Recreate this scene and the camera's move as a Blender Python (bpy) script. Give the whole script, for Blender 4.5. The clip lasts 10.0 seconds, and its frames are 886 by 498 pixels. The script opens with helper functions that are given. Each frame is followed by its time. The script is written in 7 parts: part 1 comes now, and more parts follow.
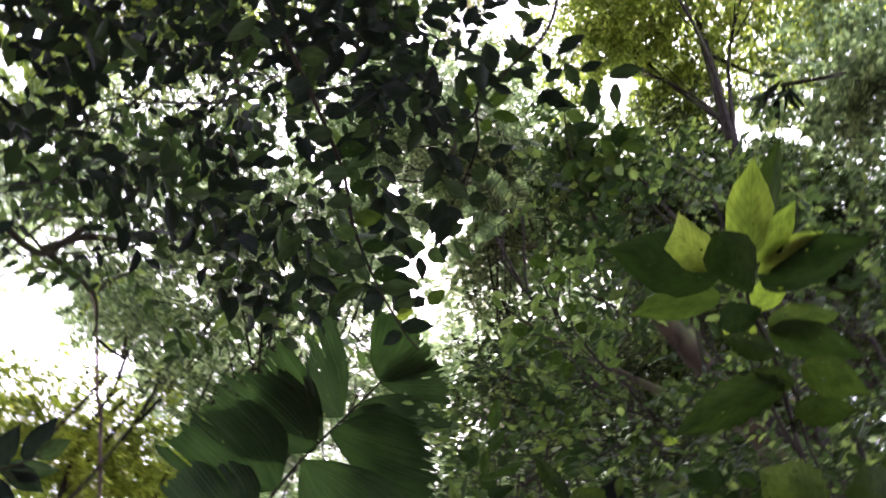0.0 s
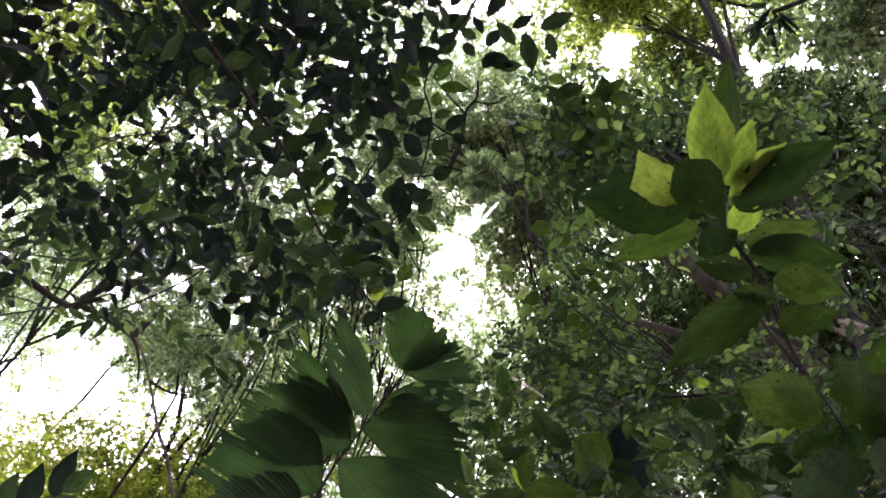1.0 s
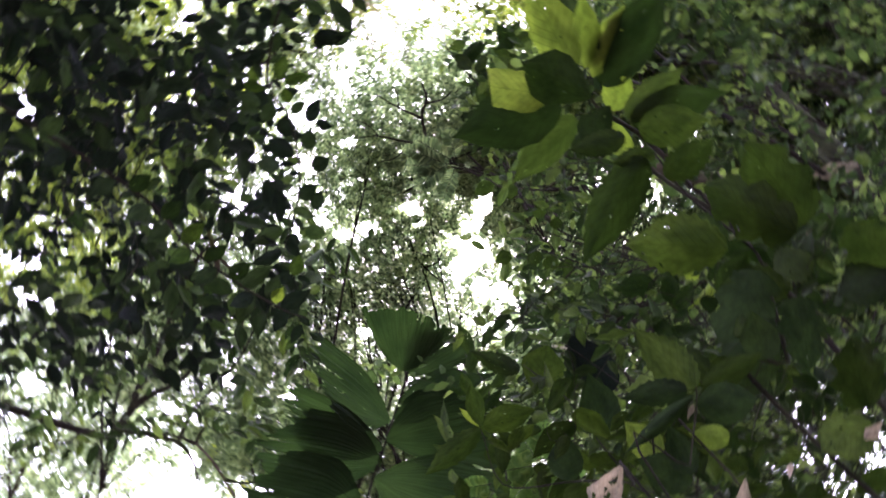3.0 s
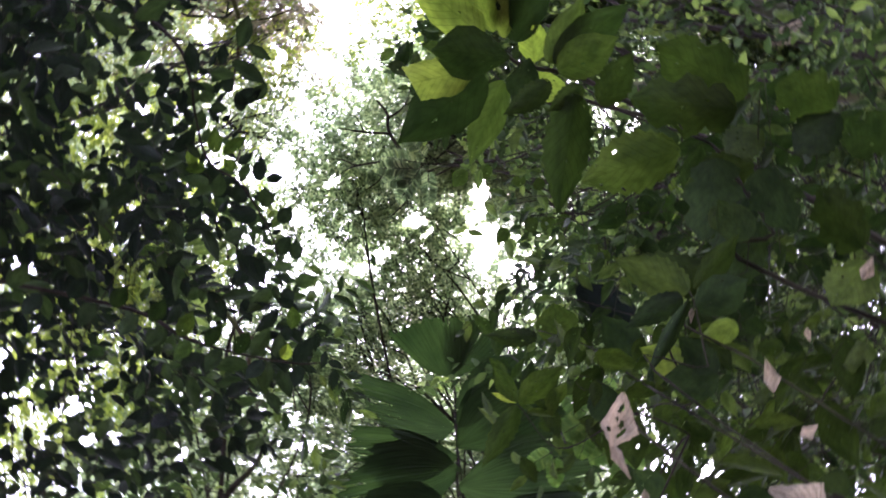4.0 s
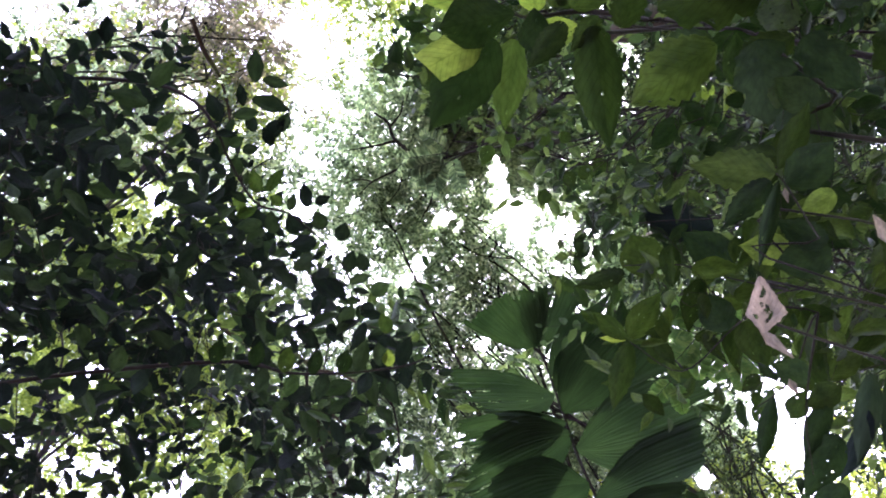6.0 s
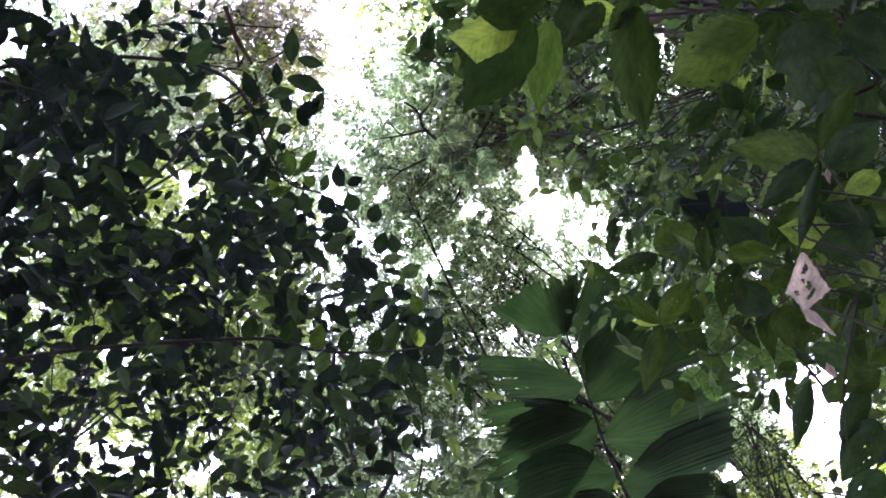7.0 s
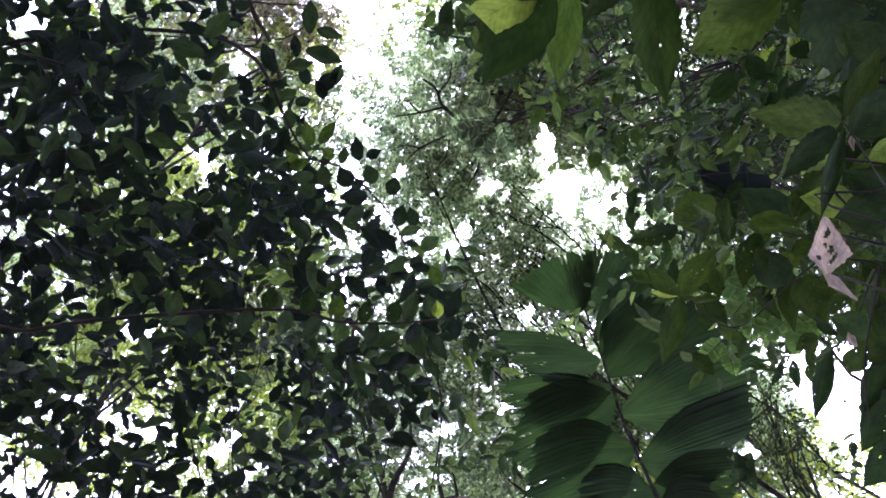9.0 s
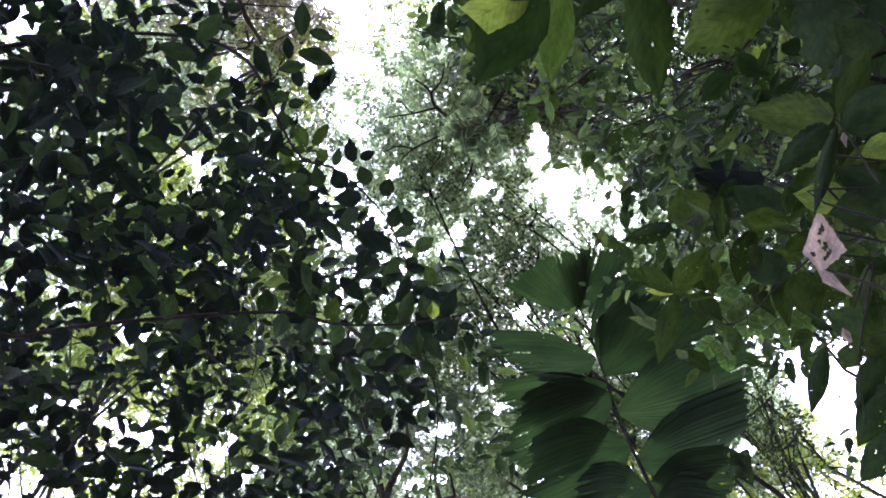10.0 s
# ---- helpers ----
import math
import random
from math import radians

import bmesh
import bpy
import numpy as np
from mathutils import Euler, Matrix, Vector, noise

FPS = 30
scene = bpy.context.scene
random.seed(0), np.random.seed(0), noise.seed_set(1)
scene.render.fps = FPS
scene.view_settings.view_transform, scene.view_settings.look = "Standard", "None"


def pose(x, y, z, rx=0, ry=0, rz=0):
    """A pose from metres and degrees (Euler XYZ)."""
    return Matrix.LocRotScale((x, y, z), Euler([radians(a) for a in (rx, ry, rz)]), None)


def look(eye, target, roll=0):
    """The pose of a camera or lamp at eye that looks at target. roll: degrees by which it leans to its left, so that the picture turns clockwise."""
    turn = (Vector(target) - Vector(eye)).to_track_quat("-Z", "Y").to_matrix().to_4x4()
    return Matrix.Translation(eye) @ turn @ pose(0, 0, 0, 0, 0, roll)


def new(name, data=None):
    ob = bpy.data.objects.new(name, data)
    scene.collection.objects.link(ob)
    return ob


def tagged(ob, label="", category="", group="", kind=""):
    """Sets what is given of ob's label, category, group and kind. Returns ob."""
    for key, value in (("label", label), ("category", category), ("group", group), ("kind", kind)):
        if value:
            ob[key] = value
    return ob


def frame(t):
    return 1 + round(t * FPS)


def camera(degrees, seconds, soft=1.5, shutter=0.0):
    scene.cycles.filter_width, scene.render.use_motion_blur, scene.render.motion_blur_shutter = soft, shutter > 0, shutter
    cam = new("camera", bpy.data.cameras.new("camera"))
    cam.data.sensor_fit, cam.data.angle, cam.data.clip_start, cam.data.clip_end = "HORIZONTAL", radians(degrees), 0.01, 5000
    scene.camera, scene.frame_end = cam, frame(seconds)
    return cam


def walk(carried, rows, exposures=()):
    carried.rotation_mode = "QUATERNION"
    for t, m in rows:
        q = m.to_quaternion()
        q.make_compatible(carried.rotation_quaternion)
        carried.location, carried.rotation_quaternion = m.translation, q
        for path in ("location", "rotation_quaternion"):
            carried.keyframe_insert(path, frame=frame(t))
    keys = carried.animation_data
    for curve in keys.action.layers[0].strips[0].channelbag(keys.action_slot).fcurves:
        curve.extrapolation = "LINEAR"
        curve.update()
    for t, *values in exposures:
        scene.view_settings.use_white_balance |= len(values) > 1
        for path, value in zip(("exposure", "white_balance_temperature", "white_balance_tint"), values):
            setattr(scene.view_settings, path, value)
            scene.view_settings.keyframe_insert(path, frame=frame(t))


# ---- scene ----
cam = camera(57.0, 10.0, soft=1.85, shutter=0.8)
PATH = [
    (0, (0.2807, 0.5381, 1.797), (0.1439, 1.4068, 3.5933), 18.02),
    (0.5, (0.3856, 0.5615, 1.791), (0.1738, 1.4299, 3.5801), 15.16),
    (1, (0.4464, 0.5601, 1.773), (0.2139, 1.446, 3.5509), 13.3),
    (1.5, (0.5012, 0.6173, 1.7587), (0.2196, 1.5117, 3.5252), 19.7),
    (2, (0.5981, 0.6594, 1.7816), (0.2872, 1.5367, 3.5519), 20.36),
    (2.5, (0.6581, 0.6925, 1.7592), (0.3599, 1.5504, 3.541), 9.26),
    (3.8, (0.7919, 0.7817, 1.7296), (0.4507, 1.5965, 3.524), -18.23),
    (4, (0.7932, 0.7822, 1.7194), (0.4511, 1.59, 3.5167), -21.54),
    (4.5, (0.7798, 0.7701, 1.7104), (0.4104, 1.5793, 3.5017), -28.21),
    (5, (0.7435, 0.7664, 1.7096), (0.3511, 1.5667, 3.5), -32.18),
    (5.5, (0.7259, 0.7567, 1.7107), (0.3391, 1.5426, 3.5087), -34.95),
    (6, (0.7111, 0.7433, 1.7207), (0.3127, 1.4974, 3.5298), -33.89),
    (7.5, (0.6777, 0.7435, 1.7138), (0.206, 1.4364, 3.5297), -26.64),
    (8, (0.6736, 0.7525, 1.716), (0.178, 1.4452, 3.5255), -25.27),
    (8.5, (0.6721, 0.752, 1.7102), (0.1633, 1.4409, 3.5176), -24.73),
    (9, (0.672, 0.749, 1.709), (0.1589, 1.4401, 3.5143), -24.9),
    (9.5, (0.669, 0.7459, 1.7064), (0.1565, 1.4434, 3.5094), -25.4),
    (10, (0.672, 0.7476, 1.7091), (0.1665, 1.45, 3.5122), -26.32),
]
walk(cam, [(t, look(eye, target, roll)) for t, eye, target, roll in PATH], exposures=[(0.0, 3.05, 6200, 40), (2.5, 3.02, 6100, 43), (5.0, 3.32, 5700, 47), (10.0, 3.12, 5400, 50)])

# ---- world, sun, exposure ----
world = bpy.data.worlds.new("overcast_day")
scene.world = world
world.use_nodes = True
wn, wl = world.node_tree.nodes, world.node_tree.links
sky = wn.new("ShaderNodeTexSky")
sky.sky_type, sky.sun_disc = "NISHITA", False
sky.sun_elevation, sky.sun_rotation = radians(62), radians(-8)
sky.air_density, sky.dust_density = 1.4, 4.0
veil = wn.new("ShaderNodeMix")
veil.data_type = "RGBA"
veil.inputs[0].default_value = 0.75
veil.inputs[7].default_value = (9.5, 10.0, 10.6, 1)
wl.new(sky.outputs[0], veil.inputs[6])
wl.new(veil.outputs[2], wn["Background"].inputs[0])
wn["Background"].inputs[1].default_value = 0.15
sun = new("sun", bpy.data.lights.new("sun", "SUN"))
sun.data.energy, sun.data.angle, sun.data.color = 2.6, radians(3.0), (1.0, 0.95, 0.86)
sun.matrix_world = look((0, 6, 14), (0.6, 0.8, 1.7))


# ---- materials ----
def material(name):
    m = bpy.data.materials.new(name)
    m.use_nodes = True
    n = m.node_tree.nodes
    return m, n, m.node_tree.links, n["Principled BSDF"], n["Material Output"]


def ramp(n, stops):
    r = n.new("ShaderNodeValToRGB")
    e = r.color_ramp.elements
    e[0].position, e[0].color = stops[0][0], (*stops[0][1], 1)
    e[1].position, e[1].color = stops[-1][0], (*stops[-1][1], 1)
    for p, c in stops[1:-1]:
        e.new(p).color = (*c, 1)
    return r


def leaf_material(name, dark, mid, pale, glow, through_light=0.5, rough=0.42, veins=0.0, pieces=False, spots=0.3, holes=0.0, streaks=False, gloss=0.07):
    """Foliage: base colours chosen leaf by leaf, light that passes through the blade, veins along the uv's, spots and bites of wear."""
    m, n, l, bsdf, out = material(name)
    if pieces:
        rnd = n.new("ShaderNodeObjectInfo").outputs["Random"]
    else:
        rnd = n.new("ShaderNodeNewGeometry").outputs["Random Per Island"]
    tint = ramp(n, [(0.0, dark), (0.62, mid), (1.0, pale)])
    l.new(rnd, tint.inputs[0])
    co = n.new("ShaderNodeTexCoord")
    fine = n.new("ShaderNodeTexNoise")
    fine.inputs["Scale"].default_value, fine.inputs["Detail"].default_value = 34.0, 4.0
    l.new(co.outputs["Object" if not pieces else "UV"], fine.inputs["Vector"])
    if pieces:
        fine.inputs["Scale"].default_value = 7.0
    if streaks:
        comb = n.new("ShaderNodeMapping")
        comb.inputs["Scale"].default_value = (8.0, 0.3, 1)
        l.new(co.outputs["UV"], comb.inputs[0])
        l.new(comb.outputs[0], fine.inputs["Vector"])
    mottled = n.new("ShaderNodeMix")
    mottled.data_type, mottled.blend_type = "RGBA", "MULTIPLY"
    mottled.inputs[0].default_value = spots
    grey = ramp(n, [(0.3, (0.5, 0.5, 0.42)), (0.62, (1.25, 1.25, 1.15))])
    l.new(fine.outputs[0], grey.inputs[0])
    l.new(tint.outputs[0], mottled.inputs[6])
    l.new(grey.outputs[0], mottled.inputs[7])
    broad = n.new("ShaderNodeTexNoise")
    broad.inputs["Scale"].default_value, broad.inputs["Detail"].default_value = (2.3 if pieces else 1.6), 3.0
    drift = n.new("ShaderNodeVectorMath")
    drift.operation = "MULTIPLY_ADD"
    drift.inputs[1].default_value = (23.0, 17.0, 31.0)
    l.new(rnd, drift.inputs[0])
    l.new(co.outputs["UV" if pieces else "Object"], drift.inputs[2])
    l.new(drift.outputs[0] if pieces else co.outputs["Object"], broad.inputs["Vector"])
    cloudy = ramp(n, [(0.34, (0.55, 0.6, 0.6)), (0.66, (1.4, 1.35, 1.2))])
    l.new(broad.outputs[0], cloudy.inputs[0])
    clouded = n.new("ShaderNodeMix")
    clouded.data_type, clouded.blend_type = "RGBA", "MULTIPLY"
    clouded.inputs[0].default_value = 0.8
    l.new(mottled.outputs[2], clouded.inputs[6])
    l.new(cloudy.outputs[0], clouded.inputs[7])
    colour = clouded.outputs[2]
    vein_mask = None
    if veins:
        sep = n.new("ShaderNodeSeparateXYZ")
        l.new(co.outputs["UV"], sep.inputs[0])

        def arith(op, a, b=None):
            k = n.new("ShaderNodeMath")
            k.operation = op
            for i, v in enumerate((a, b)):
                if v is not None:
                    if isinstance(v, (int, float)):
                        k.inputs[i].default_value = v
                    else:
                        l.new(v, k.inputs[i])
            return k.outputs[0]
        across = arith("ABSOLUTE", arith("SUBTRACT", sep.outputs[0], 0.5))
        side = arith("FRACT", arith("MULTIPLY", arith("SUBTRACT", sep.outputs[1], arith("MULTIPLY", across, 0.62)), 9.0))
        line = arith("LESS_THAN", arith("ABSOLUTE", arith("SUBTRACT", side, 0.5)), 0.085)
        rib = arith("LESS_THAN", across, 0.022)
        vein_mask = arith("MAXIMUM", line, rib)
        veined = n.new("ShaderNodeMix")
        veined.data_type, veined.blend_type = "RGBA", "MULTIPLY"
        l.new(arith("MULTIPLY", vein_mask, veins), veined.inputs[0])
        veined.inputs[7].default_value = (0.22, 0.28, 0.2, 1)
        l.new(colour, veined.inputs[6])
        colour = veined.outputs[2]
    l.new(colour, bsdf.inputs["Base Color"])
    bsdf.inputs["Roughness"].default_value = rough
    bsdf.inputs["Specular IOR Level"].default_value = gloss
    lit = n.new("ShaderNodeMix")
    lit.data_type, lit.blend_type = "RGBA", "MULTIPLY"
    lit.inputs[0].default_value = 1.0
    lit.inputs[7].default_value = (*glow, 1)
    l.new(colour, lit.inputs[6])
    trans = n.new("ShaderNodeBsdfTranslucent")
    l.new(lit.outputs[2], trans.inputs[0])
    mix = n.new("ShaderNodeMixShader")
    mix.inputs[0].default_value = through_light
    l.new(bsdf.outputs[0], mix.inputs[1])
    l.new(trans.outputs[0], mix.inputs[2])
    if holes:
        cells = n.new("ShaderNodeTexVoronoi")
        cells.inputs["Scale"].default_value = 9.0
        shift = n.new("ShaderNodeVectorMath")
        shift.operation = "ADD"
        spin = n.new("ShaderNodeMath")
        spin.operation = "MULTIPLY"
        spin.inputs[1].default_value = 40.0
        l.new(rnd, spin.inputs[0])
        l.new(co.outputs["UV"], shift.inputs[0])
        l.new(spin.outputs[0], shift.inputs[1])
        l.new(shift.outputs[0], cells.inputs["Vector"])
        size = n.new("ShaderNodeMath")
        size.operation = "POWER"
        size.inputs[1].default_value = 5.0
        l.new(cells.outputs["Color"], size.inputs[0])
        bite = n.new("ShaderNodeMath")
        bite.operation = "MULTIPLY"
        bite.inputs[1].default_value = holes
        l.new(size.outputs[0], bite.inputs[0])
        inside = n.new("ShaderNodeMath")
        inside.operation = "LESS_THAN"
        l.new(cells.outputs["Distance"], inside.inputs[0])
        l.new(bite.outputs[0], inside.inputs[1])
        eaten = n.new("ShaderNodeMixShader")
        l.new(inside.outputs[0], eaten.inputs[0])
        l.new(mix.outputs[0], eaten.inputs[1])
        l.new(n.new("ShaderNodeBsdfTransparent").outputs[0], eaten.inputs[2])
        mix = eaten
    l.new(mix.outputs[0], out.inputs[0])
    bump = n.new("ShaderNodeBump")
    bump.inputs["Strength"].default_value, bump.inputs["Distance"].default_value = 0.25, 0.01
    l.new(vein_mask if vein_mask else fine.outputs[0], bump.inputs["Height"])
    l.new(bump.outputs[0], bsdf.inputs["Normal"])
    return m


def bark_material(name, dark, pale, scale=9.0, moss=0.0):
    m, n, l, bsdf, out = material(name)
    co = n.new("ShaderNodeTexCoord")
    st = n.new("ShaderNodeMapping")
    st.inputs["Scale"].default_value = (1, 1, 0.3)
    l.new(co.outputs["Object"], st.inputs[0])
    a = n.new("ShaderNodeTexNoise")
    a.inputs["Scale"].default_value, a.inputs["Detail"].default_value = scale, 8.0
    l.new(st.outputs[0], a.inputs["Vector"])
    b = n.new("ShaderNodeTexNoise")
    b.inputs["Scale"].default_value = 1.7
    l.new(co.outputs["Object"], b.inputs["Vector"])
    r = ramp(n, [(0.3, dark), (0.7, pale)])
    l.new(a.outputs[0], r.inputs[0])
    g = n.new("ShaderNodeMix")
    g.data_type = "RGBA"
    g.inputs[7].default_value = (0.05, 0.075, 0.02, 1)
    gm = ramp(n, [(0.5, (0, 0, 0)), (0.65, (moss, moss, moss))])
    l.new(b.outputs[0], gm.inputs[0])
    l.new(gm.outputs[0], g.inputs[0])
    l.new(r.outputs[0], g.inputs[6])
    l.new(g.outputs[2], bsdf.inputs["Base Color"])
    bsdf.inputs["Roughness"].default_value = 0.9
    bsdf.inputs["Specular IOR Level"].default_value = 0.1
    bump = n.new("ShaderNodeBump")
    bump.inputs["Strength"].default_value, bump.inputs["Distance"].default_value = 0.7, 0.03
    l.new(a.outputs[0], bump.inputs["Height"])
    l.new(bump.outputs[0], bsdf.inputs["Normal"])
    return m


GLOW = (1.6, 1.85, 1.0)
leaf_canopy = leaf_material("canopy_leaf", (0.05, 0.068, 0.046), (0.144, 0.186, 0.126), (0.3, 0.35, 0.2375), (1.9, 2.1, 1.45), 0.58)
# sunlit crowns: the sun on them is put into lighter leaf colours
leaf_yellow = leaf_material("sunlit_leaf", (0.06, 0.08, 0.02), (0.13, 0.16, 0.042), (0.26, 0.29, 0.085), GLOW, 0.62)
leaf_lime = leaf_material("sunlit_lime_leaf", (0.09, 0.12, 0.025), (0.195, 0.247, 0.0494), (0.325, 0.377, 0.091), (1.5, 1.6, 0.8), 0.6)
leaf_rust = leaf_material("greyish_leaf", (0.08, 0.08, 0.065), (0.13, 0.13, 0.1), (0.2, 0.18, 0.14), (1.6, 1.6, 1.2), 0.45)
# darker copies of canopy_leaf: shade in dense crowns is put into the colour
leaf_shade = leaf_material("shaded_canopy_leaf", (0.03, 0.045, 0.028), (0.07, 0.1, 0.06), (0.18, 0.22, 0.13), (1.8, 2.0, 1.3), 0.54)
leaf_mid = leaf_material("shaded_midstorey_leaf", (0.007, 0.013, 0.007), (0.022, 0.037, 0.016), (0.085, 0.11, 0.04), GLOW, 0.5)
# leaves against the sky: their shade is put into near-black colours
SILHOUETTE = ((0.0035, 0.006, 0.007), (0.006, 0.010, 0.009), (0.02, 0.034, 0.017), (1.4, 1.7, 0.7), 0.24, 0.65)
leaf_dark = leaf_material("silhouette_leaf", *SILHOUETTE, pieces=True, gloss=0.05)
leaf_dark_mass = leaf_material("silhouette_foliage", *SILHOUETTE, gloss=0.05)
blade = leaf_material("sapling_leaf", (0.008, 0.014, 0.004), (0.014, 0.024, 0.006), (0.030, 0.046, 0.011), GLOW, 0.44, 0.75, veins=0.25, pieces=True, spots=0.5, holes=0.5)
# darker copy of the sapling leaf: shade on undersides is put into the colour
blade_dark = leaf_material("dark_sapling_leaf", (0.006, 0.012, 0.005), (0.009, 0.018, 0.007), (0.016, 0.029, 0.010), (1.5, 1.8, 0.7), 0.32, 0.75, veins=0.25, pieces=True, spots=0.5, holes=0.4)
blade_young = leaf_material("young_sapling_leaf", (0.06, 0.092, 0.02), (0.085, 0.12, 0.027), (0.12, 0.152, 0.037), (1.5, 1.6, 0.65), 0.58, 0.45, veins=0.3, pieces=True, spots=0.4, holes=0.3)
# very dark base: shade under the frond is put into the colour
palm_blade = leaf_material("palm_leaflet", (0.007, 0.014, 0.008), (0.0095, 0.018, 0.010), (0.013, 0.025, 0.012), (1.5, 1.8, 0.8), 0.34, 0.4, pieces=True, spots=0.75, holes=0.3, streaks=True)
dead_leaf = leaf_material("dead_leaf", (0.13, 0.115, 0.095), (0.18, 0.155, 0.13), (0.23, 0.205, 0.17), (1.1, 1.0, 0.9), 0.45, 0.8, veins=0.3, pieces=True, spots=0.5)
dead_creased = leaf_material("creased_dead_leaf", (0.15, 0.137, 0.115), (0.18, 0.165, 0.14), (0.21, 0.19, 0.165), (1.1, 1.0, 0.9), 0.3, 0.8, veins=0.85, pieces=True, spots=0.6)
leaf_fern = leaf_material("fern_leaflet", (0.045, 0.09, 0.028), (0.07, 0.125, 0.038), (0.11, 0.17, 0.05), GLOW, 0.5)
# lighter copy of the sapling leaf, with the light on it put into the colour
blade_light = leaf_material("lit_green_leaf", (0.024, 0.038, 0.014), (0.042, 0.064, 0.022), (0.075, 0.1, 0.036), GLOW, 0.48, 0.45, veins=0.35, pieces=True, spots=0.4, holes=0.3)
# understorey shade is put into these darker tones
leaf_mid_piece = leaf_material("shaded_midstorey_blade", (0.005, 0.010, 0.005), (0.012, 0.021, 0.008), (0.042, 0.06, 0.018), GLOW, 0.42, veins=0.3, pieces=True, holes=0.4)
bark = bark_material("brown_bark", (0.010, 0.008, 0.005), (0.036, 0.027, 0.017), 9, 0.7)
bark_grey = bark_material("grey_bark", (0.03, 0.026, 0.022), (0.13, 0.11, 0.09), 7, 0.5)
bark_dark = bark_material("dark_twig_bark", (0.004, 0.0035, 0.003), (0.016, 0.013, 0.01), 20, 0.2)
pale_wood = bark_material("weathered_wood", (0.25, 0.23, 0.19), (0.5, 0.47, 0.4), 30)
soil, sn, sl, sb, _ = material("leaf_litter")
s1 = sn.new("ShaderNodeTexVoronoi")
s1.inputs["Scale"].default_value = 16
s2 = ramp(sn, [(0.2, (0.022, 0.014, 0.008)), (0.5, (0.07, 0.046, 0.026)), (0.85, (0.17, 0.115, 0.06))])
sc = sn.new("ShaderNodeTexCoord")
sl.new(sc.outputs["Object"], s1.inputs["Vector"])
s3 = sn.new("ShaderNodeTexNoise")
s3.inputs["Scale"].default_value, s3.inputs["Detail"].default_value = 3.0, 10.0
s4 = sn.new("ShaderNodeMix")
s4.data_type = "RGBA"
s4.inputs[0].default_value = 0.45
sl.new(sc.outputs["Object"], s3.inputs["Vector"])
sl.new(s1.outputs["Color"], s4.inputs[6])
sl.new(s3.outputs[0], s4.inputs[7])
sl.new(s4.outputs[2], s2.inputs[0])
sl.new(s2.outputs[0], sb.inputs["Base Color"])
sb.inputs["Roughness"].default_value = 0.9

# ---- openings of the canopy: cut along the camera's sight lines, named by their place 11 m up ----
# V and START: camera places from which the gaps are cut
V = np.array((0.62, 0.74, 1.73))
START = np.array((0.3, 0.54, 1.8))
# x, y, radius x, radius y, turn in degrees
SIGHT_GAPS = [
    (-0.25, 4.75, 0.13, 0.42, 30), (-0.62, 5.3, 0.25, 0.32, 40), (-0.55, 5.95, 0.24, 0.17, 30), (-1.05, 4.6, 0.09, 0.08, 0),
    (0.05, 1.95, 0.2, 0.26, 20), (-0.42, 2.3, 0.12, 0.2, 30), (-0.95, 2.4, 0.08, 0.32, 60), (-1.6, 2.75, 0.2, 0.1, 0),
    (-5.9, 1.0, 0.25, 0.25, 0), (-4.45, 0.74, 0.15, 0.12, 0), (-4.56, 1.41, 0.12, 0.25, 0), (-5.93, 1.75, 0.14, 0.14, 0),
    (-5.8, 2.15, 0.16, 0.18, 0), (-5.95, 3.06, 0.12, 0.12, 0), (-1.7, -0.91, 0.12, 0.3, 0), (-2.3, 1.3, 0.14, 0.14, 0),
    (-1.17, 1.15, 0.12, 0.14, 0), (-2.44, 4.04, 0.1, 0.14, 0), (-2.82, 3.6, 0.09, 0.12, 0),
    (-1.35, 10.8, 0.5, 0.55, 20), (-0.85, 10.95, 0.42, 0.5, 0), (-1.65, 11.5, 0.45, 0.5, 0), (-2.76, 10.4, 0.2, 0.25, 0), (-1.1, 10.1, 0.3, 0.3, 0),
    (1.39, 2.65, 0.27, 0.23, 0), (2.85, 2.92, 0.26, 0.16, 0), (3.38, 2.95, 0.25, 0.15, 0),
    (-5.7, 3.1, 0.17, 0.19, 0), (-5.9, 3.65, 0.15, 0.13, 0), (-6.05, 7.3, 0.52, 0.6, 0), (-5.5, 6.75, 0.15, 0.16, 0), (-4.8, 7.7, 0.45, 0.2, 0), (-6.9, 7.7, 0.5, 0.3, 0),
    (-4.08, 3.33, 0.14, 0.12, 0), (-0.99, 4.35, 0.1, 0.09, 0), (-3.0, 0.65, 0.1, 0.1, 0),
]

# smaller holes between the crowns, cut along sight lines too
SIGHT_GAPS += [(-1.52, 4.51, 0.08, 0.06, 63.46), (-1.91, 4.41, 0.1, 0.09, 63.8), (-1.34, 4.96, 0.08, 0.06, 63.5), (-0.21, 6.24, 0.12, 0.11, 63.05), (-0.91, 6.17, 0.13, 0.08, 63.67), (-2.46, 3.89, 0.1, 0.08, 64.1), (-2.81, 3.68, 0.13, 0.1, 64.34), (-1.99, 4.2, 0.07, 0.1, 63.77), (-1.47, 3.06, 0.07, 0.1, 62.7), (-0.75, 1.9, 0.1, 0.08, 61.37), (-0.98, 1.13, 0.1, 0.07, 61.17), (-2.92, 2.19, 0.08, 0.15, 63.71), (-5.89, 3.69, 0.11, 0.13, 67.52), (-3.52, 5.93, 0.11, 0.08, 66.08), (-3.64, 6.38, 0.13, 0.13, 66.4), (-4.31, 5.75, 0.13, 0.11, 66.78)]
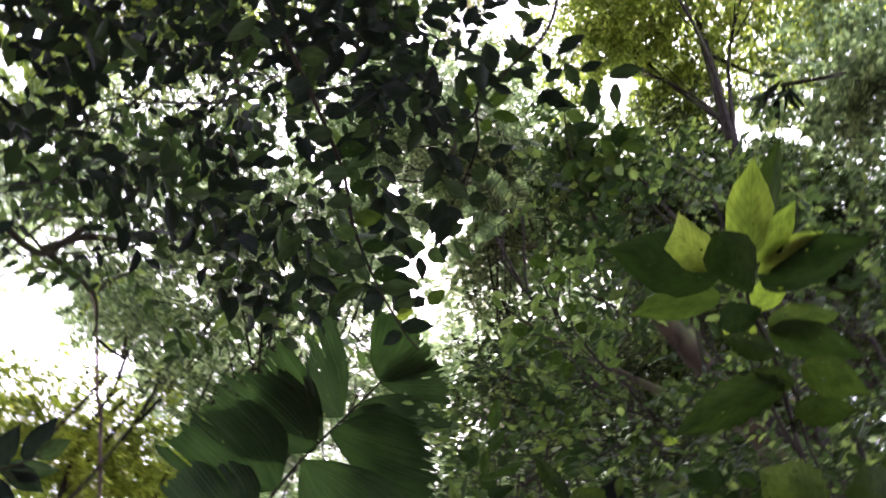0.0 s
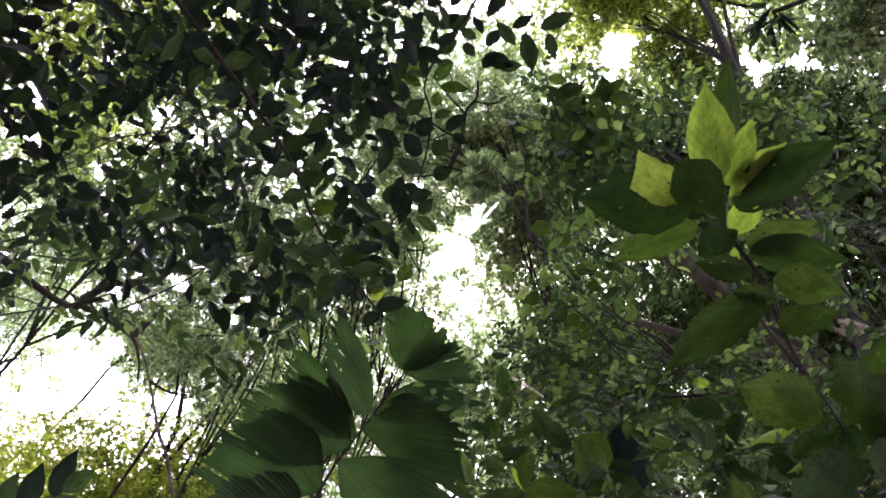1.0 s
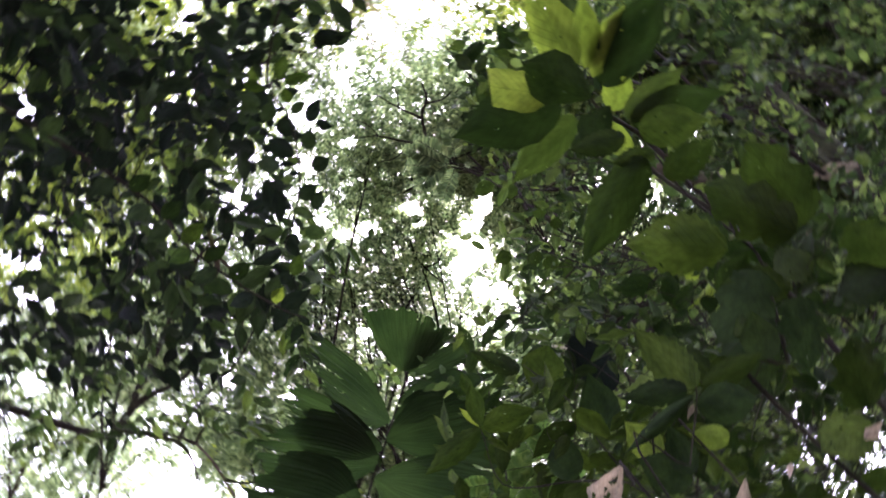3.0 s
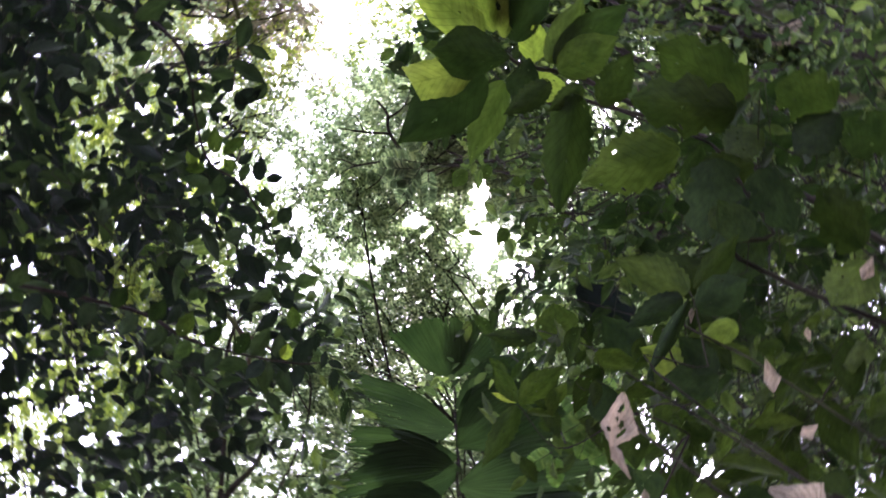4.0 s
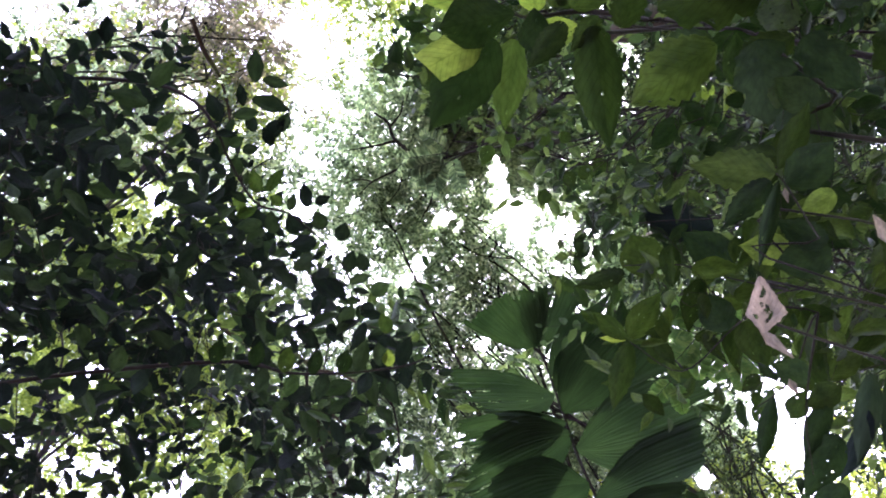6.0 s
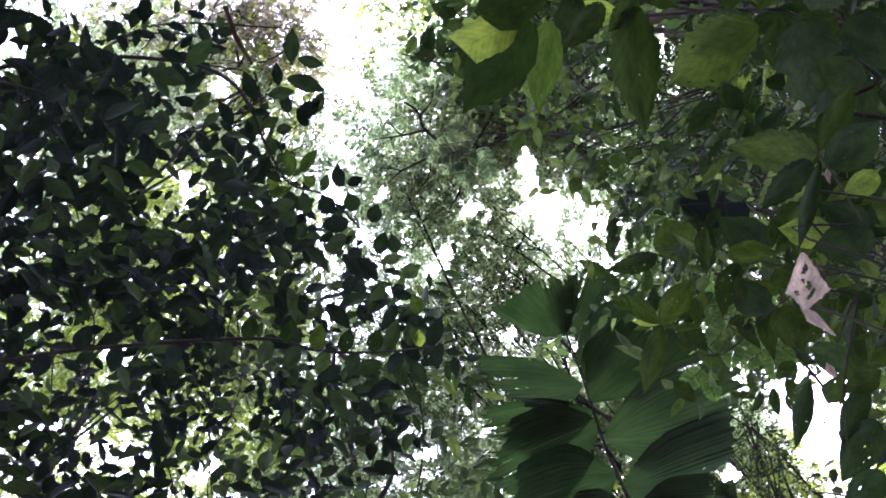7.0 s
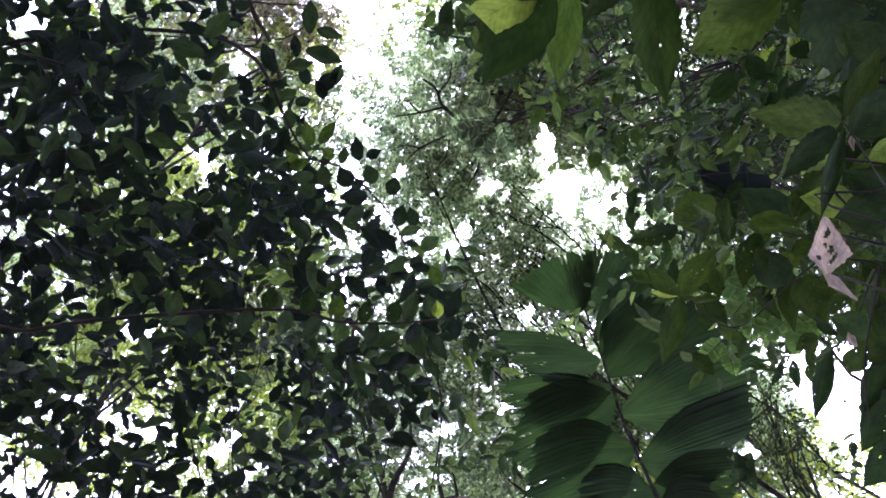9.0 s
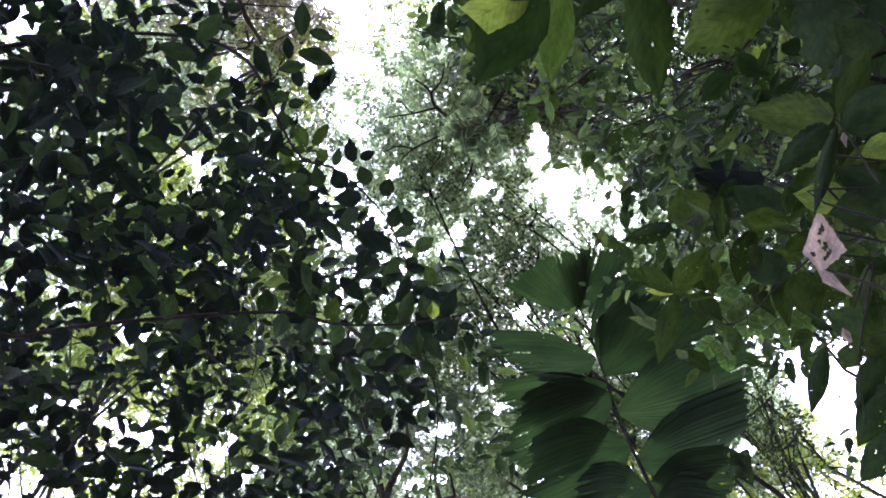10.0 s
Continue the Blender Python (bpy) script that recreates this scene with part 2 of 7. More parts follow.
SIGHT_GAPS += [(-4.15, 5.29, 0.11, 0.11, 66.43), (-2.31, 5.81, 0.09, 0.09, 64.85), (-1.38, 3.4, 0.1, 0.07, 62.77), (-3.05, 3.51, 0.12, 0.06, -9.38), (-1.82, 5.17, 0.08, 0.07, -10.89), (-1.66, 4.36, 0.07, 0.12, -10.26), (-5.08, 4.1, 0.17, 0.1, -9.58), (0.53, 3.26, 0.1, 0.08, -9.67), (-4.53, 1.56, 0.2, 0.14, 10.1), (-5.56, 4.58, 0.16, 0.14, 8.73), (-5.95, 3.61, 0.2, 0.15, 9.12), (-5.31, 5.87, 0.12, 0.1, 8.19), (-6.8, 4.74, 0.19, 0.24, 8.58)]


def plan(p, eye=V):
    """The place 11 m up that lies in line with the points p as seen from eye."""
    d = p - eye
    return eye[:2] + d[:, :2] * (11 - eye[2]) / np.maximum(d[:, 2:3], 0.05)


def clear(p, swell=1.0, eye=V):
    """Which of the points p stand in an opening as seen from eye; the rims are ragged."""
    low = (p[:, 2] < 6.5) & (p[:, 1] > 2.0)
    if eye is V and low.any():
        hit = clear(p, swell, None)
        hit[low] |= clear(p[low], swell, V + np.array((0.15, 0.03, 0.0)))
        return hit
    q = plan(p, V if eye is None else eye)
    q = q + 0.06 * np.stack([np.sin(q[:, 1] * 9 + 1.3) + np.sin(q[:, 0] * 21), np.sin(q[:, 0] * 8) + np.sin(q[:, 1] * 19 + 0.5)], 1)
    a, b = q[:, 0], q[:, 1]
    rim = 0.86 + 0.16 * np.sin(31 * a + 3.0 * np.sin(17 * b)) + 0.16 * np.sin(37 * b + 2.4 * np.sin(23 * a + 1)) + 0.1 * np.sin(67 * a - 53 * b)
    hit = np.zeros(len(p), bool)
    for x, y, rx, ry, turn in SIGHT_GAPS:
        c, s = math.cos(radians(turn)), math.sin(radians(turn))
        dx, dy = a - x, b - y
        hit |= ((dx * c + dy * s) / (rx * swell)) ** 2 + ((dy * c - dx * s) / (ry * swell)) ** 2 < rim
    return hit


# ---- builders ----
def put(name, data, parent=None, m=None):
    ob = new(name, data)
    if parent is not None:
        ob.parent = parent
        ob.matrix_parent_inverse = Matrix.Translation(parent.location).inverted()
    if m is not None:
        ob.matrix_basis = m
    return ob


def thing(name, base, label, category, group=""):
    ob = new(name)
    ob.empty_display_size = 0.1
    ob.location = base
    return tagged(ob, label, category, group)


def smooth_line(points, n):
    """A curve through the points, n steps to each stretch."""
    p = np.array(points, float)
    p = np.vstack([2 * p[0] - p[1], p, 2 * p[-1] - p[-2]])
    out = []
    for i in range(1, len(p) - 2):
        for k in range(n):
            u = k / n
            out.append(0.5 * (2 * p[i] + (p[i + 1] - p[i - 1]) * u + (2 * p[i - 1] - 5 * p[i] + 4 * p[i + 1] - p[i + 2]) * u * u
                              + (3 * p[i] - p[i - 1] - 3 * p[i + 1] + p[i + 2]) * u ** 3))
    out.append(p[-2])
    return np.array(out)


def tubes(lines, sides=7, knots=0.08, seed=0):
    """One mesh of tapered round stems: (points, first radius, last radius) each."""
    rng = np.random.default_rng(seed)
    verts, faces = [], []
    for pts, r0, r1 in lines:
        pts = np.asarray(pts, float)
        n = len(pts)
        at = len(verts)
        for i in range(n):
            d = pts[min(i + 1, n - 1)] - pts[max(i - 1, 0)]
            d /= np.linalg.norm(d) + 1e-9
            a = np.cross(d, (0.31, 0.95, 0.05))
            a /= np.linalg.norm(a) + 1e-9
            b = np.cross(d, a)
            r = (r0 + (r1 - r0) * i / (n - 1)) * (1 + knots * rng.normal())
            for k in range(sides):
                w = 2 * math.pi * k / sides
                verts.append(tuple(pts[i] + r * (math.cos(w) * a + math.sin(w) * b)))
        for i in range(n - 1):
            for k in range(sides):
                j = (k + 1) % sides
                faces.append((at + i * sides + k, at + i * sides + j, at + (i + 1) * sides + j, at + (i + 1) * sides + k))
        faces.append(tuple(at + (n - 1) * sides + k for k in range(sides)))
    me = bpy.data.meshes.new("stems")
    me.from_pydata(verts, [], faces)
    me.shade_smooth()
    return me


def stem_part(name, lines, mat, parent, sides=7, seed=0, label=""):
    me = tubes(lines, sides, seed=seed)
    me.materials.append(mat)
    ob = put(name, me, parent)
    return tagged(ob, label) if label else ob


def unit(a):
    return a / (np.linalg.norm(a, axis=1, keepdims=True) + 1e-9)


def mass_leaves(name, P, D, N, L, W, mat, parent, kind="stuff", label="", far=False):
    """Many small folded leaves in one mesh: bases P, ways D, upsides N, lengths L, widths W; far ones with fewer corners."""
    n = len(P)
    D = unit(D)
    S = unit(np.cross(D, N))
    N = np.cross(S, D)
    prof = [(0, 0.0, 0.0), (-0.5, 0.34, 0.1), (-0.4, 0.7, 0.05), (0, 1.0, -0.16), (0.4, 0.7, 0.05), (0.5, 0.34, 0.1)]
    f = np.array([[0, 3, 2, 1], [0, 5, 4, 3]])
    if far:
        prof = [(0, 0.0, 0.0), (-0.54, 0.42, 0.1), (0, 1.0, -0.12), (0.54, 0.5, 0.08)]
        f = np.array([[0, 2, 1], [0, 3, 2]])
    c, k = len(prof), f.shape[1]
    verts = np.empty((n, c, 3))
    for i, (u, v, w) in enumerate(prof):
        verts[:, i] = P + S * (u * W)[:, None] + D * (v * L)[:, None] + N * (w * L * 0.7)[:, None]
    faces = (np.arange(n)[:, None, None] * c + f[None]).reshape(-1)
    me = bpy.data.meshes.new(name)
    me.vertices.add(n * c)
    me.vertices.foreach_set("co", verts.reshape(-1))
    me.loops.add(n * 2 * k)
    me.loops.foreach_set("vertex_index", faces)
    me.polygons.add(n * 2)
    me.polygons.foreach_set("loop_start", np.arange(n * 2) * k)
    me.update()
    me.validate()
    me.materials.append(mat)
    ob = put(name, me, parent)
    return tagged(ob, label, kind=kind)


BLADES = {}


def blade_mesh(shape, mat, variant=0):
    """One leaf of unit length along y and unit width along x, upside z; shared by all leaves of its shape."""
    key = (shape, mat.name, variant)
    if key in BLADES:
        return BLADES[key]
    rng = np.random.default_rng(variant * 7 + 3)
    rows = {"toothed": 25, "lobed": 25, "oval": 7, "egg": 7}.get(shape, 15)
    bm = bmesh.new()
    uv = bm.loops.layers.uv.new("uv")
    grid = []
    bend, twist = rng.uniform(0.05, 0.22), rng.uniform(-0.12, 0.12)
    for i in range(rows):
        v = (1 - math.cos(math.pi * i / (rows - 1))) / 2
        belly = {"ovate": 0.82, "obovate": 1.3, "lance": 0.95, "oval": 0.95, "egg": 0.82, "toothed": 0.8}.get(shape, 1.0)
        w = 0.5 * max(0.0, math.sin(math.pi * v ** belly)) ** (0.6 + 0.55 * v)
        if shape == "lance":
            w *= 0.6 + 0.4 * math.sin(math.pi * v) ** 0.5
        if shape == "lobed":
            w = 0.5 * math.sin(math.pi * min(1.0, v ** 0.7)) ** 0.55 * (0.62 + 0.38 * abs(math.sin(3.1 * math.pi * v ** 0.9 + 0.4)))
        if shape == "cut":
            w = 0.5 * min(1.0, 0.15 + 2.4 * v) * (1 - 0.18 * v)
        w = max(w, 0.015)
        row = []
        for u in (-1, -0.5, 0, 0.5, 1):
            edge = 1 + ((0.02 * rng.normal() + (0.025 if i % 2 else -0.02)) if abs(u) == 1 and 0 < i < rows - 1 else 0)
            if shape == "toothed" and abs(u) == 1:
                edge = 1.06 if i % 2 else 0.9
            if shape == "lobed" and abs(u) == 1:
                edge = 1.04 if i % 2 else 0.94
            z = 0.16 * abs(u) * w * 2 * 0.5 - bend * v * v + 0.012 * rng.normal() * (abs(u) == 1) + twist * u * w
            row.append(bm.verts.new((u * w * edge, v - 0.07 * u * v ** 4 * (shape == "cut"), z)))
        grid.append(row)
    for i in range(rows - 1):
        for k in range(4):
            fc = bm.faces.new((grid[i][k], grid[i][k + 1], grid[i + 1][k + 1], grid[i + 1][k]))
            fc.smooth = True
            for lp, (a, b) in zip(fc.loops, ((k, i), (k + 1, i), (k + 1, i + 1), (k, i + 1))):
                lp[uv].uv = (a / 4, (1 - math.cos(math.pi * b / (rows - 1))) / 2)
    me = bpy.data.meshes.new("leaf")
    bm.to_mesh(me)
    bm.free()
    me.materials.append(mat)
    BLADES[key] = me
    return me


def leaf_pose(base, tip, width, side=(0, 0, 1), roll=0.0):
    """Pose of a leaf from its base and tip, its width and the way its upper face looks."""
    base, tip = Vector(base), Vector(tip)
    y = tip - base
    length = y.length
    y.normalize()
    x = y.cross(Vector(side)).normalized()
    z = x.cross(y)
    m = Matrix((x, y, z)).transposed().to_4x4() @ Matrix.Rotation(radians(roll), 4, "Y")
    return Matrix.Translation(base) @ m @ Matrix.Diagonal((width, length, length, 1))


def leaf_part(parent, base, tip, width, mat, shape="ovate", roll=0.0, variant=0, side=(0, 0, 1), name="leaf", label=""):
    ob = put(name, blade_mesh(shape, mat, variant), parent, leaf_pose(base, tip, width, side, roll))
    return tagged(ob, label) if label else ob


# ---- the ground ----
bm = bmesh.new()
bmesh.ops.create_grid(bm, x_segments=60, y_segments=60, size=400)
for v in bm.verts:
    v.co.z = 0.25 * noise.noise((v.co.x * 0.05, v.co.y * 0.05, 0)) - 0.15
me = bpy.data.meshes.new("ground")
bm.to_mesh(me)
bm.free()
me.materials.append(soil)
tagged(put("ground", me), "forest floor of brown leaf litter and soil", "ground", kind="structure")


# ---- unseen leaves added to block sky light: a horizon ring, a roof behind and beside ----
def unseen_leaf_screen():
    rng = np.random.default_rng(77)
    n = 26000
    turn, r = rng.uniform(0, 2 * math.pi, n), rng.uniform(14, 21, n)
    ring = np.stack([r * np.cos(turn), r * np.sin(turn), rng.uniform(-0.3, 10.5, n)], 1)
    n = 60000
    roof = np.stack([rng.uniform(-20, 20, n), rng.uniform(-20, 14, n), rng.uniform(9.5, 13.0, n)], 1)
    roof = roof[(roof[:, 1] < -3.5 - 0.25 * np.abs(roof[:, 0])) | (roof[:, 0] > 9.5) | (roof[:, 0] < -13)]
    P = np.vstack([ring, roof])
    P = P[noise_gap(P)]
    D, N = rng.normal(size=P.shape), rng.normal(size=P.shape) * 0.6 + np.array((0, 0, 1.0))
    L = rng.uniform(0.25, 0.5, len(P))
    ob = mass_leaves("unseen_leaf_screen", P, D, N, L, L * 0.48, leaf_mid, None, far=True)
    tagged(ob, "unseen ring and roof of green leaves added to block sky light", "forest")


def noise_gap(P):
    """Leaves out the points in the leaf screen's uneven gaps."""
    return np.sin(P[:, 0] * 1.7 + np.sin(P[:, 1] * 1.3) * 2) + np.sin(P[:, 1] * 1.9 + np.sin(P[:, 2] * 1.1) * 2) + np.sin(P[:, 2] * 1.5 + P[:, 0]) < 1.6


unseen_leaf_screen()

# ---- the tall trees of the canopy; their places are planned at 11 m and scaled out from the camera ----
VIEW_SCALE = 1.35

def tree(label, foot, top, crown_at, radii, clumps, each, leaf, leaf_mat, wood, girth, seed, spread=0.42, limbs=7, bend=(0, 0), flat=0.5):
    """A tree: bent trunk from foot to top, limbs out to the clumps, a crown of leaf sprays kept out of the gaps cut for
    the camera's view.
    """
    rng = np.random.default_rng(seed)
    each, leaf, girth, spread = int(each * 2.2), leaf * 0.98, girth * 1.2, spread * VIEW_SCALE
    foot, top, crown_at, radii = (np.array(a, float) for a in (foot, top, crown_at, radii))
    # scaled about V, so crowns keep their places in the camera's view
    top, crown_at, radii, foot[:2] = V + (top - V) * VIEW_SCALE, V + (crown_at - V) * VIEW_SCALE, radii * VIEW_SCALE, V[:2] + (foot[:2] - V[:2]) * VIEW_SCALE
    t = thing("tree", foot, label, "tree", "canopy trees")
    mid = (foot + top) / 2 + np.array((*bend, 0))
    trunk = smooth_line([foot, mid, top], 8)
    if girth < 0.09:
        sway = np.cumsum(np.random.default_rng(seed + 500).normal(size=(len(trunk), 3)) * np.array((0.11, 0.11, 0.0)), 0)
        ends = np.linspace(0, 1, len(trunk))[:, None]
        trunk = trunk + sway - sway[-1] * ends
    stem_part("trunk", [(trunk, girth, girth * 0.45)], wood, t, 11, seed)
    C = np.empty((0, 3))
    while len(C) < clumps:
        c = rng.normal(size=(clumps * 2, 3))
        c = unit(c) * rng.uniform(0.25, 1.0, (clumps * 2, 1)) ** 0.55
        c = crown_at + c * radii
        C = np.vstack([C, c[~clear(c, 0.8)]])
    C = C[:clumps]
    hubs = C[rng.choice(clumps, limbs, replace=False)]
    for h in hubs:
        start = trunk[rng.integers(len(trunk) * 2 // 3, len(trunk))]
        m1 = start + (h - start) * 0.45 + rng.normal(size=3) * 0.25 + np.array((0, 0, 0.25))
        limb = smooth_line([start, m1, h], 6)
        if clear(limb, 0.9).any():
            continue
        lines = [(limb, max(girth * 0.3, 0.02), max(girth * 0.09, 0.009))]
        near = C[np.argsort(((C - h) ** 2).sum(1))[1:7]]
        for q in near:
            s0 = limb[rng.integers(6, len(limb))]
            twig = smooth_line([s0, (s0 + q) / 2 + rng.normal(size=3) * 0.12, q], 4)
            if not clear(twig, 0.9).any():
                lines.append((twig, max(girth * 0.08, 0.01), 0.004))
        stem_part("limb", lines, wood, t, 5, seed + 1)
    weight = rng.lognormal(0, 0.8, clumps)
    twigs = clumps * each // 12
    k = rng.choice(clumps, twigs, p=weight / weight.sum())
    off = rng.normal(size=(twigs, 3)) * np.array((1, 1, flat)) * spread * 0.86
    way = unit(unit(off) + rng.normal(size=(twigs, 3)) * 0.6 + np.array((0, 0, -0.2)))
    side = unit(np.cross(way, np.array((0, 0, 1.0)) + rng.normal(size=(twigs, 3)) * 0.45))
    up = np.cross(side, way)
    u = np.tile((np.arange(12) + 0.5) / 12 - 0.5, twigs)
    sgn = np.tile(np.where(np.arange(12) % 2, 1.0, -1.0), twigs)[:, None]
    i = np.repeat(np.arange(twigs), 12)
    P = C[k][i] + off[i] + way[i] * (u * leaf * 4.2)[:, None] + rng.normal(size=(len(i), 3)) * leaf * 0.12
    D = way[i] * rng.uniform(0.3, 1.0, (len(i), 1)) + side[i] * sgn * rng.uniform(0.5, 1.1, (len(i), 1)) + np.array((0, 0, -0.25)) + rng.normal(size=(len(i), 3)) * 0.2
    N = up[i] + rng.normal(size=(len(i), 3)) * 0.4
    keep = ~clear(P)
    P, D, N = P[keep], D[keep], N[keep]
    L = leaf * rng.uniform(0.65, 1.25, len(P))
    mass_leaves("crown", P, D, N, L, L * rng.uniform(0.42, 0.6, len(P)), leaf_mat, t, far=True)
    return t


GREEN, YEL = "tall forest tree with a mid-green crown of small leaves", "tall tree with a sunlit yellow-green crown of small leaves"
tree("tall tree with grey-green small leaves and forking grey limbs", (3.6, 3.4, 0), (-0.4, 3.9, 11.2), (-0.5, 3.75, 12.0), (1.5, 1.3, 1.2), 125, 150, 0.08, leaf_canopy, bark_dark, 0.028, 1, limbs=16, bend=(-0.2, 0.1))
tree(GREEN, (0.0, 9.0, 0), (-2.4, 5.7, 11.0), (-2.7, 5.6, 11.5), (2.2, 1.8, 1.4), 110, 120, 0.085, leaf_canopy, bark_dark, 0.04, 2, limbs=14)
tree("tall tree with sparse grey-brown foliage and a curved bare limb", (-3.5, -4.0, 0), (-1.0, 1.4, 11.2), (-0.9, 0.6, 12.4), (1.4, 1.2, 1.0), 70, 110, 0.08, leaf_rust, bark_dark, 0.04, 3, bend=(0.5, -0.4))
tree("tall tree with sparse grey-brown foliage and a curved bare limb", (-2.2, -3.0, 0), (-0.8, 1.2, 11.0), (-0.5, 1.4, 11.6), (0.7, 0.6, 0.6), 30, 120, 0.075, leaf_rust, bark_dark, 0.03, 33)
tree(YEL, (-6.5, -2.5, 0), (-2.6, 0.6, 11.5), (-2.6, 0.4, 12.0), (1.6, 1.6, 1.2), 100, 110, 0.09, leaf_yellow, bark, 0.06, 4)
tree(YEL, (-9.0, 2.0, 0), (-5.4, 2.2, 10.5), (-5.2, 2.2, 11.0), (2.0, 2.0, 1.4), 140, 110, 0.09, leaf_yellow, bark, 0.06, 5)
tree("leaning forest tree with a thick mossy grey-brown trunk", (3.7, 3.9, 0), (0.9, 3.05, 8.0), (2.0, 5.2, 11.0), (2.2, 1.9, 1.4), 150, 130, 0.09, leaf_canopy, bark, 0.15, 6, bend=(0.35, -0.1))
tree(YEL, (2.9, 5.0, 0), (2.05, 1.9, 11.0), (2.2, 1.7, 11.6), (1.7, 1.4, 1.1), 170, 130, 0.09, leaf_yellow, bark_dark, 0.10, 7, bend=(-0.2, -0.2))
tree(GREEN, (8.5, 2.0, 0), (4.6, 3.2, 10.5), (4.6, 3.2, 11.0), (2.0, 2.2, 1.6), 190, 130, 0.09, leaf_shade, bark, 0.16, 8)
tree(GREEN, (1.8, 12.5, 0), (0.6, 8.0, 10.5), (0.7, 7.8, 11.0), (1.9, 1.6, 1.4), 140, 130, 0.09, leaf_canopy, bark_grey, 0.13, 9)
tree("dark-crowned forest tree seen against bright sky", (-4.0, 15.0, 0), (-2.6, 9.3, 10.0), (-2.6, 8.9, 10.2), (1.6, 1.3, 1.2), 110, 130, 0.085, leaf_canopy, bark_dark, 0.05, 10)
tree(YEL, (-2.2, 12.5, 0), (-1.8, 10.4, 8.5), (-1.75, 9.9, 8.9), (1.8, 1.1, 1.1), 80, 100, 0.085, leaf_lime, bark_dark, 0.08, 11)
tree(YEL, (-6.5, 8.5, 0), (-4.6, 6.9, 7.5), (-4.3, 6.75, 7.8), (2.0, 0.9, 1.0), 170, 110, 0.085, leaf_lime, bark_dark, 0.05, 12, limbs=4)
tree(GREEN, (-9.5, 6.0, 0), (-6.2, 4.8, 10.5), (-6.0, 4.7, 11.0), (2.0, 1.3, 1.4), 120, 130, 0.09, leaf_canopy, bark, 0.06, 13)
tree(GREEN, (-12.0, 6.0, 0), (-9.2, 6.2, 9.5), (-9.0, 6.3, 10.0), (1.9, 1.5, 1.6), 120, 130, 0.1, leaf_canopy, bark, 0.15, 16)
tree(GREEN, (6.5, 10.0, 0), (4.5, 8.0, 10.0), (4.2, 7.6, 10.6), (2.4, 1.8, 1.8), 150, 120, 0.1, leaf_canopy, bark_grey, 0.15, 14)
tree(GREEN, (-2.0, 12.5, 0), (-3.4, 7.7, 10.5), (-3.2, 7.6, 10.8), (1.6, 1.0, 1.2), 100, 130, 0.085, leaf_canopy, bark_dark, 0.05, 15)
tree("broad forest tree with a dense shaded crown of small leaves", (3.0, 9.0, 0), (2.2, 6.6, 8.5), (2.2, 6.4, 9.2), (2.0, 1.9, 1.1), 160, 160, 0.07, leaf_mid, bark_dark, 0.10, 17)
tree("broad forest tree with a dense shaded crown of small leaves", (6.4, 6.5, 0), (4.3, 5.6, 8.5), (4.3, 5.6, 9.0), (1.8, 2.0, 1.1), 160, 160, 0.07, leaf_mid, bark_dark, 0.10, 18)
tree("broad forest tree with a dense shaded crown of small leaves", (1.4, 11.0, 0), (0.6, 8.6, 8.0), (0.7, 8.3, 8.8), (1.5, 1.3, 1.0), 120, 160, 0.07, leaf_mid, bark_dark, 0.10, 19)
SHADE = "small-leaved tree with a close yellow-green crown above the boughs"
tree(SHADE, (-4.6, -2.0, 0), (-1.6, 0.2, 7.8), (-1.9, 0.2, 10.0), (1.6, 1.5, 1.0), 40, 120, 0.075, leaf_canopy, bark_dark, 0.035, 20)
tree(SHADE, (-5.8, 1.0, 0), (-3.2, 1.2, 7.8), (-4.0, 1.4, 10.0), (1.7, 1.7, 1.0), 45, 120, 0.075, leaf_yellow, bark_dark, 0.035, 21)
tree("slender tree with a light crown beside the canopy gap", (-2.5, 8.6, 0), (-1.5, 5.1, 11.0), (-1.55, 4.95, 11.6), (0.8, 0.8, 0.7), 24, 120, 0.08, leaf_canopy, bark_dark, 0.02, 22)
tree("slender tree with a light crown beside the canopy gap", (-2.0, 9.0, 0), (-1.2, 5.6, 10.6), (-0.95, 5.35, 11.3), (1.2, 1.1, 0.8), 48, 130, 0.075, leaf_canopy, bark_dark, 0.02, 23, limbs=14)
tree("slender tree with a light crown beside the canopy gap", (1.9, 8.2, 0), (0.5, 5.3, 10.4), (0.35, 5.2, 11.2), (0.6, 0.9, 0.7), 30, 130, 0.075, leaf_canopy, bark_dark, 0.04, 24)
tree("slender tree with a light crown beside the canopy gap", (2.6, 7.6, 0), (0.8, 4.1, 10.4), (0.6, 4.0, 11.0), (0.9, 1.0, 0.8), 56, 130, 0.075, leaf_canopy, bark_dark, 0.04, 25, limbs=14)
tree("broad forest tree with a dense shaded crown of small leaves", (7.0, 5.0, 0), (3.7, 4.3, 9.4), (3.4, 4.2, 10.0), (1.4, 1.0, 0.8), 80, 150, 0.08, leaf_mid, bark_dark, 0.06, 26)
tree(SHADE, (-6.8, -0.5, 0), (-3.5, 1.6, 10.8), (-3.5, 1.8, 11.4), (1.7, 1.4, 1.0), 60, 130, 0.08, leaf_yellow, bark_dark, 0.035, 27)
tree(SHADE, (-7.4, -1.5, 0), (-4.9, 0.1, 10.4), (-4.9, 0.2, 11.0), (1.5, 1.2, 1.0), 55, 130, 0.08, leaf_canopy, bark_dark, 0.035, 28)
tree("slender tree with a small ragged crown in the bright gap", (-5.5, 7.1, 0), (-5.0, 6.6, 10.8), (-4.85, 6.75, 11.0), (0.8, 0.6, 0.7), 40, 110, 0.08, leaf_canopy, bark_dark, 0.045, 29, limbs=3)
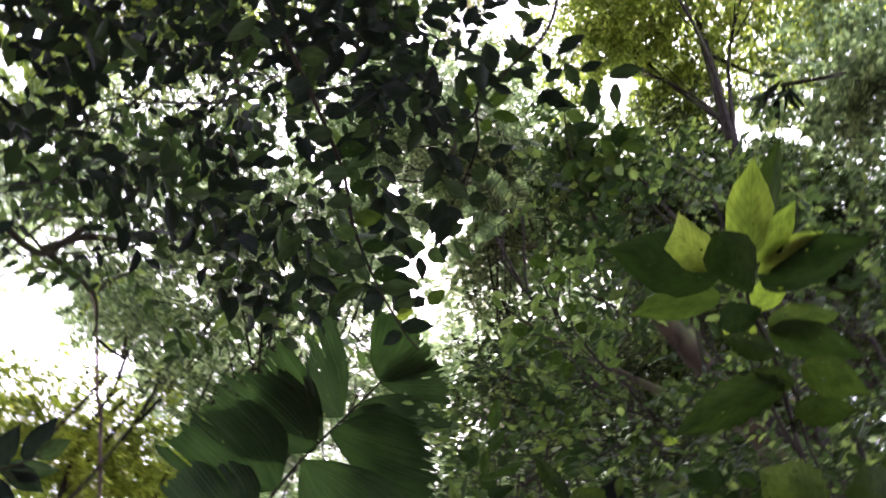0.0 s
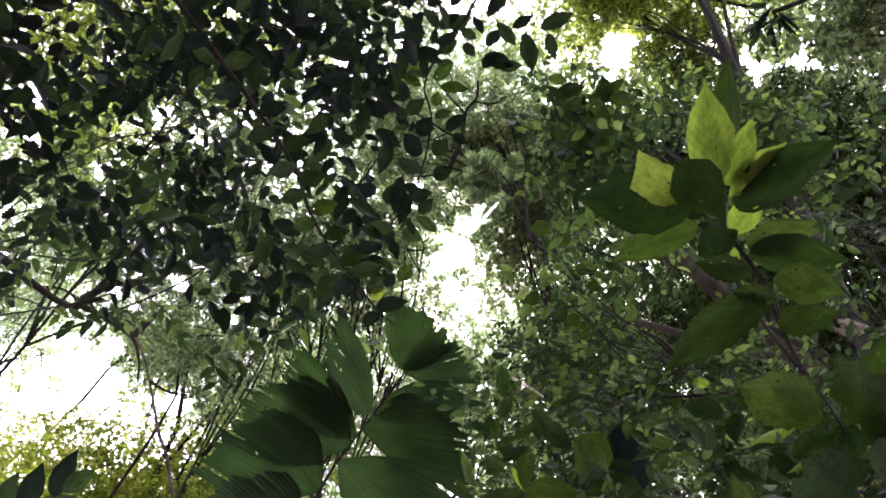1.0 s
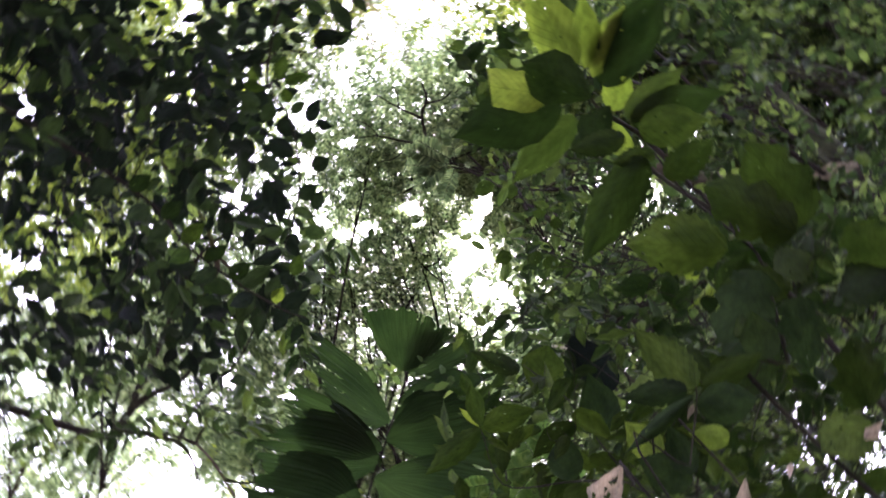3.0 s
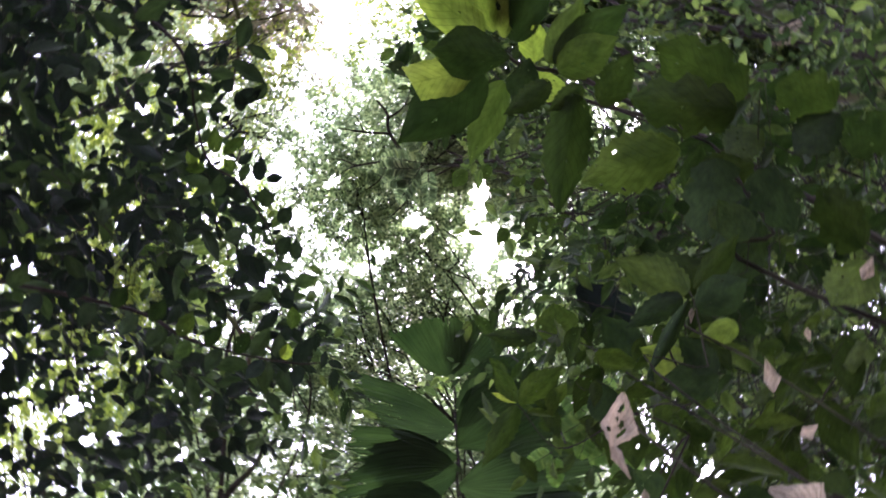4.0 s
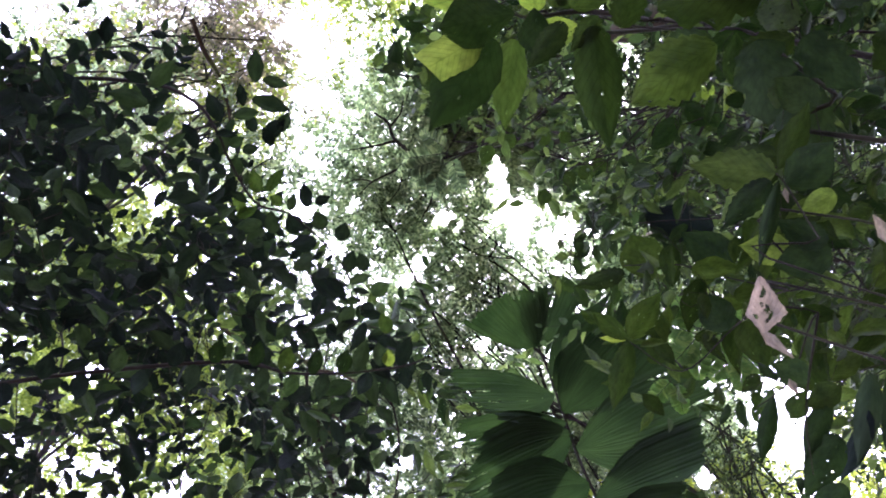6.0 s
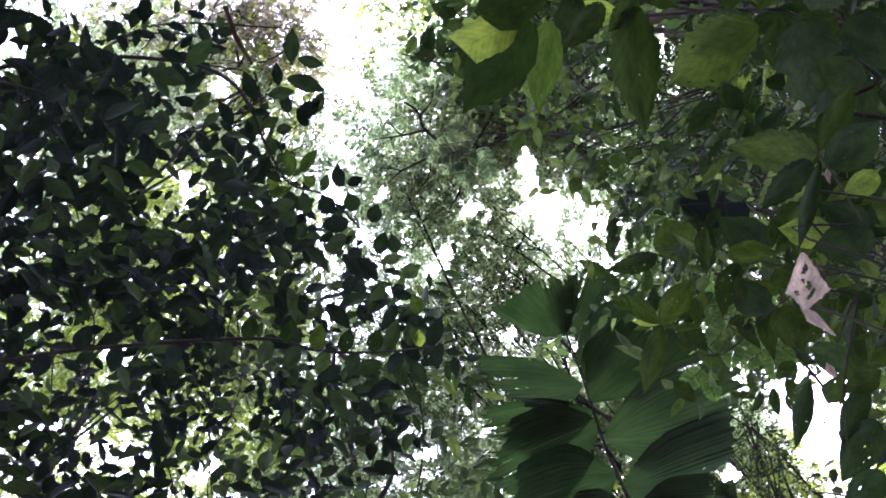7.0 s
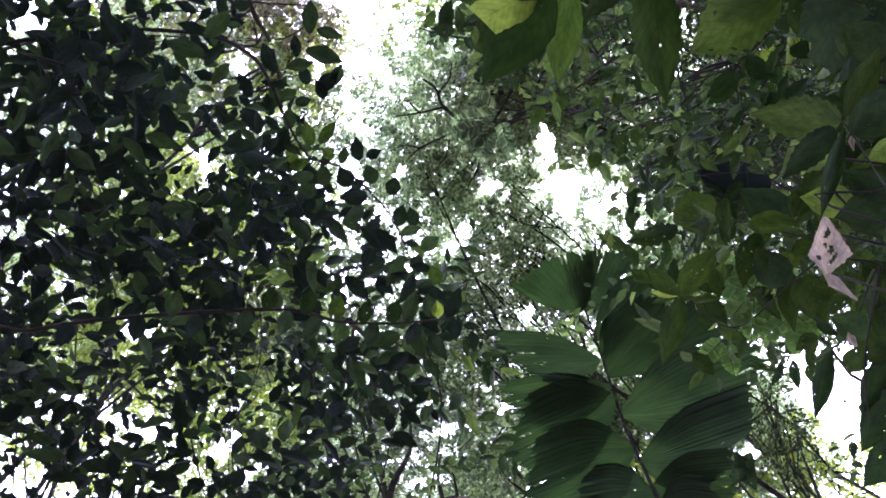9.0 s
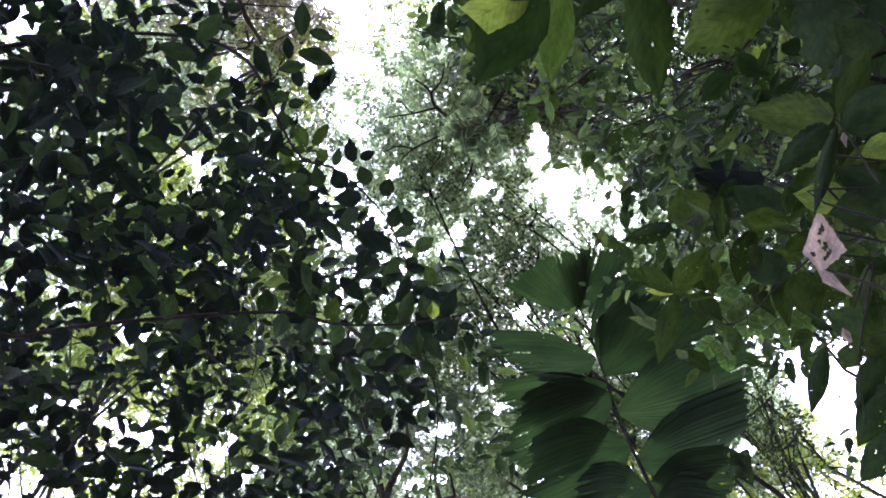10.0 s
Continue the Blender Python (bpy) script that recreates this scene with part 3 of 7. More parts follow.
tree("slender tree with a small ragged crown in the bright gap", (-7.3, 7.3, 0), (-6.95, 6.8, 10.8), (-6.9, 6.75, 11.0), (0.6, 0.6, 0.7), 22, 110, 0.08, leaf_canopy, bark_dark, 0.03, 30, limbs=2)
tree("slender tree with a small ragged crown in the bright gap", (-1.2, 11.0, 0), (-2.1, 10.0, 10.6), (-2.1, 9.9, 11.0), (0.9, 0.75, 0.7), 36, 120, 0.075, leaf_canopy, bark_dark, 0.05, 31)
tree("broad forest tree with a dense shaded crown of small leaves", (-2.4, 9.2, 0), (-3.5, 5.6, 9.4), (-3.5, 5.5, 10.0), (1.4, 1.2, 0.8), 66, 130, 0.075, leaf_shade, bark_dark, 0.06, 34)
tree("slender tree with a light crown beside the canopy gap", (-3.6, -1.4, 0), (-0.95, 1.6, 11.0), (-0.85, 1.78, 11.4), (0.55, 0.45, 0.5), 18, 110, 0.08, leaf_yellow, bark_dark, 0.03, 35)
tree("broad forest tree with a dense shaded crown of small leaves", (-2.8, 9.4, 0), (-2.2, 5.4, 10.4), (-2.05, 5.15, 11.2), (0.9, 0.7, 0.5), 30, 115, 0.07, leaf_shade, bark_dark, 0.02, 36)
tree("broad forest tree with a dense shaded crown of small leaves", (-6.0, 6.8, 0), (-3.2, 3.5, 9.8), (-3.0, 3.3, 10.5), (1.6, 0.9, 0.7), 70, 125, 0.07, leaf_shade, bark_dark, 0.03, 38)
tree("understorey tree with a dense shaded green crown of oval leaves", (3.4, 3.2, 0), (1.36, 2.37, 5.97), (1.26, 2.27, 6.37), (0.85, 0.36, 0.4), 90, 22, 0.1, leaf_mid, bark_dark, 0.035, 40, spread=0.16)
tree("understorey tree with a dense shaded green crown of oval leaves", (1.6, 6.4, 0), (0.82, 4.17, 6.34), (0.72, 4.07, 6.74), (0.43, 0.49, 0.4), 60, 22, 0.085, leaf_mid, bark_dark, 0.035, 41, spread=0.16)
tree("understorey tree with a dense shaded green crown of oval leaves", (2.0, 8.0, 0), (1.35, 6.63, 6.72), (1.25, 6.53, 7.12), (0.93, 0.76, 0.4), 120, 22, 0.09, leaf_mid, bark_dark, 0.05, 42, spread=0.2)
tree("understorey tree with a dense shaded green crown of oval leaves", (4.5, 6.0, 0), (3.03, 5.46, 6.72), (2.93, 5.36, 7.12), (0.76, 0.58, 0.4), 90, 22, 0.09, leaf_mid, bark_dark, 0.05, 43, spread=0.2)
tree("understorey tree with a dense shaded green crown of oval leaves", (5.5, 1.0, 0), (3.52, 1.85, 8.20), (3.42, 1.75, 8.60), (0.96, 0.56, 0.4), 90, 30, 0.1, leaf_shade, bark_dark, 0.05, 44, spread=0.25)
tree("slender tree with a lacy crown of tiny silhouetted leaves", (-2.2, 7.6, 0), (-0.93, 5.70, 5.97), (-0.83, 5.60, 6.37), (0.25, 0.25, 0.4), 26, 20, 0.055, leaf_mid, bark_dark, 0.025, 45, spread=0.14)
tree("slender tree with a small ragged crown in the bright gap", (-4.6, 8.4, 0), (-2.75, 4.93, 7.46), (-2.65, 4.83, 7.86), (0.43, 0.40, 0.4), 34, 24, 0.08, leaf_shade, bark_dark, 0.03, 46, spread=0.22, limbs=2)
tree("slender tree with a light crown beside the canopy gap", (-4.4, -0.8, 0), (-1.6, 2.1, 10.8), (-1.5, 2.3, 11.3), (0.65, 0.5, 0.5), 26, 115, 0.075, leaf_canopy, bark_dark, 0.025, 37)
tree("slender tree with a small ragged crown in the bright gap", (-8.6, 6.0, 0), (-6.7, 6.0, 10.8), (-6.6, 6.15, 11.1), (0.75, 0.4, 0.4), 26, 75, 0.075, leaf_canopy, bark_dark, 0.03, 47, limbs=3)
tree("slender tree with a small ragged crown in the bright gap", (-3.2, 9.8, 0), (-4.5, 6.6, 10.6), (-4.6, 6.5, 11.0), (0.5, 0.42, 0.4), 22, 95, 0.075, leaf_canopy, bark_dark, 0.03, 48, limbs=2)
tree("slender tree with a light crown beside the canopy gap", (0.6, 9.6, 0), (-0.4, 7.4, 10.6), (-0.4, 7.2, 11.1), (0.55, 0.85, 0.5), 34, 85, 0.075, leaf_canopy, bark_dark, 0.03, 49, limbs=5)
tree("slender tree with a light crown beside the canopy gap", (-3.4, 7.6, 0), (-1.4, 3.9, 10.9), (-1.35, 3.75, 11.4), (0.42, 0.6, 0.4), 24, 85, 0.07, leaf_canopy, bark_dark, 0.02, 50, limbs=5)
tree("slender tree with a light crown beside the canopy gap", (-4.2, 8.2, 0), (-2.3, 4.9, 10.8), (-2.3, 4.75, 11.3), (0.45, 0.5, 0.4), 16, 62, 0.07, leaf_canopy, bark_dark, 0.02, 51, limbs=5)
tree("slender tree with a light crown beside the canopy gap", (-3.0, 10.2, 0), (-2.1, 6.4, 10.6), (-2.1, 6.25, 11.2), (0.75, 0.6, 0.45), 24, 62, 0.075, leaf_canopy, bark_dark, 0.03, 52, limbs=6)
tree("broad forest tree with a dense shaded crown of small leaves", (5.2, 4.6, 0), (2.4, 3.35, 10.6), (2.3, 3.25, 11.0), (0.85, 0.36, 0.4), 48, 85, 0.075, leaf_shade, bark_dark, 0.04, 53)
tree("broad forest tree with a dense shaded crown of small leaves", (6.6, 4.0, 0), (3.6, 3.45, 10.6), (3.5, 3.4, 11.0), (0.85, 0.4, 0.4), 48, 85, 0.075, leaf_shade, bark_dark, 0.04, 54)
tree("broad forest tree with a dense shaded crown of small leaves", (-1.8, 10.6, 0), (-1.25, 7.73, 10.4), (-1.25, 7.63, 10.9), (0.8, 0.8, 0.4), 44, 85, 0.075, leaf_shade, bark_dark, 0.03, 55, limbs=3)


# ---- small trees under the canopy ----
def band(a, b, name):
    """How thick the foliage of one storey hangs, by the place 11 m up in line with it from the camera."""
    if name == "dark":
        s = (-0.45 - (b - 0.6) * 0.5) - a
        d = np.clip(s * 0.85 + 0.3, 0, 1) * np.where((a < -3.6) & (b > 0.8), 0.8, 1.0) * np.where(a < -1.5, 1.0, 0.8) * np.clip(1 - (b - 2.9) / 3.2, 0.22, 1)
        return d * (b > -2.5) * (b < 5.2)
    if name == "fringe":
        return np.clip(1.2 - np.abs(b - 4.6) / 2.2, 0, 1) * (a < -2.0) * 0.8
    s = a - (0.85 - (b - 3.2) * 0.33) + 0.95 * np.exp(-((b - 7.6) / 1.3) ** 2)
    return np.clip(s * 1.6 + 0.25, 0, 1) * (b > 2.9)


def sprays(count, name, a_range, b_range, z_range, seed, swell=1.0):
    """Places where leafy twigs hang in one storey, laid out along the camera's sight lines."""
    rng = np.random.default_rng(seed)
    got = np.empty((0, 3))
    while len(got) < count:
        a, b = rng.uniform(*a_range, 4000), rng.uniform(*b_range, 4000)
        z = rng.uniform(*z_range, 4000)
        p = np.stack([V[0] + (a - V[0]) * (z - V[2]) / (11 - V[2]), V[1] + (b - V[1]) * (z - V[2]) / (11 - V[2]), z], 1)
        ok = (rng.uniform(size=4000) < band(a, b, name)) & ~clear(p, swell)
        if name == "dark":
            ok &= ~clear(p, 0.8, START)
        got = np.vstack([got, p[ok]])
    return got[:count]


def leafy_tree(label, category, foot, fork, centres, leaves, size, piece_mat, mass_mat, wood, girth, seed, slim=0.48, reach=0.3, pieces=300, arms=5, shape="oval", droop=0.35):
    """An understorey tree: trunk, arms, and twigs that carry their leaves in two rows."""
    rng = np.random.default_rng(seed)
    foot, fork = np.array(foot, float), np.array(fork, float)
    t = thing("tree", foot, label, category, "understorey trees")
    trunk = smooth_line([foot, (foot + fork) / 2 + rng.normal(size=3) * 0.12, fork], 7)
    stem_part("trunk", [(trunk, girth, girth * 0.6)], wood, t, 10, seed)
    hub = centres[rng.choice(len(centres), arms, replace=False)]
    owner = np.argmin(((centres[:, None] - hub[None]) ** 2).sum(2), 1)
    P, D, N, L = [], [], [], []
    for h in range(arms):
        mine = centres[owner == h]
        arm = smooth_line([fork, fork * 0.65 + hub[h] * 0.35 + np.array((0, 0, 0.1)) + rng.normal(size=3) * 0.12, fork * 0.3 + hub[h] * 0.7 + rng.normal(size=3) * 0.1, hub[h]], 6)
        lines = [(arm, girth * 0.11, girth * 0.05)]
        mine = mine[np.argsort([((arm - c) ** 2).sum(1).min() for c in mine])]
        joints = [*arm[3:]]
        for c in mine:
            s0 = joints[int(np.argmin(((np.array(joints) - c) ** 2).sum(1)))]
            way = c - s0
            way[2] *= 0.4
            way = way / (np.linalg.norm(way) + 1e-6) + rng.normal(size=3) * np.array((0.6, 0.6, 0.25))
            way /= np.linalg.norm(way)
            tip = c + way * reach * rng.uniform(0.4, 0.7) + np.array((0, 0, -0.06))
            tail = c - way * reach * 0.5
            lines.append((smooth_line([s0, (s0 + tail) / 2 + rng.normal(size=3) * 0.05, tail, tip], 3), girth * 0.05, girth * 0.02))
            joints += [tail, (tail + tip) / 2]
            across = np.cross(way, (0, 0, 1))
            across /= np.linalg.norm(across) + 1e-6
            for k in range(leaves):
                u = (k + 0.5) / leaves
                sgn = 1 if k % 2 else -1
                P.append(tail + (tip - tail) * u + rng.normal(size=3) * 0.008)
                D.append(way * rng.uniform(0.35, 0.9) + across * sgn * rng.uniform(0.5, 1.0) + np.array((0, 0, -droop * rng.uniform(0, 1.6))))
                N.append(np.array((0, 0, 1.0)) + rng.normal(size=3) * 0.35)
                L.append(size * rng.uniform(0.6, 1.15) * (0.75 + 0.5 * math.sin(math.pi * u)))
        stem_part("limb", lines, wood, t, 6, seed + h)
    P, D, N, L = np.array(P), np.array(D), np.array(N), np.array(L)
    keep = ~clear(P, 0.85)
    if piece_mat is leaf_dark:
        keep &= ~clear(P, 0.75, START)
    P, D, N, L = P[keep], D[keep], N[keep], L[keep]
    order = np.argsort(((P - V) ** 2).sum(1))
    first, rest = order[:pieces], order[pieces:]
    for i in first:
        leaf_part(t, P[i], P[i] + D[i] / np.linalg.norm(D[i]) * L[i], L[i] * slim, piece_mat, shape, 0, int(i) % 4, N[i])
    if len(rest):
        mass_leaves("foliage", P[rest], D[rest], N[rest], L[rest], L[rest] * slim, mass_mat, t)
    return t


DARK = "small tree with arching boughs of glossy oval leaves in dark silhouette overhead"
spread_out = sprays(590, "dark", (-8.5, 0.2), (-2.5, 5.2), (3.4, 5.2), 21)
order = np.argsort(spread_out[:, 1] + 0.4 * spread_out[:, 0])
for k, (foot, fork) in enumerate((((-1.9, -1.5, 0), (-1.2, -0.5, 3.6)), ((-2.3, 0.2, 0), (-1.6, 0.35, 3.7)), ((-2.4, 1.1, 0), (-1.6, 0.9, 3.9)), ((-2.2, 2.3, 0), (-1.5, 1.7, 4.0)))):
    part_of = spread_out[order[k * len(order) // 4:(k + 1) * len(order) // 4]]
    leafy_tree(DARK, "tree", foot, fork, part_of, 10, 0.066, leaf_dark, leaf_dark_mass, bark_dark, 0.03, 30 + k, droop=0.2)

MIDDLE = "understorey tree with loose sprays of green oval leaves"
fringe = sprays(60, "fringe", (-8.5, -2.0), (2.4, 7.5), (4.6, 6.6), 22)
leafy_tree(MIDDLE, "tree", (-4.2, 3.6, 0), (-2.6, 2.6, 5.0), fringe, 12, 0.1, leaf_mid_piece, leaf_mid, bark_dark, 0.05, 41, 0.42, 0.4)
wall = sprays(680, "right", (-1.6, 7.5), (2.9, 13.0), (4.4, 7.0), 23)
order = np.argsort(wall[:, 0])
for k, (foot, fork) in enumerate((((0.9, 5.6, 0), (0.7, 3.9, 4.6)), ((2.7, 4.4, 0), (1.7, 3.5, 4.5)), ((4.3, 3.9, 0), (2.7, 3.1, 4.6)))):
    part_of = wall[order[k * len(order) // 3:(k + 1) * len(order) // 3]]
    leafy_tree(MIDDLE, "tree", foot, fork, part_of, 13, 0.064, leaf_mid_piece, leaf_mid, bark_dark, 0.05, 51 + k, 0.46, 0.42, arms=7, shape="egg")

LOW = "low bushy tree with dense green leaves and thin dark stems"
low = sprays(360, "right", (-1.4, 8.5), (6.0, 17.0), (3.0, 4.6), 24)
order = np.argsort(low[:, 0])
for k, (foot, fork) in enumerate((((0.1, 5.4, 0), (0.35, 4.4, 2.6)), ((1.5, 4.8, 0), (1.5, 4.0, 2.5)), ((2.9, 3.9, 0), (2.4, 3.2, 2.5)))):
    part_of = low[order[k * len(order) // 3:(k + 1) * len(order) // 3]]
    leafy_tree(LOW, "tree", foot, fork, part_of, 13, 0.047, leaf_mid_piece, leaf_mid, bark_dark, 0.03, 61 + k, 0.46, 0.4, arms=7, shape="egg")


BUSH = "leafy bush with medium oval dark green leaves on thin stems"
bush = sprays(46, "right", (0.4, 3.6), (8.2, 13.8), (2.75, 3.5), 25)
leafy_tree(BUSH, "bush", (1.7, 3.1, 0), (1.15, 2.4, 2.5), bush, 6, 0.085, blade, blade, bark_dark, 0.02, 71, 0.5, 0.3, arms=5, shape="ovate", droop=0.5)
near = sprays(26, "right", (1.2, 4.2), (6.4, 9.5), (3.0, 3.7), 26)
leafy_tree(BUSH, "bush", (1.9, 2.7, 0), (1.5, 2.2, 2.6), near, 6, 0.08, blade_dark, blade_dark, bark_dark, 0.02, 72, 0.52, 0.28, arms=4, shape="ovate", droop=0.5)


def bleached(base, tip, width, side, seed, holes, label, mat=None):
    """A dry curled leaf with a ragged rim and eaten holes."""
    rng = np.random.default_rng(seed + 90)
    bm = bmesh.new()
    uv = bm.loops.layers.uv.new("uv")
    rows, cols = 24, 18
    grid = []
    rag = np.cumsum(rng.normal(size=rows + 1)) * 0.012
    for i in range(rows + 1):
        v = i / rows
        w = 0.5 * max(0.06, min(0.1 + 2.7 * v, (1.06 - v) / 0.72)) * (1 + 0.025 * rng.normal() + rag[i])
        grid.append([bm.verts.new((u * w - 0.18 * w, v + 0.012 * rng.normal() * (abs(u) == 1), 0.06 * math.sin(u * 4 + v * 5 + seed) * w + 0.08 * u * u * w - 0.12 * v * v + 0.004 * rng.normal()))
                     for u in np.linspace(-1, 1, cols + 1)])
    gone = set()
    for _ in range(holes * 2):
        r, c, size, lean = rng.uniform(5, rows - 5), rng.uniform(4, cols - 4), rng.uniform(0.5, 2.0), rng.uniform(-0.8, 0.8)
        gone |= {(i, k) for i in range(rows) for k in range(cols) if ((i - r) / 1.6) ** 2 + (k - c - lean * (i - r)) ** 2 < size * rng.uniform(0.6, 1.3)}
    for i in range(rows):
        for k in range(cols):
            if (i, k) in gone:
                continue
            fc = bm.faces.new((grid[i][k], grid[i][k + 1], grid[i + 1][k + 1], grid[i + 1][k]))
            fc.smooth = True
            for lp, (a, b) in zip(fc.loops, ((k, i), (k + 1, i), (k + 1, i + 1), (k, i + 1))):
                lp[uv].uv = (a / cols, b / rows)
    me = bpy.data.meshes.new("dead_leaf")
    bm.to_mesh(me)
    bm.free()
    me.materials.append(mat or dead_leaf)
    ob = new("dead_leaf", me)
    ob.matrix_basis = leaf_pose(base, tip, width, side)
    tagged(ob, label, "dead leaf", "dead leaves")


def frond(parent, base, tip, width, side, seed, mat=None):
    """A feathery compound leaf: a thin rib with two rows of narrow leaflets."""
    rng = np.random.default_rng(seed)
    base, tip, side = np.array(base), np.array(tip), np.array(side, float)
    way = tip - base
    across = np.cross(way, side)
    across /= np.linalg.norm(across)
    u = np.repeat(np.linspace(0.12, 1.0, 26), 2)
    sgn = np.tile((-1.0, 1.0), 26)[:, None]
    P = base + way * u[:, None] + side * (0.06 * np.linalg.norm(way) * u * u)[:, None] * -1
    D = across * sgn + way / np.linalg.norm(way) * 0.5 + rng.normal(size=(52, 3)) * 0.08
    L = width * 0.5 * np.sin(math.pi * (0.15 + 0.8 * u)) ** 0.7
    mass_leaves("frond", P, D, np.tile(side, (52, 1)) + rng.normal(size=(52, 3)) * 0.15, L, L * 0.2 + 0.004, mat or leaf_mid, parent, kind="")
    stem_part("rib", [(smooth_line([base, (base + tip) / 2, tip], 4), width * 0.02, width * 0.008)], bark_dark, parent, 5)


# ---- saplings and shrubs ----
sapling = thing("sapling", (1.35, 2.35, 0.0), "slender sapling with pale young leaves and darker, shaded ones", "sapling")
stem_part("stem", [(smooth_line([(1.35, 2.35, -0.1), (1.25, 2.2, 1.6), (1.064, 1.72, 3.265), (1.005, 1.598, 3.427), (0.96, 1.502, 3.539), (0.889, 1.412, 3.586), (0.876, 1.365, 3.608)], 5), 0.009, 0.004)], bark_dark, sapling)
stem_part("twig", [(smooth_line([(1.036, 1.668, 3.399), (0.977, 1.614, 3.498), (0.9, 1.515, 3.615), (0.888, 1.492, 3.628)], 5), 0.006, 0.003)], bark_dark, sapling)
leaf_part(sapling, (0.806, 1.349, 3.628), (0.665, 1.271, 3.631), 0.109, blade_young, "cut", 8, 1, (0.12, 0.34, 0.93), label="pale yellow-green young leaf with a torn-off tip")
leaf_part(sapling, (0.808, 1.371, 3.618), (0.552, 1.367, 3.698), 0.159, blade_dark, "ovate", -10, 2, (0.09, 0.37, 0.93))
leaf_part(sapling, (0.865, 1.305, 3.634), (0.836, 1.1, 3.744), 0.114, blade_young, "ovate", 5, 3, (0.17, 0.29, 0.94))
leaf_part(sapling, (0.899, 1.319, 3.676), (0.895, 1.052, 3.806), 0.087, blade, "ovate", 20, 0, (0.19, 0.27, 0.94))
leaf_part(sapling, (0.877, 1.367, 3.563), (0.76, 1.24, 3.61), 0.126, blade_dark, "obovate", 0, 1, (0.16, 0.35, 0.92))
leaf_part(sapling, (0.892, 1.321, 3.644), (0.951, 1.17, 3.691), 0.068, blade_young, "ovate", -12, 2, (0.2, 0.31, 0.93))
leaf_part(sapling, (0.899, 1.345, 3.633), (1.02, 1.225, 3.679), 0.074, blade_young, "lance", 15, 3, (0.22, 0.32, 0.92))
leaf_part(sapling, (0.832, 1.422, 3.637), (0.63, 1.529, 3.657), 0.09, blade, "ovate", -15, 0, (0.11, 0.41, 0.9))
leaf_part(sapling, (0.858, 1.461, 3.638), (0.943, 1.543, 3.568), 0.075, blade_young, "ovate", 10, 1, (0.19, 0.42, 0.88))
leaf_part(sapling, (0.915, 1.372, 3.63), (1.125, 1.217, 3.683), 0.133, blade_dark, "ovate", 14, 2, (0.25, 0.32, 0.91))
leaf_part(sapling, (0.91, 1.401, 3.564), (0.82, 1.46, 3.544), 0.086, blade_dark, "obovate", 0, 3, (0.18, 0.41, 0.9))
leaf_part(sapling, (0.935, 1.442, 3.562), (1.096, 1.394, 3.594), 0.083, blade, "ovate", -10, 0, (0.25, 0.39, 0.89))
leaf_part(sapling, (0.942, 1.453, 3.556), (1.155, 1.464, 3.554), 0.1, blade_dark, "ovate", 10, 1, (0.27, 0.41, 0.87))
leaf_part(sapling, (0.918, 1.448, 3.653), (0.985, 1.356, 3.675), 0.073, blade_young, "ovate", 0, 2, (0.21, 0.37, 0.9))
leaf_part(sapling, (1.021, 1.726, 3.276), (0.9, 1.799, 3.257), 0.03, blade_young, "lance", 25, 3, (0.24, 0.59, 0.77), label="yellow drooping leaf")

sapling2 = thing("sapling", (1.75, 2.6, 0.0), "bushy sapling with wide thin green leaves in whorls", "sapling")
stem_part("stem", [(smooth_line([(1.75, 2.6, -0.1), (1.6, 2.5, 1.4), (0.95, 1.757, 2.794), (0.984, 1.705, 2.892), (1.006, 1.656, 2.981), (1.025, 1.61, 3.065), (1.01, 1.571, 3.093), (0.961, 1.514, 3.233), (0.938, 1.445, 3.319)], 5), 0.0055, 0.002)], bark_dark, sapling2)
leaf_part(sapling2, (1.117, 1.560, 3.053), (1.057, 1.381, 3.088), 0.126, blade, "lobed", -1, 0, (0.17, 0.53, 0.83))
leaf_part(sapling2, (1.087, 1.554, 3.027), (0.948, 1.393, 3.038), 0.115, blade, "lobed", -3, 1, (0.00, 0.43, 0.90))
leaf_part(sapling2, (0.975, 1.563, 3.067), (0.793, 1.450, 3.047), 0.114, blade, "toothed", -6, 2, (0.12, 0.41, 0.91))
leaf_part(sapling2, (0.994, 1.574, 3.122), (0.905, 1.486, 3.110), 0.064, blade_dark, "toothed", 4, 3, (0.16, 0.54, 0.83))
leaf_part(sapling2, (0.997, 1.560, 2.962), (0.884, 1.618, 2.878), 0.109, blade_dark, "lobed", 7, 0, (0.06, 0.68, 0.73))
leaf_part(sapling2, (1.088, 1.578, 2.972), (0.996, 1.549, 2.933), 0.070, blade, "toothed", 3, 1, (0.14, 0.59, 0.79))
leaf_part(sapling2, (1.190, 1.611, 2.922), (1.134, 1.495, 2.930), 0.098, blade, "lobed", -10, 2, (0.22, 0.51, 0.83))
leaf_part(sapling2, (1.188, 1.622, 2.917), (1.072, 1.595, 2.872), 0.079, blade_dark, "toothed", 4, 3, (0.34, 0.51, 0.79))
leaf_part(sapling2, (1.027, 1.589, 2.899), (0.997, 1.676, 2.820), 0.079, blade_dark, "lobed", -3, 0, (0.02, 0.70, 0.71))
leaf_part(sapling2, (1.058, 1.749, 2.777), (1.058, 1.611, 2.806), 0.090, blade, "lobed", 4, 1, (0.09, 0.69, 0.72))
leaf_part(sapling2, (1.048, 1.753, 2.751), (0.942, 1.736, 2.703), 0.080, blade, "toothed", -2, 2, (-0.01, 0.79, 0.62))
leaf_part(sapling2, (0.915, 1.358, 3.259), (1.042, 1.385, 3.240), 0.086, blade, "ovate", -2, 3, (0.16, 0.33, 0.93))
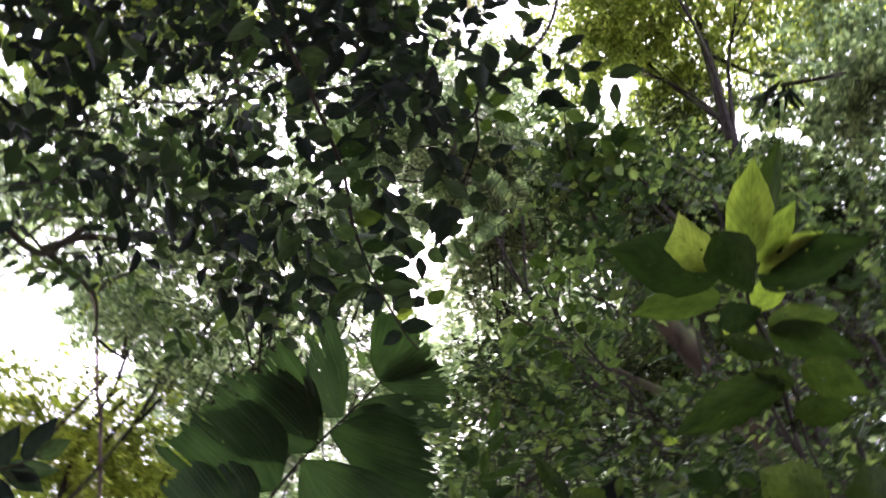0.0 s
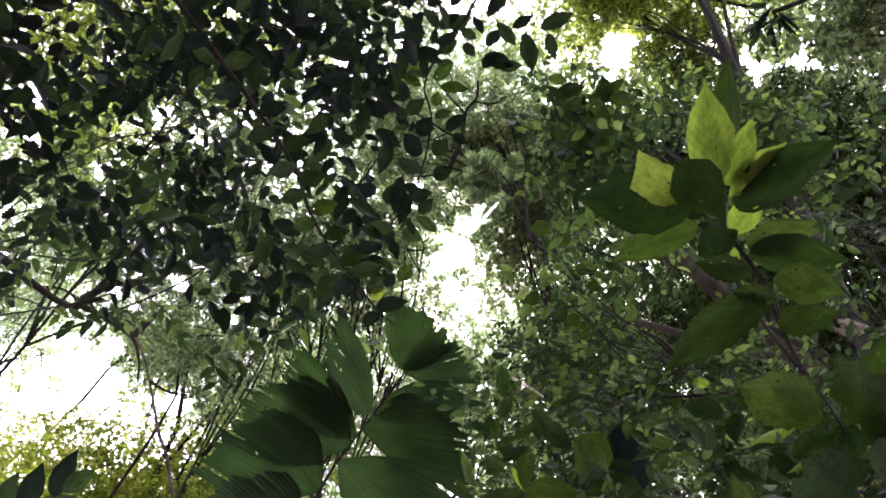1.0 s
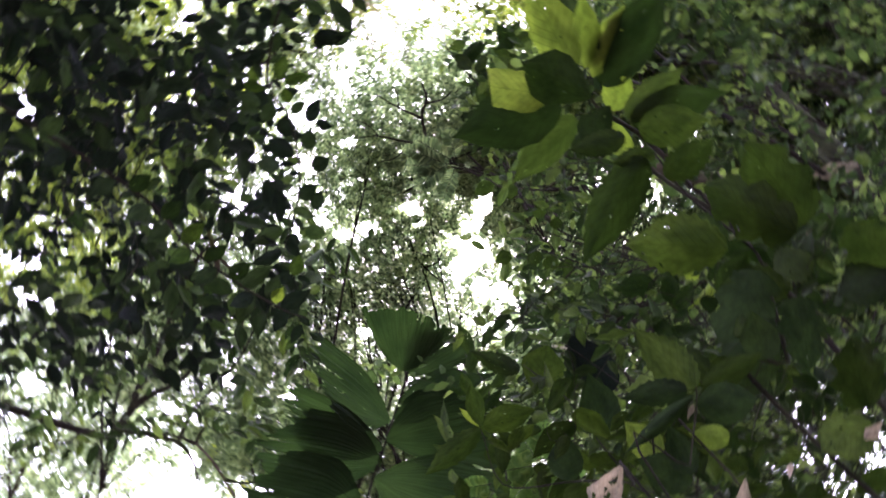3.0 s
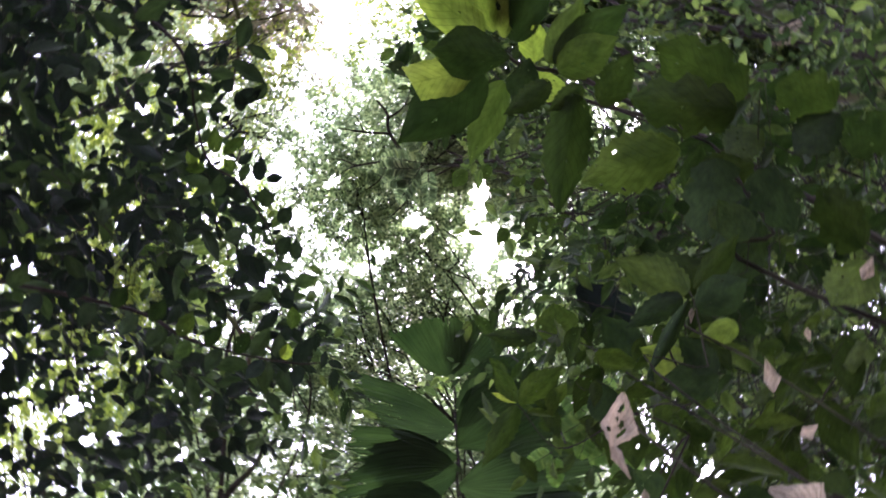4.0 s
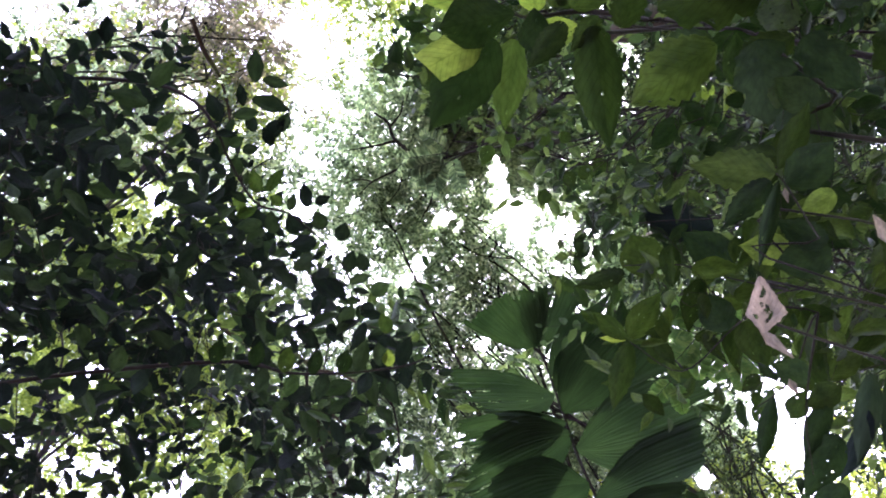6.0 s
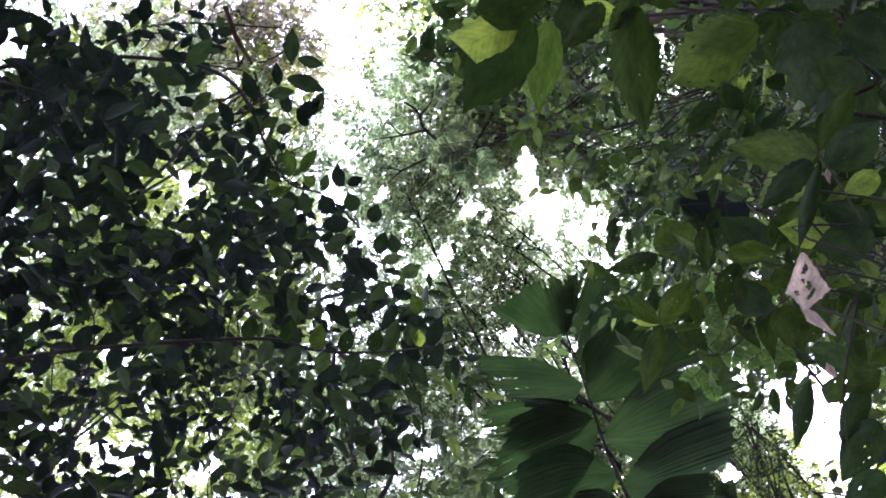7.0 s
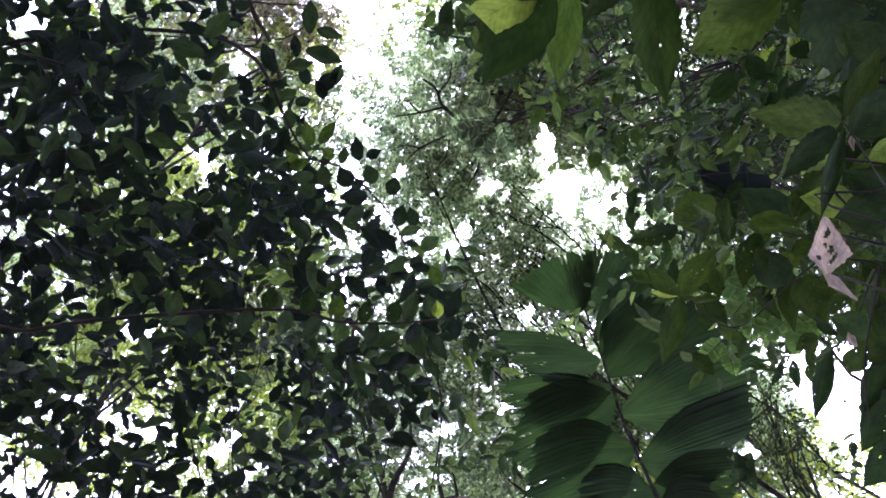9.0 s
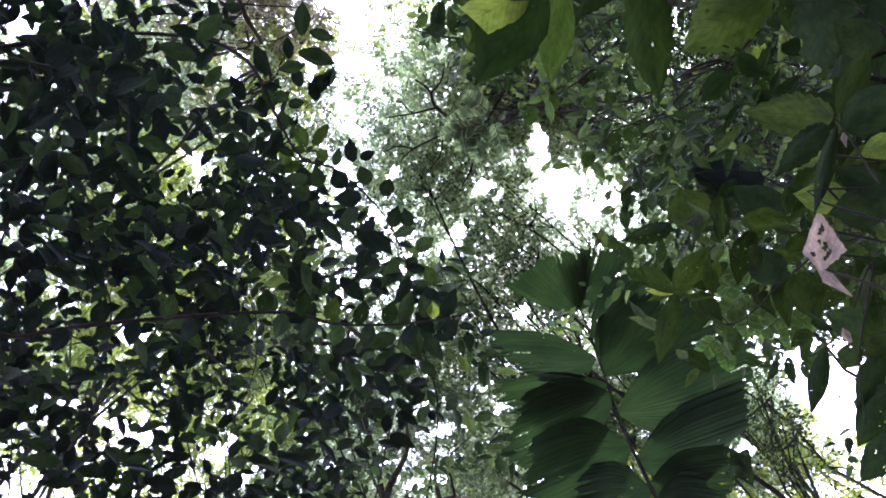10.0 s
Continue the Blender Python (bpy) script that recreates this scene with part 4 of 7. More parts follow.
leaf_part(sapling2, (1.053, 1.657, 3.019), (0.930, 1.577, 2.996), 0.076, blade, "toothed", -4, 0, (0.26, 0.54, 0.80))
leaf_part(sapling2, (1.156, 1.677, 2.885), (1.248, 1.661, 2.878), 0.084, blade_dark, "lobed", 10, 1, (0.28, 0.55, 0.79))
leaf_part(sapling2, (0.872, 1.712, 2.889), (0.743, 1.547, 2.904), 0.083, blade, "toothed", 7, 2, (-0.08, 0.54, 0.84))
leaf_part(sapling2, (0.833, 1.727, 2.926), (0.702, 1.644, 2.888), 0.072, blade_light, "toothed", 7, 3, (0.04, 0.58, 0.82))
leaf_part(sapling2, (1.009, 1.682, 2.994), (0.854, 1.703, 2.908), 0.074, blade_dark, "toothed", 10, 0, (0.32, 0.69, 0.64))
leaf_part(sapling2, (0.986, 1.701, 2.936), (0.839, 1.725, 2.851), 0.066, blade_dark, "toothed", 8, 1, (0.14, 0.54, 0.83))
leaf_part(sapling2, (0.997, 1.6, 3.022), (0.915, 1.651, 3.025), 0.02, blade_young, "lance", 0, 1, (0.15, 0.55, 0.82), label="narrow yellowing leaf")
leaf_part(sapling2, (0.918, 1.445, 3.321), (0.721, 1.617, 3.309), 0.106, blade_dark, "toothed", -8, 3, (0.06, 0.44, 0.9))
leaf_part(sapling2, (0.938, 1.445, 3.319), (0.854, 1.443, 3.349), 0.05, blade, "toothed", 0, 0, (0.1, 0.4, 0.91))
leaf_part(sapling2, (0.897, 1.404, 3.361), (0.785, 1.404, 3.398), 0.061, blade, "toothed", 10, 1, (0.07, 0.37, 0.93))
leaf_part(sapling2, (0.936, 1.477, 3.266), (1.05, 1.438, 3.263), 0.075, blade, "toothed", 0, 2, (0.16, 0.41, 0.9))

shrub = thing("shrub", (1.45, 3.0, 0.0), "tangled shrub with large toothed and veined green leaves", "shrub")
stem_part("stem", [(smooth_line([(1.45, 3.0, -0.1), (1.2, 2.6, 1.2), (0.726, 1.614, 2.532), (0.759, 1.602, 2.629), (0.801, 1.579, 2.715), (0.811, 1.566, 2.737)], 5), 0.0022, 0.0012)], bark_dark, shrub)
stem_part("twig", [(smooth_line([(1.2, 2.7, 1.6), (0.713, 1.719, 2.615), (0.668, 1.777, 2.807), (0.632, 1.773, 2.928), (0.596, 1.751, 3.056), (0.529, 1.727, 3.177)], 5), 0.0022, 0.0012)], bark_dark, shrub)
stem_part("twig", [(smooth_line([(1.2, 2.7, 1.4), (0.81, 1.668, 2.658), (0.695, 1.731, 2.729), (0.653, 1.739, 2.782), (0.563, 1.778, 2.861), (0.431, 1.804, 2.938), (0.419, 1.731, 3.028)], 5), 0.0022, 0.0012)], bark_dark, shrub)
stem_part("twig", [(smooth_line([(1.2, 2.7, 1.2), (0.655, 1.68, 2.527), (0.668, 1.694, 2.642), (0.57, 1.738, 2.654), (0.519, 1.763, 2.685), (0.487, 1.767, 2.702)], 5), 0.0022, 0.0012)], bark_dark, shrub)
stem_part("twig", [(smooth_line([(0.668, 1.694, 2.642), (0.542, 1.731, 2.593), (0.468, 1.763, 2.542)], 5), 0.002, 0.0012)], bark_dark, shrub)
leaf_part(shrub, (0.811, 1.564, 2.738), (0.761, 1.508, 2.846), 0.066, blade, "toothed", 4, 3, (0.09, 0.59, 0.81))
leaf_part(shrub, (0.798, 1.565, 2.739), (0.702, 1.578, 2.787), 0.044, blade_dark, "toothed", -6, 0, (0.06, 0.61, 0.79))
leaf_part(shrub, (0.818, 1.565, 2.736), (0.919, 1.557, 2.749), 0.04, blade, "lance", -8, 1, (0.15, 0.61, 0.78))
leaf_part(shrub, (0.934, 1.614, 2.804), (0.943, 1.564, 2.865), 0.06, blade_dark, "ovate", 5, 2, (0.19, 0.59, 0.79))
leaf_part(shrub, (0.686, 1.931, 3.26), (0.625, 1.829, 3.38), 0.094, leaf_dark, "ovate", 5, 3, (-0.01, 0.58, 0.82))
leaf_part(shrub, (0.631, 1.898, 3.308), (0.65, 1.831, 3.391), 0.071, leaf_dark, "ovate", -10, 0, (-0.02, 0.56, 0.83))
leaf_part(shrub, (0.803, 1.56, 2.717), (0.682, 1.612, 2.707), 0.025, blade_dark, "lance", 0, 1, (0.05, 0.64, 0.77))
leaf_part(shrub, (0.801, 1.579, 2.715), (0.888, 1.569, 2.672), 0.062, blade_dark, "ovate", -6, 2, (0.13, 0.64, 0.76))
leaf_part(shrub, (0.724, 1.685, 2.749), (0.693, 1.646, 2.809), 0.055, blade_young, "ovate", 0, 3, (0.03, 0.65, 0.76), label="bright green back-lit leaf")
leaf_part(shrub, (0.753, 1.67, 2.663), (0.692, 1.647, 2.722), 0.062, blade_dark, "ovate", 0, 0, (0.04, 0.68, 0.73))
leaf_part(shrub, (0.759, 1.66, 2.671), (0.752, 1.623, 2.74), 0.048, blade_dark, "toothed", 10, 1, (0.06, 0.67, 0.74))
leaf_part(shrub, (0.828, 1.633, 2.687), (0.781, 1.638, 2.725), 0.04, blade_young, "ovate", 10, 2, (0.1, 0.66, 0.74))
leaf_part(shrub, (0.416, 1.736, 3.032), (0.287, 1.758, 2.983), 0.05, blade, "toothed", 0, 3, (-0.19, 0.6, 0.78))
leaf_part(shrub, (0.42, 1.732, 3.035), (0.427, 1.66, 3.087), 0.04, blade, "lance", 12, 0, (-0.15, 0.57, 0.81))
leaf_part(shrub, (0.424, 1.734, 3.035), (0.528, 1.752, 3.061), 0.058, blade, "ovate", 8, 1, (-0.12, 0.59, 0.8))
leaf_part(shrub, (0.416, 1.731, 3.036), (0.392, 1.689, 3.06), 0.014, blade_young, "lance", 0, 2, (-0.16, 0.58, 0.8))
leaf_part(shrub, (0.42, 1.884, 3.174), (0.395, 1.944, 3.121), 0.038, blade, "toothed", 5, 3, (-0.14, 0.62, 0.77))
leaf_part(shrub, (0.533, 1.781, 3.14), (0.59, 1.721, 3.208), 0.093, blade, "obovate", 0, 0, (-0.06, 0.56, 0.82))
leaf_part(shrub, (0.546, 1.802, 3.104), (0.63, 1.776, 3.15), 0.036, blade, "ovate", 0, 1, (-0.05, 0.59, 0.81))
leaf_part(shrub, (0.517, 1.734, 3.172), (0.431, 1.695, 3.238), 0.047, blade, "toothed", 10, 2, (-0.11, 0.54, 0.83))
leaf_part(shrub, (0.583, 1.803, 3.039), (0.63, 1.814, 3.032), 0.03, blade, "ovate", 0, 3, (-0.04, 0.62, 0.78))
leaf_part(shrub, (0.554, 1.774, 2.864), (0.579, 1.746, 2.948), 0.065, blade_dark, "ovate", 5, 0, (-0.07, 0.64, 0.76))
leaf_part(shrub, (0.582, 1.786, 2.856), (0.532, 1.865, 2.837), 0.062, blade, "ovate", 0, 1, (-0.07, 0.69, 0.72))
leaf_part(shrub, (0.65, 1.875, 3.074), (0.645, 1.812, 3.178), 0.085, blade_dark, "ovate", 10, 2, (-0.01, 0.61, 0.79))
leaf_part(shrub, (0.519, 1.763, 2.685), (0.416, 1.795, 2.656), 0.032, blade_dark, "lance", 0, 3, (-0.14, 0.72, 0.68))
leaf_part(shrub, (0.579, 1.722, 2.608), (0.567, 1.695, 2.659), 0.045, blade_dark, "ovate", 0, 0, (-0.07, 0.72, 0.69))
leaf_part(shrub, (0.542, 1.731, 2.593), (0.598, 1.748, 2.581), 0.04, blade, "obovate", 0, 1, (-0.08, 0.75, 0.66))
leaf_part(shrub, (0.562, 1.723, 2.605), (0.515, 1.724, 2.597), 0.035, blade, "obovate", 0, 2, (-0.1, 0.73, 0.67))
leaf_part(shrub, (0.575, 1.744, 2.583), (0.475, 1.764, 2.569), 0.037, blade_dark, "lance", 0, 3, (-0.11, 0.75, 0.65))
leaf_part(shrub, (0.536, 1.767, 2.551), (0.433, 1.778, 2.542), 0.053, blade_dark, "ovate", 0, 0, (-0.14, 0.77, 0.63))
leaf_part(shrub, (0.483, 1.79, 2.512), (0.398, 1.791, 2.514), 0.048, blade_dark, "ovate", 0, 1, (-0.17, 0.78, 0.6))
leaf_part(shrub, (0.122, 2.207, 3.152), (0.082, 2.262, 3.078), 0.046, blade_dark, "lance", 0, 2, (-0.27, 0.7, 0.66))
leaf_part(shrub, (0.145, 2.232, 3.135), (0.06, 2.226, 3.107), 0.051, blade_dark, "lance", 20, 3, (-0.27, 0.7, 0.67))
stem_part("twig", [(smooth_line([(0.689, 1.836, 2.447), (0.687, 1.875, 2.562), (0.659, 1.877, 2.638), (0.62, 1.854, 2.661)], 5), 0.0022, 0.0012)], bark_dark, shrub)
leaf_part(shrub, (0.627, 1.864, 2.649), (0.5, 1.908, 2.604), 0.042, leaf_dark, "ovate", 10, 1, (-0.12, 0.77, 0.63))
leaf_part(shrub, (0.647, 1.876, 2.638), (0.519, 1.938, 2.568), 0.045, blade_dark, "lance", 25, 2, (-0.11, 0.78, 0.61))
leaf_part(shrub, (0.646, 1.867, 2.649), (0.695, 1.905, 2.638), 0.042, blade_dark, "lance", 10, 0, (-0.05, 0.77, 0.64))
leaf_part(shrub, (0.576, 1.878, 2.625), (0.46, 1.903, 2.598), 0.039, leaf_dark, "ovate", 25, 1, (-0.15, 0.77, 0.62))
leaf_part(shrub, (0.672, 1.897, 2.615), (0.615, 1.958, 2.561), 0.042, leaf_dark, "ovate", 10, 3, (-0.07, 0.8, 0.6))
leaf_part(shrub, (0.664, 1.915, 2.591), (0.582, 1.934, 2.589), 0.036, blade_dark, "lance", 25, 0, (-0.08, 0.79, 0.6))
leaf_part(shrub, (0.538, 1.714, 3.112), (0.593, 1.665, 2.987), 0.025, blade, "lance", -25, 2, (-0.06, 0.57, 0.82))
leaf_part(shrub, (0.555, 1.696, 3.063), (0.519, 1.669, 2.974), 0.02, blade, "toothed", 25, 3, (-0.08, 0.58, 0.81))
leaf_part(shrub, (0.579, 1.659, 2.985), (0.579, 1.702, 3.115), 0.016, blade, "toothed", -10, 0, (-0.06, 0.57, 0.82))
leaf_part(shrub, (0.578, 1.771, 3.078), (0.603, 1.719, 3.071), 0.021, blade, "ovate", -25, 1, (-0.05, 0.59, 0.81))
leaf_part(shrub, (0.59, 1.743, 3.036), (0.601, 1.722, 2.94), 0.02, blade, "toothed", 10, 2, (-0.05, 0.61, 0.79))
leaf_part(shrub, (0.594, 1.731, 2.965), (0.567, 1.769, 2.948), 0.024, blade_dark, "ovate", 25, 3, (-0.06, 0.62, 0.78))
leaf_part(shrub, (0.615, 1.734, 2.939), (0.612, 1.72, 2.975), 0.017, blade, "toothed", -10, 0, (-0.04, 0.62, 0.79))
leaf_part(shrub, (0.634, 1.839, 2.995), (0.588, 1.772, 2.918), 0.024, blade, "ovate", -25, 1, (-0.04, 0.65, 0.76))
leaf_part(shrub, (0.644, 1.785, 2.917), (0.624, 1.769, 2.955), 0.021, blade, "ovate", 10, 2, (-0.02, 0.64, 0.77))
leaf_part(shrub, (0.641, 1.834, 2.941), (0.673, 1.834, 2.989), 0.017, blade_dark, "lance", 25, 3, (-0.01, 0.65, 0.76))
leaf_part(shrub, (0.654, 1.809, 2.896), (0.606, 1.915, 2.968), 0.025, blade, "ovate", -10, 0, (-0.02, 0.67, 0.74))
leaf_part(shrub, (0.653, 1.827, 2.872), (0.667, 1.821, 2.944), 0.022, blade, "ovate", -10, 1, (-0.01, 0.67, 0.74))
leaf_part(shrub, (0.429, 1.737, 2.999), (0.457, 1.79, 3.01), 0.021, blade, "ovate", 25, 2, (-0.14, 0.61, 0.78))
leaf_part(shrub, (0.427, 1.781, 3.051), (0.412, 1.743, 3.064), 0.017, blade, "ovate", 40, 3, (-0.15, 0.59, 0.79))
leaf_part(shrub, (0.465, 1.779, 3.012), (0.522, 1.762, 3.028), 0.028, blade, "lance", 10, 0, (-0.11, 0.61, 0.78))
leaf_part(shrub, (0.464, 1.756, 2.963), (0.511, 1.708, 2.976), 0.03, blade, "lance", 10, 1, (-0.11, 0.61, 0.78))
leaf_part(shrub, (0.485, 1.757, 2.968), (0.457, 1.712, 2.982), 0.023, blade, "ovate", -10, 2, (-0.12, 0.61, 0.78))
leaf_part(shrub, (0.494, 1.805, 2.963), (0.537, 1.795, 2.906), 0.024, blade, "ovate", -25, 3, (-0.1, 0.65, 0.76))
leaf_part(shrub, (0.522, 1.821, 2.98), (0.573, 1.783, 2.969), 0.024, blade_dark, "ovate", -25, 0, (-0.08, 0.64, 0.77))
leaf_part(shrub, (0.523, 1.782, 2.918), (0.485, 1.869, 2.944), 0.029, blade, "toothed", -25, 1, (-0.1, 0.66, 0.75))
leaf_part(shrub, (0.528, 1.82, 2.932), (0.497, 1.784, 2.946), 0.023, blade, "lance", -10, 2, (-0.1, 0.65, 0.76))
leaf_part(shrub, (0.563, 1.826, 2.93), (0.528, 1.785, 2.903), 0.02, blade, "toothed", 40, 3, (-0.08, 0.66, 0.75))
leaf_part(shrub, (0.52, 1.814, 2.745), (0.478, 1.798, 2.724), 0.02, blade_dark, "lance", 40, 0, (-0.12, 0.71, 0.69))
leaf_part(shrub, (0.54, 1.816, 2.748), (0.536, 1.742, 2.745), 0.024, blade_dark, "toothed", 25, 1, (-0.09, 0.7, 0.71))
leaf_part(shrub, (0.565, 1.812, 2.738), (0.558, 1.783, 2.655), 0.02, blade, "ovate", 10, 2, (-0.08, 0.73, 0.68))
leaf_part(shrub, (0.609, 1.779, 2.712), (0.641, 1.795, 2.728), 0.015, blade, "ovate", -25, 3, (-0.03, 0.72, 0.7))
leaf_part(shrub, (0.633, 1.731, 2.661), (0.593, 1.795, 2.701), 0.018, blade, "toothed", -10, 0, (-0.04, 0.72, 0.69))
leaf_part(shrub, (0.657, 1.789, 2.744), (0.612, 1.747, 2.67), 0.022, blade, "lance", 10, 1, (-0.03, 0.71, 0.7))
leaf_part(shrub, (0.354, 1.945, 3.031), (0.386, 1.846, 2.999), 0.027, blade, "ovate", 40, 2, (-0.17, 0.65, 0.74))
leaf_part(shrub, (0.364, 1.96, 3.008), (0.383, 2.006, 2.996), 0.02, blade, "ovate", 40, 3, (-0.16, 0.68, 0.71))
leaf_part(shrub, (0.371, 1.985, 3.006), (0.367, 1.924, 2.989), 0.017, blade_dark, "lance", 25, 0, (-0.17, 0.67, 0.72))
leaf_part(shrub, (0.391, 2.011, 3.011), (0.431, 1.932, 3.003), 0.029, blade, "toothed", 25, 1, (-0.14, 0.68, 0.72))
leaf_part(shrub, (0.4, 1.995, 2.985), (0.352, 2.018, 2.993), 0.022, blade_dark, "toothed", 25, 2, (-0.16, 0.69, 0.7))
leaf_part(shrub, (0.418, 2.016, 2.988), (0.375, 2.027, 2.94), 0.024, blade_dark, "ovate", -25, 3, (-0.15, 0.7, 0.69))
leaf_part(shrub, (0.434, 2.016, 2.961), (0.474, 2.049, 3.0), 0.022, blade, "ovate", 25, 0, (-0.12, 0.71, 0.7))
leaf_part(shrub, (0.439, 1.956, 2.893), (0.417, 1.993, 2.864), 0.023, blade, "ovate", -25, 1, (-0.14, 0.72, 0.68))
leaf_part(shrub, (0.3, 1.85, 3.229), (0.291, 1.866, 3.327), 0.019, blade, "lance", 10, 2, (-0.19, 0.57, 0.8))
leaf_part(shrub, (0.292, 1.898, 3.23), (0.261, 1.899, 3.345), 0.03, blade, "ovate", -25, 3, (-0.2, 0.58, 0.79))
leaf_part(shrub, (0.282, 1.915, 3.203), (0.253, 1.892, 3.24), 0.022, blade, "toothed", -25, 0, (-0.21, 0.59, 0.78))
leaf_part(shrub, (0.265, 1.968, 3.227), (0.277, 1.971, 3.157), 0.023, blade, "ovate", -25, 1, (-0.2, 0.62, 0.76))
leaf_part(shrub, (0.247, 2.027, 3.245), (0.268, 2.038, 3.187), 0.02, blade, "toothed", 25, 2, (-0.2, 0.63, 0.75))
leaf_part(shrub, (0.265, 1.992, 3.156), (0.206, 2.011, 3.178), 0.021, blade, "ovate", -10, 3, (-0.22, 0.64, 0.74))
leaf_part(shrub, (0.273, 2.014, 3.144), (0.298, 1.931, 3.156), 0.037, blade, "lance", -10, 0, (-0.2, 0.63, 0.75))
leaf_part(shrub, (0.256, 2.072, 3.196), (0.242, 2.054, 3.124), 0.021, blade, "ovate", 25, 1, (-0.21, 0.66, 0.72))
stem_part("twig", [(smooth_line([(0.393, 1.973, 3.135), (0.389, 2.004, 3.369), (0.369, 1.971, 3.513), (0.331, 1.947, 3.642)], 5), 0.0025, 0.0012)], bark_dark, shrub)
leaf_part(shrub, (0.383, 2.014, 3.138), (0.32, 2.015, 3.122), 0.032, blade, "ovate", 25, 2, (-0.17, 0.66, 0.74))
leaf_part(shrub, (0.376, 2.019, 3.238), (0.368, 2.075, 3.188), 0.038, blade, "ovate", -25, 3, (-0.15, 0.65, 0.75))
leaf_part(shrub, (0.402, 2.007, 3.227), (0.414, 2.045, 3.197), 0.027, blade, "toothed", 10, 0, (-0.13, 0.64, 0.76))
leaf_part(shrub, (0.376, 1.989, 3.211), (0.352, 2.027, 3.174), 0.026, blade, "ovate", 10, 1, (-0.16, 0.64, 0.75))
leaf_part(shrub, (0.369, 1.984, 3.304), (0.383, 2.049, 3.254), 0.043, blade, "toothed", -25, 2, (-0.14, 0.62, 0.77))
leaf_part(shrub, (0.331, 2.03, 3.324), (0.362, 2.069, 3.299), 0.026, blade, "toothed", 10, 3, (-0.16, 0.62, 0.77))
leaf_part(shrub, (0.388, 1.999, 3.347), (0.446, 1.99, 3.363), 0.029, blade_dark, "toothed", 25, 0, (-0.12, 0.6, 0.79))
leaf_part(shrub, (0.366, 1.945, 3.346), (0.306, 1.92, 3.351), 0.027, blade, "toothed", 25, 1, (-0.16, 0.58, 0.8))
leaf_part(shrub, (0.311, 2.027, 3.413), (0.37, 2.015, 3.433), 0.026, blade, "toothed", -25, 2, (-0.15, 0.59, 0.79))
leaf_part(shrub, (0.358, 1.964, 3.392), (0.424, 1.941, 3.42), 0.03, blade_dark, "ovate", -10, 3, (-0.13, 0.57, 0.81))
leaf_part(shrub, (0.336, 1.969, 3.447), (0.399, 1.951, 3.471), 0.028, blade_dark, "toothed", 25, 0, (-0.14, 0.56, 0.81))
leaf_part(shrub, (0.341, 1.936, 3.434), (0.335, 1.881, 3.469), 0.032, blade, "toothed", 10, 1, (-0.16, 0.55, 0.82))
leaf_part(shrub, (0.379, 2.004, 3.529), (0.446, 1.979, 3.555), 0.03, blade_dark, "toothed", -25, 2, (-0.12, 0.56, 0.82))
leaf_part(shrub, (0.335, 2.01, 3.517), (0.402, 2.059, 3.493), 0.037, blade_dark, "toothed", 10, 3, (-0.14, 0.58, 0.81))
leaf_part(shrub, (0.343, 1.926, 3.514), (0.379, 1.877, 3.552), 0.034, blade_dark, "toothed", -25, 0, (-0.14, 0.53, 0.84))
leaf_part(shrub, (0.318, 2.031, 3.573), (0.257, 1.994, 3.586), 0.029, blade_dark, "ovate", -10, 1, (-0.17, 0.55, 0.82))
leaf_part(shrub, (0.349, 1.949, 3.633), (0.345, 1.867, 3.681), 0.038, blade_dark, "toothed", -10, 2, (-0.14, 0.51, 0.85))
leaf_part(shrub, (0.311, 2.013, 3.633), (0.299, 2.075, 3.588), 0.034, blade_dark, "toothed", 25, 3, (-0.16, 0.56, 0.82))

fork = thing("bough", (2.1, 3.9, 4.0), "bare dark forked bough with a few green leaves", "branch")
stem_part("branch", [(smooth_line([(2.1, 3.9, 4.0), (1.439, 2.679, 4.65), (1.197, 2.619, 4.74), (1.063, 2.597, 4.774), (0.903, 2.491, 4.851), (0.742, 2.468, 4.985), (0.501, 2.376, 5.139)], 5), 0.007, 0.003)], bark_dark, fork)
stem_part("twig", [(smooth_line([(1.063, 2.597, 4.774), (0.97, 2.519, 4.829), (0.819, 2.497, 4.967), (0.659, 2.364, 5.038), (0.617, 2.187, 5.226)], 5), 0.007, 0.003)], bark_dark, fork)
stem_part("twig", [(smooth_line([(1.054, 2.602, 4.771), (0.815, 2.568, 4.812), (0.672, 2.461, 4.876), (0.549, 2.383, 4.914), (0.454, 2.386, 4.908)], 5), 0.006, 0.002)], bark_dark, fork)
stem_part("twig", [(smooth_line([(1.205, 2.57, 4.53), (0.959, 2.608, 4.541), (0.813, 2.603, 4.556), (0.668, 2.651, 4.527)], 5), 0.007, 0.003)], bark_dark, fork)
stem_part("twig", [(smooth_line([(0.959, 2.608, 4.541), (0.855, 2.589, 4.562), (0.772, 2.564, 4.583)], 5), 0.007, 0.002)], bark_dark, fork)
stem_part("twig", [(smooth_line([(0.813, 2.603, 4.556), (0.747, 2.635, 4.537), (0.701, 2.678, 4.509)], 5), 0.006, 0.002)], bark_dark, fork)
stem_part("twig", [(smooth_line([(0.953, 2.292, 4.95), (0.834, 2.19, 5.004), (0.672, 2.107, 5.043), (0.467, 2.045, 5.169)], 5), 0.006, 0.002)], bark_dark, fork)
stem_part("twig", [(smooth_line([(0.826, 2.22, 4.991), (0.656, 2.168, 5.017), (0.49, 2.08, 5.049)], 5), 0.008, 0.002)], bark_dark, fork)
stem_part("twig", [(smooth_line([(1.006, 2.414, 4.429), (0.865, 2.304, 4.498), (0.781, 2.269, 4.554)], 5), 0.0045, 0.0015)], bark_dark, fork)
